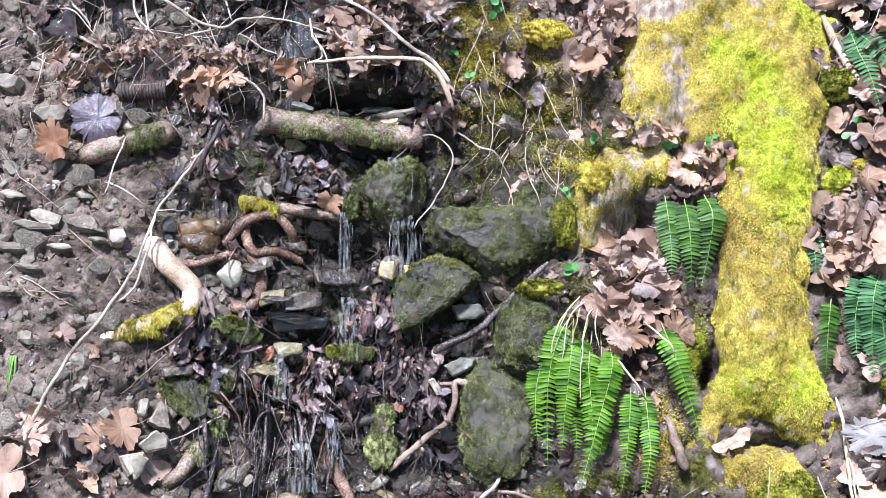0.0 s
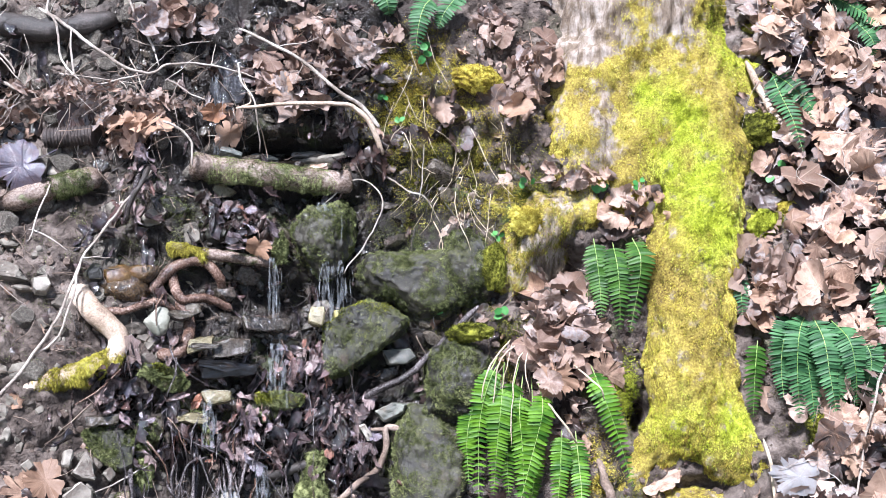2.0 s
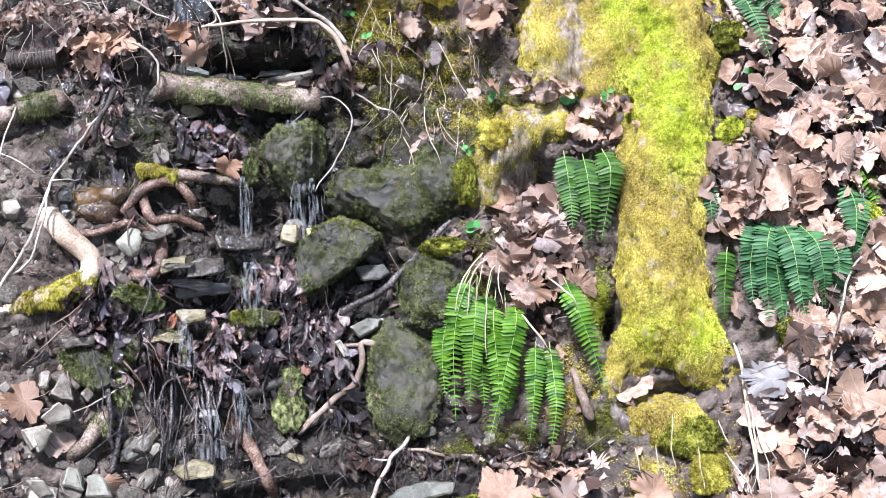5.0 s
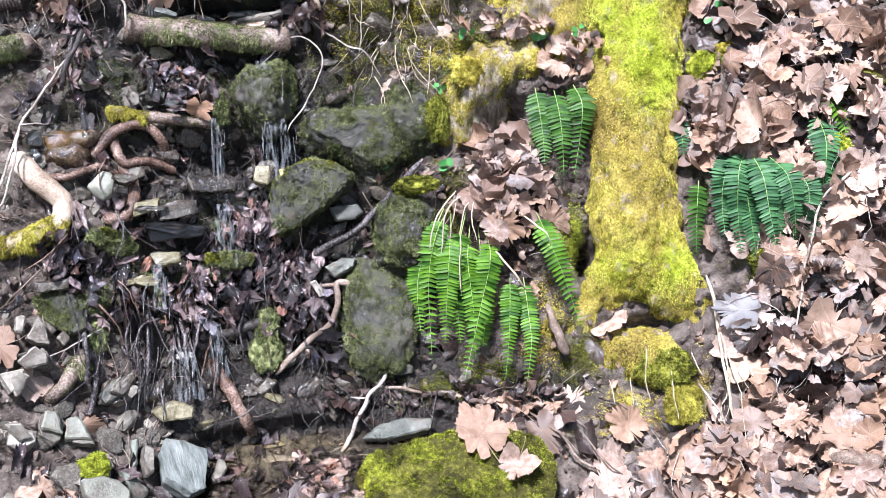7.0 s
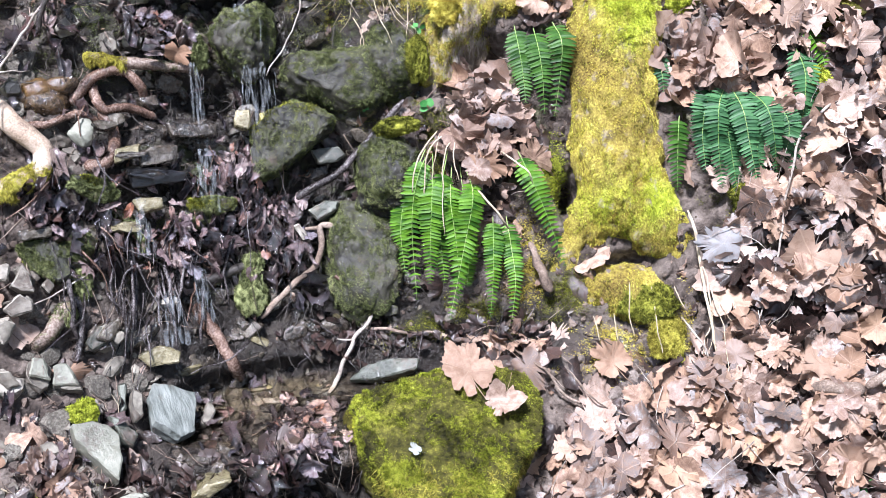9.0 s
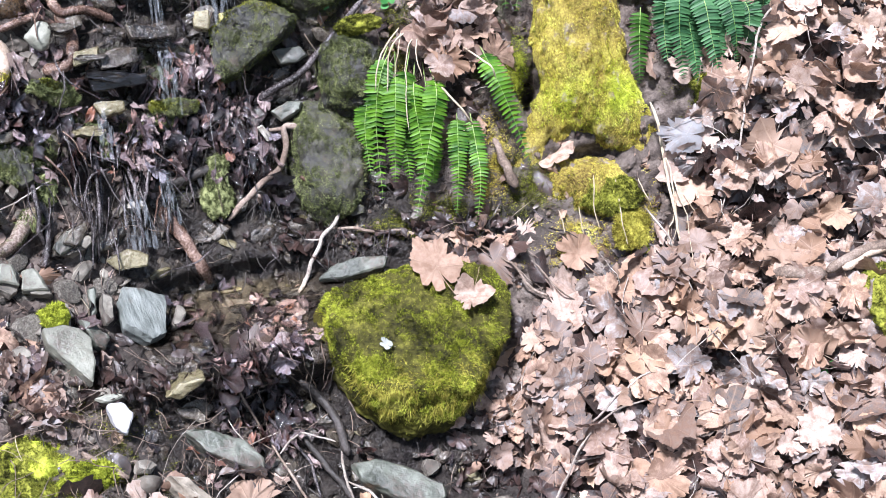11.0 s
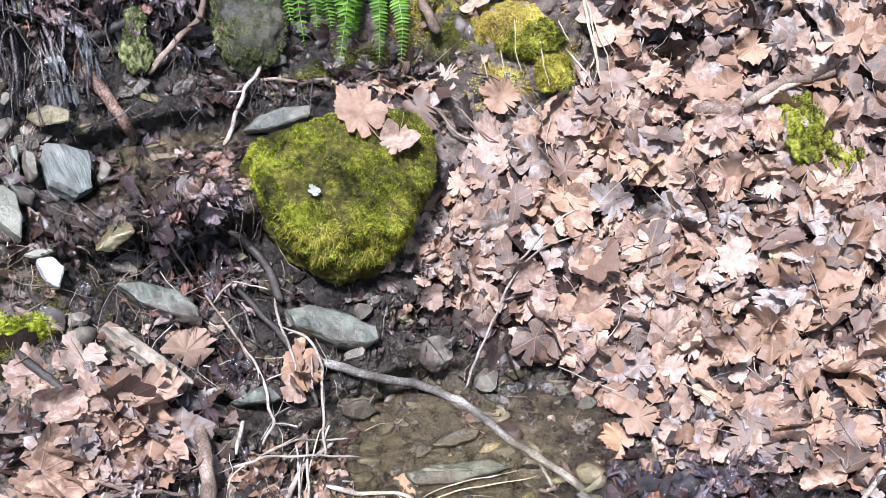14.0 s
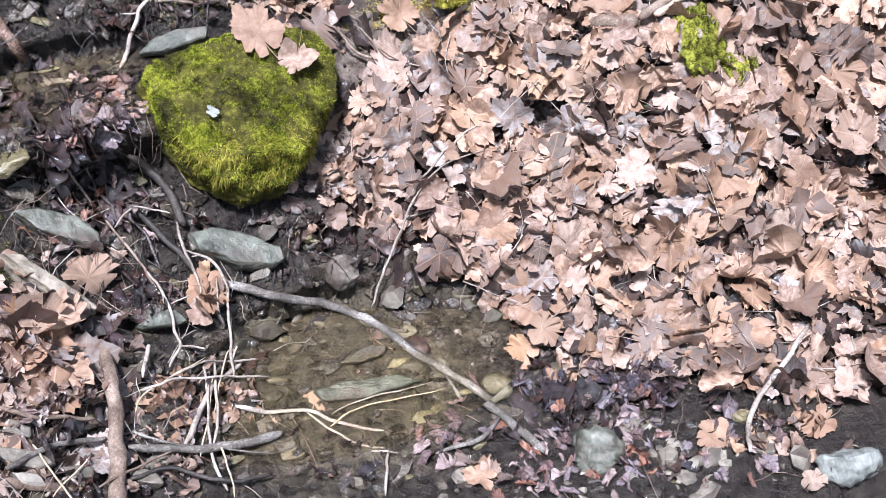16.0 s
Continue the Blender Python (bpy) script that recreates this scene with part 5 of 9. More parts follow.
stick("root", [(-0.544, 0.217, 0.030), (-0.511, 0.158, 0.050), (-0.505, 0.104, 0.060), (-0.533, 0.065, 0.060), (-0.591, 0.053, 0.030)], 0.016, 0.018, WETROOT, "reddish wet root curling round a stone", category="root", sides=12, knobs=0.12)
stick("root", [(-0.538, -0.055, 0.03), (-0.469, -0.110, 0.04), (-0.454, -0.178, 0.03)], 0.014, 0.012, LOGWOOD, "mossy curved root on the ledge", category="root", sides=9, mossy=(2500, 0.008, WETMOSS, 0.0, 1.0))
stick("root", [(0.091, -0.158, 0.030), (0.070, -0.131, 0.050), (0.036, -0.128, 0.060), (0.036, -0.176, 0.060), (0.009, -0.237, 0.060), (-0.062, -0.299, 0.060), (-0.155, -0.379, 0.030)], 0.010, 0.009, BROWNSTICK, "pale crooked root over the wet ledge", forks=[([(0.036, -0.128, 0.050), (-0.009, -0.129, 0.050)], 0.008, 0.005)], category="root", sides=9)
stick("root", [(-0.483, -0.191, 0.040), (-0.483, -0.305, 0.070), (-0.489, -0.384, 0.070), (-0.499, -0.462, 0.040)], 0.0055, 0.004, HANGROOT, "silvery wet root hanging over the ledge", category="root", sides=7, group="hanging roots", wander=0.008)
stick("root", [(-0.405, -0.212, 0.040), (-0.389, -0.309, 0.070), (-0.378, -0.454, 0.040)], 0.006, 0.005, HANGROOT, "silvery wet root hanging over the ledge", category="root", sides=7, group="hanging roots", wander=0.008)
stick("root", [(-0.425, -0.244, 0.040), (-0.420, -0.307, 0.070), (-0.419, -0.388, 0.040)], 0.004, 0.003, HANGROOT, "silvery wet root hanging over the ledge", category="root", sides=7, group="hanging roots", wander=0.008)
stick("root", [(-0.554, -0.279, 0.040), (-0.532, -0.322, 0.070), (-0.477, -0.369, 0.040)], 0.004, 0.003, HANGROOT, "silvery wet root hanging over the ledge", category="root", sides=7, group="hanging roots", wander=0.008)
stick("root", [(-0.345, -0.166, 0.040), (-0.359, -0.262, 0.070), (-0.381, -0.357, 0.040)], 0.005, 0.004, HANGROOT, "silvery wet root hanging over the ledge", category="root", sides=7, group="hanging roots", wander=0.008)
stick("root", [(-0.456, -0.211, 0.040), (-0.489, -0.234, 0.070), (-0.517, -0.304, 0.070), (-0.514, -0.367, 0.040)], 0.004, 0.003, HANGROOT, "silvery wet root hanging over the ledge", category="root", sides=7, group="hanging roots", wander=0.008)
stick("root", [(-0.643, -0.238, 0.040), (-0.631, -0.316, 0.070), (-0.630, -0.423, 0.040)], 0.008, 0.006, HANGROOT, "silvery wet root hanging over the ledge", category="root", sides=7, group="hanging roots", wander=0.008)
stick("root", [(-0.523, -0.202, 0.040), (-0.537, -0.272, 0.070), (-0.528, -0.350, 0.040)], 0.004, 0.003, HANGROOT, "silvery wet root hanging over the ledge", category="root", sides=7, group="hanging roots", wander=0.008)
stick("root", [(-0.311, -0.280, 0.040), (-0.309, -0.361, 0.070), (-0.324, -0.441, 0.040)], 0.005, 0.004, HANGROOT, "silvery wet root hanging over the ledge", category="root", sides=7, group="hanging roots", wander=0.008)
stick("root", [(-0.226, -0.151, 0.040), (-0.243, -0.249, 0.070), (-0.241, -0.339, 0.040)], 0.005, 0.003, HANGROOT, "silvery wet root hanging over the ledge", category="root", sides=7, group="hanging roots", wander=0.008)
stick("root", [(-0.363, -0.271, 0.03), (-0.278, -0.257, 0.04), (-0.153, -0.219, 0.04)], 0.016, 0.014, DARKSTICK, "shiny wet root across the ledge", category="root", sides=9)
stick("root", [(-0.332, -0.332, 0.03), (-0.290, -0.399, 0.035), (-0.242, -0.499, 0.03), (-0.228, -0.546, 0.02)], 0.02, 0.016, WETROOT, "wet root leaning into the pool", category="root", sides=9)
stick("root", [(-0.727, -0.434, 0.03), (-0.674, -0.371, 0.04), (-0.635, -0.318, 0.03)], 0.02, 0.024, LOGWOOD, "purplish wet root in the scree", category="root", sides=9, mossy=(1500, 0.008, WETMOSS, 0.6, 1.0))
stick("stick", [(0.308, 0.216, 0.05), (0.190, 0.110, 0.06), (0.084, 0.016, 0.06), (-0.048, -0.040, 0.05)], 0.0085, 0.012, HANGROOT, "stout brown stick leaning on the rocks", sides=9, knobs=0.12)
stick("branch", [(-0.621, 0.575, 0.05), (-0.694, 0.453, 0.06), (-0.783, 0.307, 0.07), (-0.822, 0.147, 0.08), (-0.880, 0.025, 0.08), (-0.973, -0.121, 0.07), (-1.042, -0.259, 0.05), (-1.065, -0.351, 0.03), (-1.045, -0.449, 0.01)], 0.0032, 0.006, TWIG,
      "long pale bare branch lying down the bank", forks=[([(-0.783, 0.307, 0.07), (-0.793, 0.195, 0.09), (-0.822, 0.089, 0.09), (-0.868, 0.033, 0.08)], 0.003, 0.004), ([(-0.783, 0.307, 0.07), (-0.712, 0.323, 0.05)], 0.0025, 0.0015)], category="branch")
stick("branch", [(-0.936, 1.034, 0.08), (-0.847, 0.972, 0.09), (-0.728, 0.878, 0.1), (-0.628, 0.847, 0.1), (-0.567, 0.878, 0.1), (-0.460, 0.889, 0.09), (-0.335, 0.870, 0.06)], 0.0056, 0.0024, TWIG, "pale crooked twig hanging over the seep",
      forks=[([(-0.847, 0.972, 0.09), (-0.838, 0.858, 0.08), (-0.796, 0.790, 0.05)], 0.004, 0.002), ([(-0.598, 0.869, 0.1), (-0.642, 0.972, 0.08), (-0.690, 1.051, 0.08)], 0.003, 0.003), ([(-0.628, 0.847, 0.1), (-0.772, 0.813, 0.06), (-0.805, 0.810, 0.05)], 0.003, 0.002), ([(-0.460, 0.889, 0.09), (-0.456, 0.970, 0.06)], 0.002, 0.001)], category="branch")
stick("branch", [(-0.383, 1.000, 0.10), (-0.271, 0.940, 0.12), (-0.191, 0.897, 0.13), (-0.102, 0.817, 0.14), (-0.030, 0.777, 0.14), (0.021, 0.717, 0.12)], 0.0045, 0.0066, TWIG, "grey-white branch slanting over the seep", forks=[([(-0.191, 0.897, 0.13), (-0.227, 0.846, 0.10)], 0.002, 0.001), ([(-0.271, 0.940, 0.12), (-0.203, 0.959, 0.11), (-0.155, 0.992, 0.10)], 0.002, 0.001)], category="branch", wander=0.003)
stick("branch", [(-0.387, 0.759, 0.10), (-0.314, 0.768, 0.12), (-0.225, 0.774, 0.13), (-0.142, 0.777, 0.14), (-0.083, 0.779, 0.14), (-0.063, 0.777, 0.14), (-0.049, 0.770, 0.14), (-0.008, 0.732, 0.13), (0.031, 0.652, 0.09)], 0.0046, 0.0085, ROOTWOOD, "pale bent branch over the upper pool",
      forks=[([(-0.379, 0.761, 0.10), (-0.348, 0.792, 0.09), (-0.373, 0.860, 0.08)], 0.003, 0.002), ([(-0.334, 0.766, 0.12), (-0.311, 0.672, 0.11), (-0.314, 0.638, 0.09)], 0.002, 0.001)], category="branch", wander=0.002)
for path, thick, thin, label in (
        ([(-1.082, 0.896, 0.06), (-1.035, 0.875, 0.07), (-0.978, 0.813, 0.06)], 0.003, 0.002, "thin pale twig over dark soil"),
        ([(-1.048, 0.834, 0.06), (-0.991, 0.789, 0.06)], 0.006, 0.005, "short broken pale twig on soil"),
        ([(-0.883, 0.521, 0.07), (-0.906, 0.399, 0.08), (-0.922, 0.348, 0.06)], 0.003, 0.002, "thin pale twig against the mossy log"),
        ([(-0.928, 0.389, 0.05), (-0.864, 0.359, 0.06), (-0.818, 0.327, 0.05)], 0.0024, 0.0016, "thin pale twig on the loose bank"),
        ([(-0.681, 0.953, 0.08), (-0.603, 0.939, 0.08), (-0.462, 0.977, 0.08)], 0.002, 0.0014, "thin pale twig over the seep"),
        ([(-1.079, 0.947, 0.08), (-1.020, 1.023, 0.08)], 0.003, 0.002, "pale twig on the black log")):
    stick("twig", path, thick, thin, TWIG, label, category="twig", sides=5)
stick("twig", [(-0.910, 1.091, 0.090), (-0.911, 1.023, 0.090), (-0.884, 0.983, 0.090), (-0.873, 0.908, 0.090), (-0.847, 0.849, 0.090), (-0.807, 0.806, 0.090)], 0.0042, 0.003, TWIG, "pale crooked twig over the upper leaf pile", category="twig", sides=6)
stick("twig", [(-0.714, 1.105, 0.100), (-0.672, 1.020, 0.100), (-0.631, 0.948, 0.100), (-0.615, 0.911, 0.100)], 0.0045, 0.0035, TWIG, "pale crooked twig over the upper leaf pile", category="twig", sides=6)
stick("twig", [(-0.586, 0.705, 0.100), (-0.514, 0.668, 0.100), (-0.510, 0.590, 0.100)], 0.0045, 0.003, TWIG, "pale crooked twig over the upper leaf pile", category="twig", sides=6)
stick("twig", [(-0.382, 0.894, 0.110), (-0.374, 0.842, 0.110), (-0.341, 0.793, 0.110), (-0.328, 0.744, 0.110), (-0.325, 0.660, 0.110)], 0.0035, 0.002, TWIG, "pale crooked twig over the upper leaf pile", category="twig", sides=6)
stick("twig", [(-0.582, 0.835, 0.100), (-0.526, 0.806, 0.100), (-0.477, 0.784, 0.100)], 0.003, 0.002, TWIG, "pale crooked twig over the upper leaf pile", category="twig", sides=6)
stick("twig", [(-1.051, 0.907, 0.060), (-0.998, 0.852, 0.060), (-0.998, 0.833, 0.060)], 0.003, 0.002, TWIG, "pale crooked twig over the upper leaf pile", category="twig", sides=6)
stick("root", [(-0.623, 0.576, 0.08), (-0.635, 0.519, 0.10), (-0.658, 0.471, 0.09), (-0.672, 0.421, 0.06)], 0.008, 0.005, DARKSTICK, "dark forked root hanging under the leaves", forks=[([(-0.635, 0.519, 0.10), (-0.608, 0.553, 0.08)], 0.004, 0.003)], category="root")
stick("twig", [(-0.140, 0.517, 0.07), (-0.057, 0.582, 0.08), (0.009, 0.564, 0.09), (0.030, 0.496, 0.1), (-0.024, 0.394, 0.1), (-0.087, 0.314, 0.08)], 0.0024, 0.0024, TWIG, "white curved twig hanging by the fall", category="twig", sides=5)
stick("twig", [(0.009, 0.628, 0.07), (0.091, 0.555, 0.08), (0.149, 0.532, 0.07), (0.199, 0.460, 0.04)], 0.0032, 0.0016, TWIG, "white forked twig over wet soil", forks=[([(0.141, 0.536, 0.07), (0.151, 0.689, 0.05)], 0.002, 0.001)], category="twig", sides=5)
stick("twig", [(-0.597, -0.241, 0.05), (-0.679, -0.295, 0.06), (-0.791, -0.348, 0.04)], 0.0024, 0.0016, TWIG, "thin pale twig on the scree", category="twig", sides=5)
stick("twig", [(0.139, -0.328, 0.05), (0.161, -0.397, 0.06), (0.103, -0.465, 0.06), (0.055, -0.556, 0.04), (0.021, -0.617, 0.02)], 0.0048, 0.0072, TWIG, "peeling grey twig standing in the pool", forks=[([(0.103, -0.465, 0.06), (0.054, -0.457, 0.05)], 0.003, 0.002)], category="twig")
stick("stick", [(0.139, -0.429, 0.02), (0.261, -0.454, 0.03), (0.351, -0.465, 0.02)], 0.006, 0.004, BROWNSTICK, "brown stick at the foot of the fern", sides=6)
stick("vine", [(1.612, 0.117, 0.08), (1.473, 0.054, 0.10), (1.388, -0.022, 0.11), (1.337, -0.159, 0.10), (1.313, -0.266, 0.09), (1.274, -0.419, 0.07)], 0.0048, 0.0028, TWIG, "pale dry vine over the leaf slope", category="vine", sides=6)
stick("stick", [(1.516, -0.012, 0.03), (1.460, -0.095, 0.04), (1.414, -0.179, 0.03)], 0.013, 0.015, ROOTWOOD, "stripped brown stick on dry leaves", sides=9)
stick("stick", [(1.141, 0.967, 0.05), (1.208, 0.774, 0.05), (1.275, 0.635, 0.03)], 0.011, 0.011, ROOTWOOD, "smooth brown stick behind the mossy root", sides=9)
stick("stem", [(1.080, -0.186, 0.08), (1.099, -0.318, 0.08), (1.098, -0.463, 0.07), (1.114, -0.663, 0.03)], 0.005, 0.004, STRAW, "dry straw-coloured plant stem", forks=[([(1.099, -0.351, 0.08), (1.111, -0.496, 0.06), (1.117, -0.559, 0.04)], 0.003, 0.002)], category="stem", sides=6)
stick("stalk", [(0.388, 0.104, 0.100), (0.330, 0.032, 0.150), (0.304, -0.065, 0.130)], 0.0028, 0.002, STRAW, "dry drooping stalk hanging over the fern", category="stalk", sides=5, group="dry stalks")
stick("stalk", [(0.412, 0.095, 0.100), (0.349, 0.031, 0.150), (0.337, -0.098, 0.130)], 0.0025, 0.002, STRAW, "dry drooping stalk hanging over the fern", category="stalk", sides=5, group="dry stalks")
stick("stalk", [(0.428, 0.078, 0.100), (0.394, -0.003, 0.150), (0.386, -0.195, 0.130)], 0.002, 0.0015, STRAW, "dry drooping stalk hanging over the fern", category="stalk", sides=5, group="dry stalks")
stick("stalk", [(0.395, 0.095, 0.100), (0.370, 0.015, 0.150), (0.359, -0.034, 0.130)], 0.002, 0.0015, STRAW, "dry drooping stalk hanging over the fern", category="stalk", sides=5, group="dry stalks")
stick("stalk", [(0.445, 0.094, 0.100), (0.427, 0.013, 0.150), (0.440, -0.051, 0.130)], 0.002, 0.0015, STRAW, "dry drooping stalk hanging over the fern", category="stalk", sides=5, group="dry stalks")
stick("stalk", [(0.567, 0.028, 0.100), (0.622, -0.038, 0.150), (0.639, -0.078, 0.130)], 0.003, 0.002, STRAW, "dry drooping stalk hanging over the fern", category="stalk", sides=5, group="dry stalks")
stick("stalk", [(0.476, -0.051, 0.100), (0.540, -0.149, 0.150), (0.571, -0.190, 0.130)], 0.0035, 0.003, STRAW, "dry drooping stalk hanging over the fern", category="stalk", sides=5, group="dry stalks")
stick("stalk", [(0.902, -0.376, 0.070), (0.895, -0.478, 0.070), (0.897, -0.528, 0.070)], 0.002, 0.0014, STRAW, "dry pale grass stalk hanging from the root", category="stalk", sides=5, group="dry stalks")
stick("stalk", [(0.964, -0.394, 0.070), (0.963, -0.487, 0.070), (0.961, -0.588, 0.070)], 0.002, 0.0014, STRAW, "dry pale grass stalk hanging from the root", category="stalk", sides=5, group="dry stalks")
stick("stalk", [(1.018, -0.402, 0.070), (1.033, -0.464, 0.070)], 0.002, 0.0014, STRAW, "dry pale grass stalk hanging from the root", category="stalk", sides=5, group="dry stalks")
stick("stalk", [(0.849, -0.462, 0.070), (0.846, -0.539, 0.070)], 0.002, 0.0014, STRAW, "dry pale grass stalk hanging from the root", category="stalk", sides=5, group="dry stalks")
stick("stalk", [(0.793, -0.463, 0.070), (0.799, -0.532, 0.070)], 0.002, 0.0014, STRAW, "dry pale grass stalk hanging from the root", category="stalk", sides=5, group="dry stalks")
stick("rotten_wood", [(0.640, -0.226, 0.040), (0.659, -0.301, 0.060), (0.686, -0.381, 0.050)], 0.011, 0.014, BROWNSTICK, "brown splintered piece of rotten wood beside roots", category="wood", sides=12, knobs=0.5)
stick("twig", [(0.549, -0.518, 0.03), (0.633, -0.601, 0.04), (0.700, -0.687, 0.04), (0.909, -0.770, 0.03)], 0.004, 0.005, BROWNSTICK, "brown twig across the leaf slope", category="twig", sides=6)
stick("log", [(1.318, -0.713, 0.08), (1.379, -0.725, 0.09), (1.445, -0.731, 0.09)], 0.02, 0.018, BROWNSTICK, "short rotten log under dry leaves", category="log", sides=10)
stick("log", [(1.449, -0.728, 0.10), (1.564, -0.684, 0.11), (1.723, -0.670, 0.10)], 0.014, 0.018, BROWNSTICK, "grey-brown branch end over the leaves", category="log", sides=10)
stick("stick", [(1.493, -0.725, 0.100), (1.564, -0.697, 0.110), (1.663, -0.673, 0.110)], 0.012, 0.010, ROOTWOOD, "pale broken branch end over the leaves", sides=9)
stick("twig", [(0.716, -1.108, 0.100), (0.860, -0.986, 0.100), (0.960, -0.945, 0.100), (1.017, -0.947, 0.100)], 0.0035, 0.0025, TWIG, "pale curved twig across the leaf slope", category="twig", sides=6)
stick("twig", [(1.017, -0.492, 0.100), (1.076, -0.604, 0.100), (1.102, -0.744, 0.100)], 0.003, 0.002, TWIG, "thin straw stem over the leaf slope", category="twig", sides=6)
stick("twig", [(0.695, -0.604, 0.090), (0.767, -0.706, 0.090), (0.917, -0.784, 0.090)], 0.003, 0.002, BROWNSTICK, "thin brown stem over the leaf slope", category="twig", sides=6)
stick("branch", [(0.176, -1.234, 0.03), (0.295, -1.293, 0.035), (0.465, -1.371, 0.04), (0.561, -1.431, 0.045), (0.644, -1.524, 0.05), (0.744, -1.623, 0.06), (0.801, -1.687, 0.05), (0.858, -1.766, 0.03)], 0.0125, 0.012, GREYSTICK, "grey lichen-spotted branch spanning the stream",
      forks=[([(0.794, -1.685, 0.05), (0.717, -1.714, 0.05), (0.594, -1.720, 0.03)], 0.007, 0.006), ([(0.700, -1.587, 0.05), (0.709, -1.658, 0.02)], 0.006, 0.005)], category="branch", sides=9)
stick("branch", [(0.100, -1.516, 0.04), (0.208, -1.560, 0.05), (0.303, -1.586, 0.05), (0.391, -1.632, 0.05), (0.480, -1.665, 0.03)], 0.0072, 0.0048, TWIG, "pale broken branch beside the stream", forks=[([(0.370, -1.609, 0.05), (0.468, -1.595, 0.06), (0.657, -1.603, 0.06)], 0.003, 0.002), ([(0.309, -1.590, 0.05), (0.394, -1.663, 0.04), (0.500, -1.697, 0.03)], 0.004, 0.003)], category="branch")
stick("branch", [(-0.134, -1.526, 0.08), (-0.006, -1.571, 0.09), (0.131, -1.597, 0.09), (0.235, -1.604, 0.08)], 0.009, 0.0125, GREYSTICK, "weathered grey branch on dark rubble", category="branch", sides=9)
stick("stick", [(-0.148, -1.301, 0.11), (-0.149, -1.433, 0.11), (-0.165, -1.549, 0.08), (-0.176, -1.634, 0.05)], 0.017, 0.022, BROWNSTICK, "thick peeling stick standing in the rubble", sides=11)
stick("stick", [(-0.389, -1.354, 0.07), (-0.323, -1.394, 0.08), (-0.197, -1.450, 0.07)], 0.006, 0.005, BROWNSTICK, "brown stick over the leaf mound")
stick("stick", [(-0.393, -1.477, 0.08), (-0.298, -1.465, 0.09), (-0.178, -1.494, 0.08)], 0.008, 0.006, GREYSTICK, "weathered stick over the rubble")
stick("stick", [(-0.144, -1.590, 0.07), (-0.053, -1.595, 0.08), (0.071, -1.651, 0.07), (0.180, -1.670, 0.06)], 0.007, 0.005, DARKSTICK, "dark stick over the rubble")
stick("stick", [(0.181, -1.441, 0.08), (0.075, -1.485, 0.09), (-0.004, -1.565, 0.08)], 0.006, 0.008, TWIG, "pale forked stick in the twig tangle", forks=[([(0.075, -1.485, 0.09), (0.076, -1.415, 0.10)], 0.004, 0.003)])
stick("stick", [(-0.083, -1.420, 0.09), (0.029, -1.425, 0.10), (0.244, -1.493, 0.09)], 0.004, 0.003, TWIG, "pale twig across the tangle")
stick("branch", [(-0.010, -1.005, 0.05), (0.058, -1.102, 0.05), (0.112, -1.204, 0.04), (0.157, -1.346, 0.03)], 0.009, 0.008, DARKSTICK, "dark wet branch beside the stream", category="branch")
stick("twig", [(0.090, -1.438, 0.08), (0.052, -1.572, 0.08), (0.068, -1.673, 0.05)], 0.0032, 0.0048, TWIG, "pale upright twig in the rubble", category="twig", sides=6)
stick("twig", [(0.476, -1.684, 0.05), (0.431, -1.761, 0.05)], 0.004, 0.004, TWIG, "pale upright twig in the rubble", category="twig", sides=6)
stick("twig", [(0.086, -1.052, 0.090), (0.093, -1.131, 0.090), (0.110, -1.195, 0.090), (0.108, -1.239, 0.090)], 0.004, 0.003, TWIG, "pale twig leaning over the blue stone", forks=[([(0.094, -1.123, 0.090), (0.156, -1.167, 0.090), (0.182, -1.226, 0.090), (0.173, -1.297, 0.090), (0.154, -1.408, 0.090), (0.148, -1.474, 0.090)], 0.004, 0.004), ([(0.160, -1.206, 0.090), (0.148, -1.271, 0.090), (0.149, -1.300, 0.090)], 0.003, 0.002)], category="twig", sides=6)
stick("twig", [(-0.073, -1.035, 0.090), (-0.019, -0.988, 0.090), (0.047, -1.010, 0.090), (0.078, -1.027, 0.090)], 0.003, 0.002, TWIG, "pale hooked twig beside the boulder", forks=[], category="twig", sides=6)
stick("twig", [(-0.013, -1.155, 0.090), (0.018, -1.226, 0.090), (0.024, -1.306, 0.090), (0.030, -1.349, 0.090), (-0.002, -1.389, 0.090)], 0.004, 0.004, TWIG, "white forked twig standing in the stream", forks=[([(0.029, -1.247, 0.090), (0.077, -1.239, 0.090)], 0.002, 0.002), ([(0.025, -1.348, 0.090), (0.079, -1.369, 0.090), (0.088, -1.375, 0.090)], 0.003, 0.003)], category="twig", sides=6)
stick("twig", [(0.107, -1.410, 0.090), (0.084, -1.535, 0.090), (0.061, -1.577, 0.090)], 0.004, 0.004, TWIG, "pale upright twig in the rubble", forks=[], category="twig", sides=6)
stick("twig", [(-0.014, -1.413, 0.090), (0.071, -1.402, 0.090), (0.128, -1.423, 0.090), (0.223, -1.445, 0.090)], 0.003, 0.003, TWIG, "pale forked twig over the rubble", forks=[([(0.148, -1.434, 0.090), (0.172, -1.398, 0.090)], 0.004, 0.004)], category="twig", sides=6)
stick("twig", [(-0.075, -1.389, 0.090), (-0.051, -1.343, 0.090), (-0.045, -1.328, 0.090)], 0.005, 0.006, TWIG, "pale broken stick standing in the rubble", forks=[], category="twig", sides=6)
stick("twig", [(-0.274, -1.111, 0.08), (-0.310, -1.231, 0.07), (-0.298, -1.275, 0.05)], 0.0024, 0.0024, TWIG, "thin white twig on the leaf mound", category="twig", sides=5)
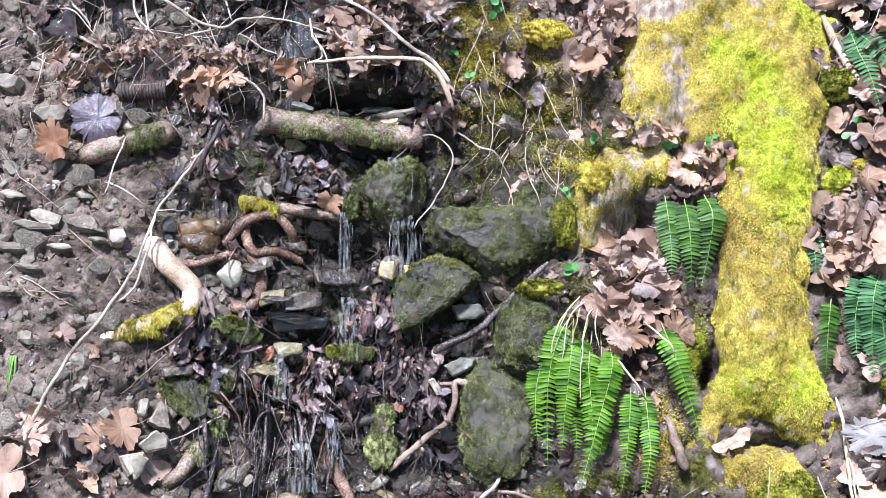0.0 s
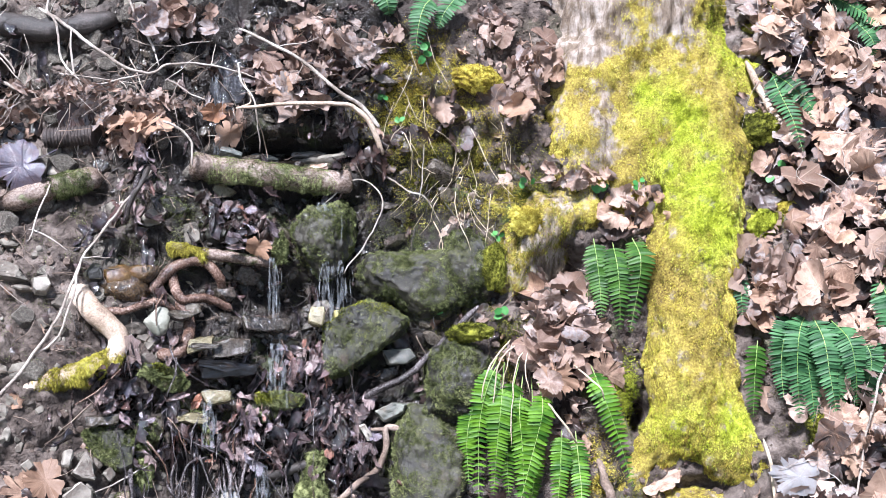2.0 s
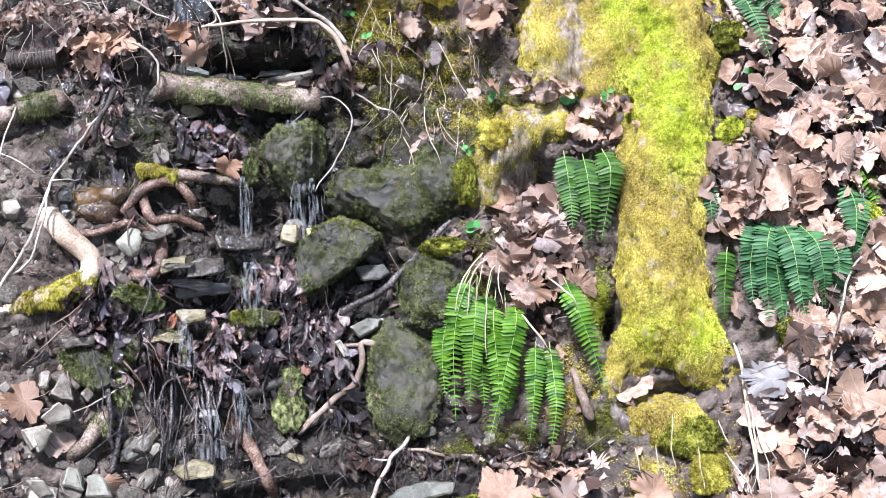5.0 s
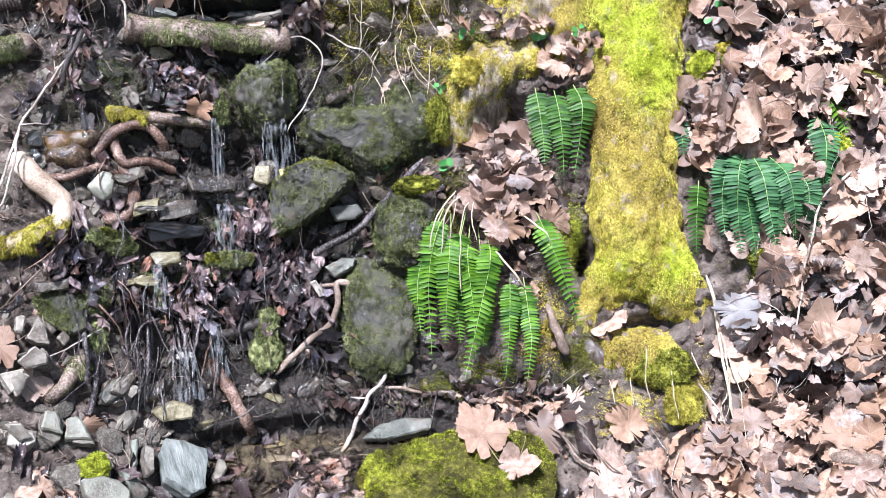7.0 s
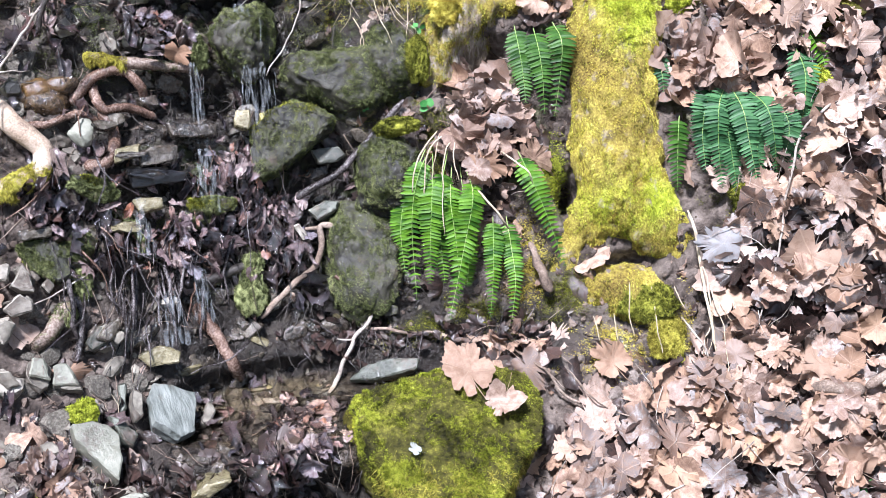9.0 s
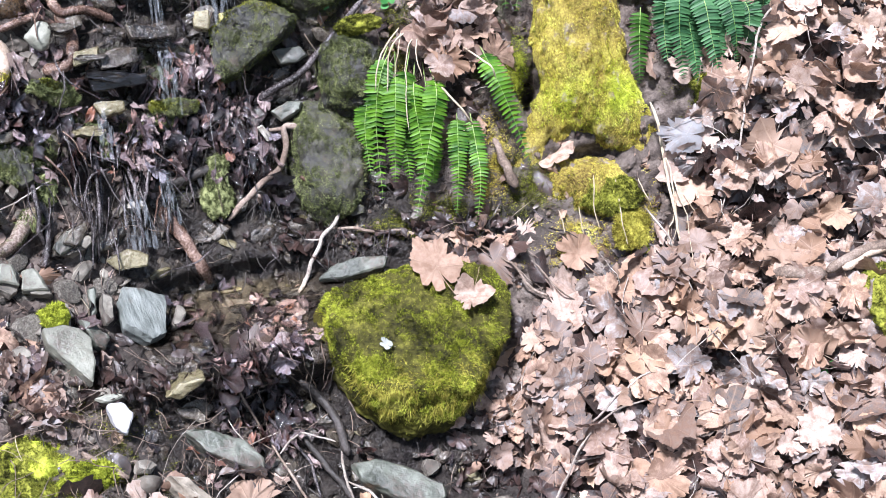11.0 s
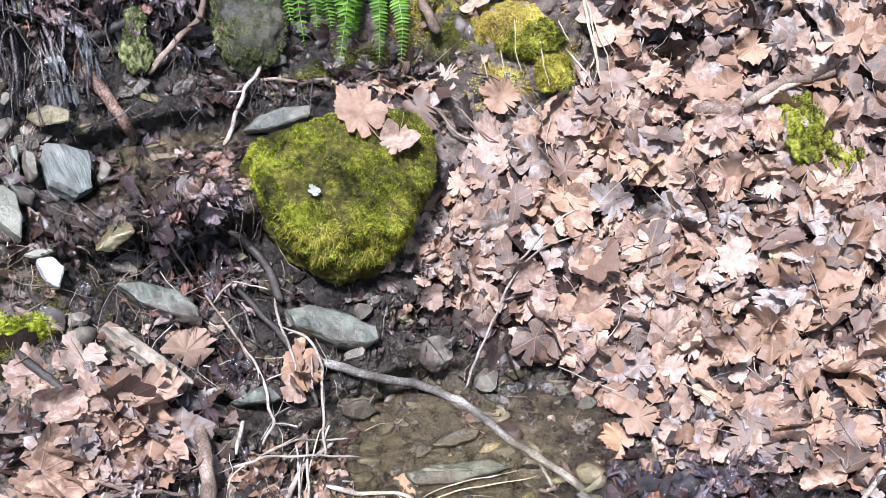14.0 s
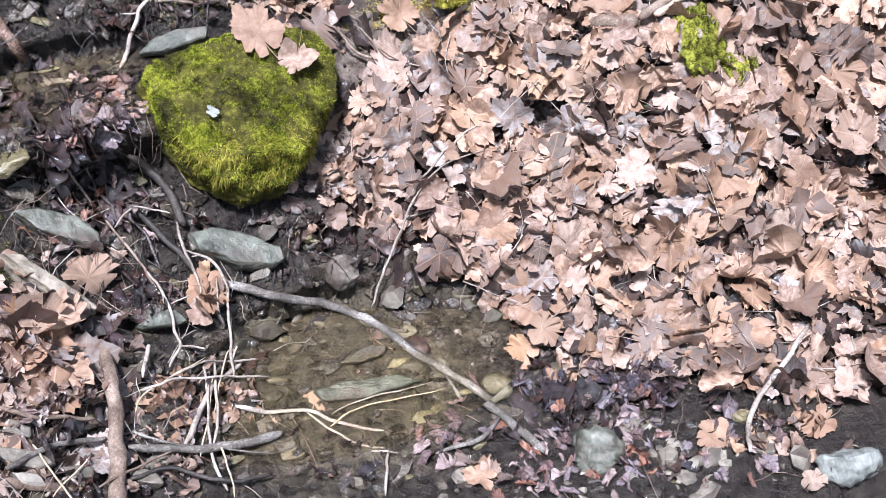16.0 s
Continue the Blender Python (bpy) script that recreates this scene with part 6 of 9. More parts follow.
stick("twig", [(-0.334, -1.449, 0.05), (-0.285, -1.523, 0.05), (-0.250, -1.571, 0.04)], 0.004, 0.0032, TWIG, "pale twig in the rubble", forks=[([(-0.221, -1.513, 0.05), (-0.327, -1.564, 0.04)], 0.005, 0.004)], category="twig", sides=6)
stick("stick", [(-0.410, -1.499, 0.05), (-0.346, -1.535, 0.05), (-0.268, -1.572, 0.04)], 0.012, 0.012, BROWNSTICK, "grey stick across the rubble", sides=8)
stick("stick", [(1.657, -1.614, 0.06), (1.513, -1.690, 0.08), (1.383, -1.763, 0.08), (1.320, -1.833, 0.04)], 0.0072, 0.0072, TWIG, "pale stick leaning on the leaves", sides=8)
stick("twig", [(0.970, -1.015, 0.08), (0.849, -1.025, 0.09), (0.754, -1.095, 0.09), (0.635, -1.246, 0.08), (0.562, -1.392, 0.05)], 0.0024, 0.004, TWIG, "straw-pale stem across the leaf slope", forks=[([(0.709, -1.160, 0.06), (0.924, -1.144, 0.05)], 0.003, 0.002)], category="twig", sides=6)
stick("vine", [(-0.001, -0.853, 0.04), (0.054, -0.914, 0.05), (0.087, -0.980, 0.05), (0.107, -1.068, 0.03)], 0.012, 0.012, DARKSTICK, "black wet twisted vine under the boulder", category="vine", sides=9)
stick("twig", [(-0.178, -0.790, 0.05), (-0.126, -0.948, 0.06), (-0.040, -1.107, 0.06), (0.026, -1.286, 0.05)], 0.003, 0.004, BROWNSTICK, "thin brown twig beside the stream", category="twig", sides=5)
stick("branch", [(-0.548, -0.947, 0.03), (-0.438, -1.023, 0.04)], 0.009, 0.008, BROWNSTICK, "short brown stick on the mossy mound", category="stick")
stick("branch", [(-0.546, -1.049, 0.03), (-0.428, -1.167, 0.04)], 0.012, 0.01, DARKSTICK, "dark stick lying on the mound", category="stick")


for a, path, thick, thin in (
        (1, [(-0.756, 0.170, 0.0), (-0.669, 0.177, 0.02), (-0.596, 0.208, 0.02), (-0.550, 0.187, 0.0)], 0.012, 0.009),
        (2, [(-0.496, -0.161, 0.02), (-0.481, -0.270, 0.04), (-0.488, -0.379, 0.03), (-0.504, -0.471, 0.01)], 0.007, 0.004),
        (3, [(-0.383, -0.171, 0.02), (-0.370, -0.281, 0.04), (-0.377, -0.392, 0.03)], 0.007, 0.004),
        (4, [(-0.235, -0.147, 0.02), (-0.282, -0.198, 0.035), (-0.359, -0.225, 0.03)], 0.009, 0.007),
        (5, [(-0.140, 0.006, 0.02), (-0.155, -0.094, 0.04), (-0.235, -0.163, 0.03)], 0.008, 0.005),
        (6, [(-0.486, -0.149, 0.03), (-0.479, -0.259, 0.05), (-0.503, -0.385, 0.04), (-0.521, -0.493, 0.02)], 0.006, 0.004),
        (7, [(-0.419, -0.230, 0.03), (-0.402, -0.326, 0.05), (-0.377, -0.424, 0.03)], 0.005, 0.003),
        (8, [(-0.633, -0.285, 0.02), (-0.615, -0.363, 0.04), (-0.629, -0.470, 0.02)], 0.012, 0.009),
        (9, [(-0.649, 0.563, 0.05), (-0.661, 0.495, 0.06), (-0.689, 0.425, 0.04)], 0.009, 0.006),
        (10, [(-0.124, -0.907, 0.03), (-0.070, -0.976, 0.05), (-0.003, -1.061, 0.04), (0.021, -1.167, 0.02)], 0.006, 0.004)):
    stick("root", path, thick, thin, HANGROOT if a != 1 else WETROOT, "dark wet root hanging over the ledge", category="root", sides=7, group="hanging roots")


def iron_pipe():
    """A short end of ribbed rusty pipe, sticking out of the bank."""
    a, b = at(-0.922, 0.667, 0.03), at(-0.786, 0.684, 0.03)
    line = [a.lerp(b, i / 60) for i in range(61)]
    vs, fs = tube(line, [0.028 + 0.0025 * math.sin(i * math.tau / 4) for i in range(61)], 16, 0.02)
    single("pipe", mesh_of("pipe", [p - a for p in vs], fs, RUST), Matrix.Translation(a), "dark rusty ribbed pipe end under the leaf pile", "pipe")


iron_pipe()


# ---- ferns ----
def frond_mesh(path, width, pairs, seed, home, bare=0.10):
    """The leaflets and the stalk of one frond along (u, v, lift)."""
    rng = random.Random(seed)
    pts = [BANK @ Vector((u, v, surface(u, v, False) + h)) - home for u, v, h in path]
    line = [Vector(p) for p in spline(pts, 12)]
    n = len(line) - 1
    stalk = tube(line, [0.0018 * (1 - 0.75 * i / n) for i in range(n + 1)], 5, 0)
    verts, faces = [], []
    for k in range(pairs):
        t = bare + (0.995 - bare) * k / (pairs - 1)
        f = t * n
        i = min(int(f), n - 1)
        p = line[i].lerp(line[i + 1], f - i)
        d = (line[min(i + 2, n)] - line[max(i - 1, 0)]).normalized()
        face = (AXIS_W + Vector((0, 0, 0.25)) + Vector(noise.noise_vector(p * 7 + home + Vector((seed, 0, 0)))) * 0.6).normalized()
        side = d.cross(face).normalized()
        face = side.cross(d).normalized()
        size = width * min(1.0, 0.6 + 3.2 * (t - bare)) * ((1 - t) / (1 - bare)) ** 0.55 + 0.004
        for s in (1, -1):
            ln = size * rng.uniform(0.88, 1.08)
            out = (side * s * 0.97 + d * (0.06 + 0.28 * t) + face * rng.uniform(-0.12, 0.16)).normalized()
            half = min(ln * 0.15, 0.0058)
            across = (face.cross(out).normalized() + face * rng.gauss(0, 0.22)).normalized()
            base = len(verts)
            for q, w in ((0.0, 0.45), (0.10, 1.1), (0.35, 1.0), (0.65, 0.84), (0.88, 0.55), (1.0, 0.06)):
                c = p + out * (ln * q) + d * (0.07 * ln * q * q) - face * (0.10 * ln * q * q)
                lift = face * half * 0.35 * w
                verts += [c - across * half * w + lift, c, c + across * half * w + lift]
            for j in range(5):
                a = base + 3 * j
                faces += [(a, a + 1, a + 4, a + 3), (a + 1, a + 2, a + 5, a + 4)]
    return (verts, faces), stalk


def fern(label, fronds, width, pairs, material, seed, bare=0.10):
    home = at(*fronds[0][0])
    ob = thing("fern", label, "fern", Matrix.Translation(home))
    for k, path in enumerate(fronds):
        blade, stalk = frond_mesh(path, width, pairs, seed * 50 + k, home, bare)
        fr = part("frond", mesh_of("frond", *blade, material), ob)
        part("stalk", mesh_of("stalk", *stalk, RACHIS), fr, "pale green stalk")
    return ob


fern("green evergreen fern hanging from the bank beside rocks", [
    [(0.372, 0.065, 0.05), (0.326, -0.015, 0.11), (0.298, -0.144, 0.12), (0.296, -0.366, 0.08)],
    [(0.375, 0.049, 0.05), (0.358, -0.080, 0.12), (0.347, -0.192, 0.12), (0.338, -0.321, 0.09)],
    [(0.429, 0.015, 0.05), (0.412, -0.097, 0.10), (0.420, -0.225, 0.10), (0.421, -0.370, 0.08)],
    [(0.469, -0.001, 0.05), (0.472, -0.098, 0.12), (0.436, -0.242, 0.13), (0.383, -0.431, 0.09)],
    [(0.421, 0.064, 0.05), (0.388, -0.065, 0.08), (0.379, -0.193, 0.08), (0.383, -0.322, 0.06)],
    [(0.356, 0.066, 0.04), (0.290, -0.063, 0.08), (0.266, -0.159, 0.08), (0.270, -0.288, 0.06)],
    [(0.453, 0.015, 0.04), (0.453, -0.130, 0.08), (0.455, -0.258, 0.07), (0.448, -0.338, 0.05)]], 0.044, 31, FERN, 1, 0.22)
fern("small green fern with two narrow hanging fronds", [
    [(0.534, -0.146, 0.06), (0.527, -0.226, 0.09), (0.519, -0.323, 0.09), (0.505, -0.432, 0.06)],
    [(0.574, -0.147, 0.06), (0.581, -0.243, 0.08), (0.582, -0.339, 0.08), (0.565, -0.457, 0.05)]], 0.034, 29, FERN, 2)
fern("single arching green fern frond below a leaf pile", [[(0.617, 0.031, 0.07), (0.648, -0.067, 0.10), (0.686, -0.172, 0.11), (0.728, -0.306, 0.08)]], 0.042, 25, FERN, 3)
fern("green fern in the hollow beside the root, coloured darker for shade", [
    [(0.645, 0.407, 0.05), (0.650, 0.327, 0.09), (0.655, 0.252, 0.09), (0.653, 0.170, 0.07)],
    [(0.700, 0.394, 0.05), (0.702, 0.310, 0.10), (0.707, 0.236, 0.10), (0.708, 0.137, 0.07)],
    [(0.754, 0.402, 0.05), (0.765, 0.327, 0.10), (0.760, 0.243, 0.10), (0.737, 0.128, 0.07)]], 0.046, 22, SHADEFERN, 4)
fern("blue-green fern drooping under a leaf pile on the slope", [
    [(1.218, 0.155, 0.05), (1.173, 0.087, 0.10), (1.165, -0.020, 0.11), (1.178, -0.134, 0.07)],
    [(1.233, 0.153, 0.05), (1.229, 0.062, 0.12), (1.240, -0.039, 0.12), (1.264, -0.141, 0.08)],
    [(1.271, 0.140, 0.05), (1.294, 0.062, 0.11), (1.309, -0.022, 0.11), (1.319, -0.109, 0.08)],
    [(1.422, 0.258, 0.04), (1.420, 0.149, 0.09), (1.401, 0.018, 0.10), (1.357, -0.151, 0.07)],
    [(1.403, 0.168, 0.04), (1.432, 0.065, 0.08), (1.419, -0.034, 0.08), (1.387, -0.097, 0.06)],
    [(1.197, 0.150, 0.04), (1.146, 0.099, 0.08), (1.133, 0.018, 0.09), (1.141, -0.083, 0.06)],
    [(1.256, 0.150, 0.04), (1.265, 0.049, 0.09), (1.269, -0.051, 0.09), (1.282, -0.159, 0.06)],
    [(1.225, 0.146, 0.04), (1.199, 0.042, 0.08), (1.207, -0.059, 0.08), (1.219, -0.151, 0.05)],
    [(1.300, 0.120, 0.04), (1.349, 0.048, 0.09), (1.357, -0.019, 0.09), (1.343, -0.092, 0.07)]], 0.048, 30, BLUEFERN, 5)
fern("thin fern frond hanging beside the mossy root", [[(1.081, 0.085, 0.05), (1.071, 0.019, 0.07), (1.067, -0.056, 0.07), (1.067, -0.122, 0.05)]], 0.04, 18, SHADEFERN, 6)
fern("small blue-green fern frond beside the trunk", [[(1.055, 0.315, 0.03), (1.050, 0.265, 0.06), (1.050, 0.215, 0.06), (1.054, 0.167, 0.04)]], 0.036, 15, BLUEFERN, 7)
fern("blue-green fern over a brown stick", [[(1.216, 0.922, 0.05), (1.222, 0.833, 0.10), (1.236, 0.745, 0.10), (1.256, 0.641, 0.07)], [(1.208, 0.932, 0.05), (1.261, 0.863, 0.09), (1.311, 0.784, 0.09), (1.308, 0.745, 0.07)]], 0.044, 20, BLUEFERN, 8)
fern("blue-green fern high on the leaf slope", [[(1.411, 1.195, 0.05), (1.470, 1.156, 0.08), (1.537, 1.106, 0.09), (1.597, 1.026, 0.06)], [(1.436, 1.175, 0.05), (1.499, 1.095, 0.08), (1.534, 1.025, 0.08), (1.536, 0.985, 0.06)]], 0.044, 20, BLUEFERN, 9)
fern("blue-green fern at the top of the bank", [[(0.182, 1.151, 0.06), (0.156, 1.103, 0.09), (0.138, 1.039, 0.09), (0.129, 0.970, 0.06)], [(0.269, 1.173, 0.05), (0.243, 1.134, 0.08), (0.216, 1.087, 0.08), (0.198, 1.049, 0.06)], [(0.027, 1.181, 0.05), (0.035, 1.145, 0.08), (0.047, 1.109, 0.08), (0.052, 1.082, 0.06)]], 0.045, 18, BLUEFERN, 10)
fern("thin dark fern frond on the upper slope", [[(1.441, 0.334, 0.04), (1.465, 0.272, 0.06), (1.491, 0.211, 0.06), (1.504, 0.159, 0.04)]], 0.036, 15, FERN, 11)


# ---- leaves ----
HALF = ((0, 0.60, 1), (5, 0.52, 0.7), (9, 0.47, 0.4), (13, 0.50, 0.35), (18, 0.43, 0.15), (23, 0.44, 0.15), (29, 0.36, 0), (35, 0.44, 0.25), (39, 0.47, 0.4), (43, 0.46, 0.6), (49, 0.58, 1), (55, 0.49, 0.6), (59, 0.46, 0.4),
        (64, 0.49, 0.35), (71, 0.40, 0.1), (77, 0.40, 0.1), (84, 0.33, 0), (93, 0.39, 0.4), (99, 0.42, 0.7), (108, 0.49, 1), (116, 0.40, 0.6), (124, 0.41, 0.4), (136, 0.33, 0.1), (149, 0.31, 0.1), (166, 0.22, 0))


def leaf_shape(seed, curl=0.5, fold=0.0, rings=(0.34, 0.68, 1.0), petiole=True, skip=1, lobes=1.0):
    """A lobed, toothed leaf about one unit wide, bent and wavy: vertices, faces and how near each vertex is to a vein."""
    rng = random.Random(seed)
    torn = [rng.uniform(0.5, 0.8) if rng.random() < 0.07 else rng.uniform(0.95, 1.05) for _ in range(60)]
    ease = lambda r: 0.48 * (r / 0.48) ** lobes
    out = [(math.radians(a + rng.uniform(-2.5, 2.5)), ease(r) * torn[k], v) for k, (a, r, v) in enumerate(HALF[::skip])]
    out += [(math.pi, 0.10, 1.0)]
    out += [(-math.radians(a + rng.uniform(-2.5, 2.5)), ease(r) * torn[k + 25], v) for k, (a, r, v) in enumerate(HALF[::skip][:0:-1])]
    if petiole and len(rings) > 2:
        fine = []
        for k, (a, r, v) in enumerate(out):
            a2, r2, v2 = out[(k + 1) % len(out)]
            if a2 < a - math.pi:
                a2 += math.tau
            elif a2 > a + math.pi:
                a2 -= math.tau
            fine += [(a, r, v), ((a + a2) / 2, (r + r2) / 2 * rng.uniform(0.93, 1.05), min(v, v2) * 0.8)]
        out = fine
    broad, skew, wob = rng.uniform(0.7, 1.1), rng.uniform(-0.18, 0.18), rng.uniform(0, 60)
    out = [(a, r * (1 + 0.2 * noise.noise(Vector((1.6 * math.cos(a) + wob, 1.6 * math.sin(a), 0)))), v) for a, r, v in out]
    verts, vein, faces = [Vector((0, 0, 0))], [1.0], []
    n = len(out)
    for k in rings:
        for a, r, v in out:
            rr = r * k
            verts.append(Vector((rr * math.sin(a) * broad + skew * rr * math.cos(a), rr * math.cos(a), 0)))
            vein.append(v if k < 1 else v * 0.97)
    for i in range(n):
        j = (i + 1) % n
        faces.append((0, 1 + j, 1 + i))
        for q in range(len(rings) - 1):
            a, b = 1 + q * n, 1 + (q + 1) * n
            faces.append((a + i, a + j, b + j, b + i))
    if petiole:
        vs, fs = tube([Vector((0.0, -0.08, 0.004)), Vector((0.02, -0.25, 0.03)), Vector((0.05, -0.42, 0.03)), Vector((0.12, -0.58, -0.01))], [0.011, 0.008, 0.007, 0.012], 3, 0)
        k = len(verts)
        verts += vs
        vein += [1.0] * len(vs)
        faces += [tuple(i + k for i in f) for f in fs]
    off = Vector((rng.uniform(0, 90), rng.uniform(0, 90), 0))
    turn = rng.uniform(0, math.pi)
    radius = 0.55 / max(curl, 0.05) * rng.uniform(0.7, 1.3)
    ca, sa = math.cos(turn), math.sin(turn)
    side = rng.choice((1, 1, -1))
    for p in verts:
        z = 0.17 * noise.noise(p * 2.2 + off) + (0.07 * noise.noise(p * 4.6 + off) + 0.05 * noise.noise(p * 8 + off)) * min(1.0, (p.length / 0.38) ** 2) + fold * abs(p.x)
        x, y = p.x * ca + p.y * sa, -p.x * sa + p.y * ca
        th = x / radius
        x, z2 = radius * math.sin(th), side * radius * (1 - math.cos(th))
        p.x, p.y, p.z = x * ca - y * sa + 0, x * sa + y * ca, z + z2
    return verts, faces, vein


def leaf_mesh(seed, material, curl=0.5, fold=0.0, size=1.0, lobes=1.0):
    vs, fs, vein = leaf_shape(seed, curl, fold, lobes=lobes)
    me = mesh_of("leaf", [v * size for v in vs], fs, material)
    a = me.attributes.new("vein", "FLOAT", "POINT")
    a.data.foreach_set("value", vein)
    return me


def litter_weight(u, v):
    """How thick the dry leaves lie."""
    edge = float(np.interp(-v, (-1.3, -0.75, -0.2, 0.35, 0.5, 0.6, 0.68, 0.76, 0.9, 1.2, 1.5, 1.62, 1.74, 1.85), (1.1, 1.12, 1.15, 1.13, 1.09, 1.04, 0.86, 0.6, 0.56, 0.62, 0.85, 1.02, 1.35, 2.2)))
    slope = min(1.0, max(0.0, (u - edge) / 0.10))
    heap = 0.0
    for u0, v0, ru, rv, k in ((0.536, 0.063, 0.13, 0.2, 1.0), (1.218, 0.239, 0.17, 0.13, 1.2), (-0.70, 0.74, 0.28, 0.025, 0.6), (-0.242, 0.90, 0.14, 0.07, 0.5), (-0.313, -1.214, 0.22, 0.16, 1.1), (-0.434, -1.302, 0.2, 0.14, 0.7),
                              (0.382, 0.856, 0.10, 0.12, 0.6), (-0.634, 1.058, 0.12, 0.05, 0.5), (0.711, 0.495, 0.07, 0.07, 0.9), (-0.726, -0.694, 0.16, 0.1, 0.5), (-0.925, -0.347, 0.2, 0.1, 0.35), (0.60, -0.56, 0.14, 0.04, 0.7), (0.80, -0.585, 0.10, 0.04, 0.8), (0.196, 0.737, 0.14, 0.2, 0.22), (-0.272, -1.505, 0.4, 0.12, 0.4), (-0.631, -0.828, 0.16, 0.08, 0.4), (-1.075, -0.083, 0.12, 0.2, 0.15)):
        heap = max(heap, k * math.exp(-((u - u0) / ru) ** 2 - ((v - v0) / rv) ** 2))
    return max(slope, heap if heap > 0.12 else 0.02)


def joined_leaves(name, rows, material):
    """Many leaves in one mesh: rows of a shape and a matrix."""
    verts, faces, veins = [], [], []
    for (vs, fs, vein), m in rows:
        k = len(verts)
        verts += [m @ p for p in vs]
        faces += [tuple(i + k for i in f) for f in fs]
        veins += vein
    me = mesh_of(name, verts, faces, material)
    a = me.attributes.new("vein", "FLOAT", "POINT")
    a.data.foreach_set("value", veins)
    return me


def dry_litter():
    rng = random.Random(5)
    hosts = [leaf_mesh(100 + k, LEAF, (0.3, 0.7, 1.3, 0.5, 2.4, 0.3, 1.0)[k % 7], (0, 0.2, -0.15, 0.1)[k % 4], 1.0, (0.75, 0.45, 0.6)[k % 3]) for k in range(24)]
    shapes = [leaf_shape(200 + k, (0.4, 0.9, 1.8, 0.6, 2.8)[k % 5], (0, 0.3, -0.25)[k % 3], (0.55, 1.0), k % 3 == 0, 1, (0.75, 0.4, 0.6)[k % 3]) for k in range(30)]
    small = [leaf_shape(260 + k, (0.9, 1.8, 2.6)[k % 3], (0, 0.3, -0.3)[k % 3], (0.55, 1.0), False, 2, 0.6) for k in range(16)]
    ob = thing("leaf_litter", "thick layer of dry tan and pinkish-brown lobed leaves", "leaves", Matrix.Translation(at(1.0, -1.0)))
    back = ob.matrix_world.inverted()
    top, low = [], []
    placed = 0
    for n in range(13300):
        u, v = rng.uniform(-1.35, 2.3), rng.uniform(-1.9, 1.3)
        w = litter_weight(u, v)
        if rng.random() > w:
            continue
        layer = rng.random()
        size = rng.uniform(0.085, 0.185) if rng.random() > 0.42 else rng.uniform(0.03, 0.085)
        if v > -0.35:
            size *= 0.78
        m = lie(u, v, 0.004 + 0.09 * layer * w, rng.uniform(0, 360), rng.gauss(0, 19 if size > 0.07 else 28), rng.gauss(0, 19 if size > 0.07 else 28)) @ Matrix.Scale(size, 4)
        if placed < 298 and layer > 0.6 and size > 0.08 and u > 0.45 and v < -0.4:
            part("leaf", hosts[placed % len(hosts)], ob, m=back @ m)
            placed += 1
        else:
            # lower leaves take the dark colour: gap shade painted into the layer
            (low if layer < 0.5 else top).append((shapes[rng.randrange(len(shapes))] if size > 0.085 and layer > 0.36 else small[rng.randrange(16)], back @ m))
    for n in range(2300):
        u, v = rng.uniform(-1.35, 1.6), rng.uniform(-1.8, 1.3)
        if litter_weight(u, v) > 0.4 or rng.random() < 0.6 * float(wetness(u, v)):
            continue
        size = rng.uniform(0.012, 0.05)
        m = lie(u, v, 0.004 + 0.01 * rng.random(), rng.uniform(0, 360), rng.gauss(0, 25), rng.gauss(0, 25)) @ Matrix.Diagonal((size * rng.uniform(0.3, 1), size, size, 1))
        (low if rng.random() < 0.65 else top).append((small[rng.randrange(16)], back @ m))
    for n in range(1500):
        u, v = (rng.uniform(2.2, 4.6) if rng.random() < 0.75 else rng.uniform(-3.6, -1.3)), rng.uniform(-1.95, 1.3)
        if rng.random() > 1.1 - max(u - 2.2, -1.3 - u) / 2.4:
            continue
        m = lie(u, v, 0.03 * rng.random(), rng.uniform(0, 360), rng.gauss(0, 22), rng.gauss(0, 22)) @ Matrix.Scale(rng.uniform(0.08, 0.18), 4)
        (low if rng.random() < 0.4 else top).append((small[rng.randrange(16)], back @ m))
    part("leaf_layer", joined_leaves("leaf_layer", top, LEAF), ob, "loose dry leaves", kind="stuff")
    part("leaf_mat", joined_leaves("leaf_mat", low, DAMPSHADELEAF), ob, "damp leaves under the dry ones, darkened for shaded gaps", kind="stuff")


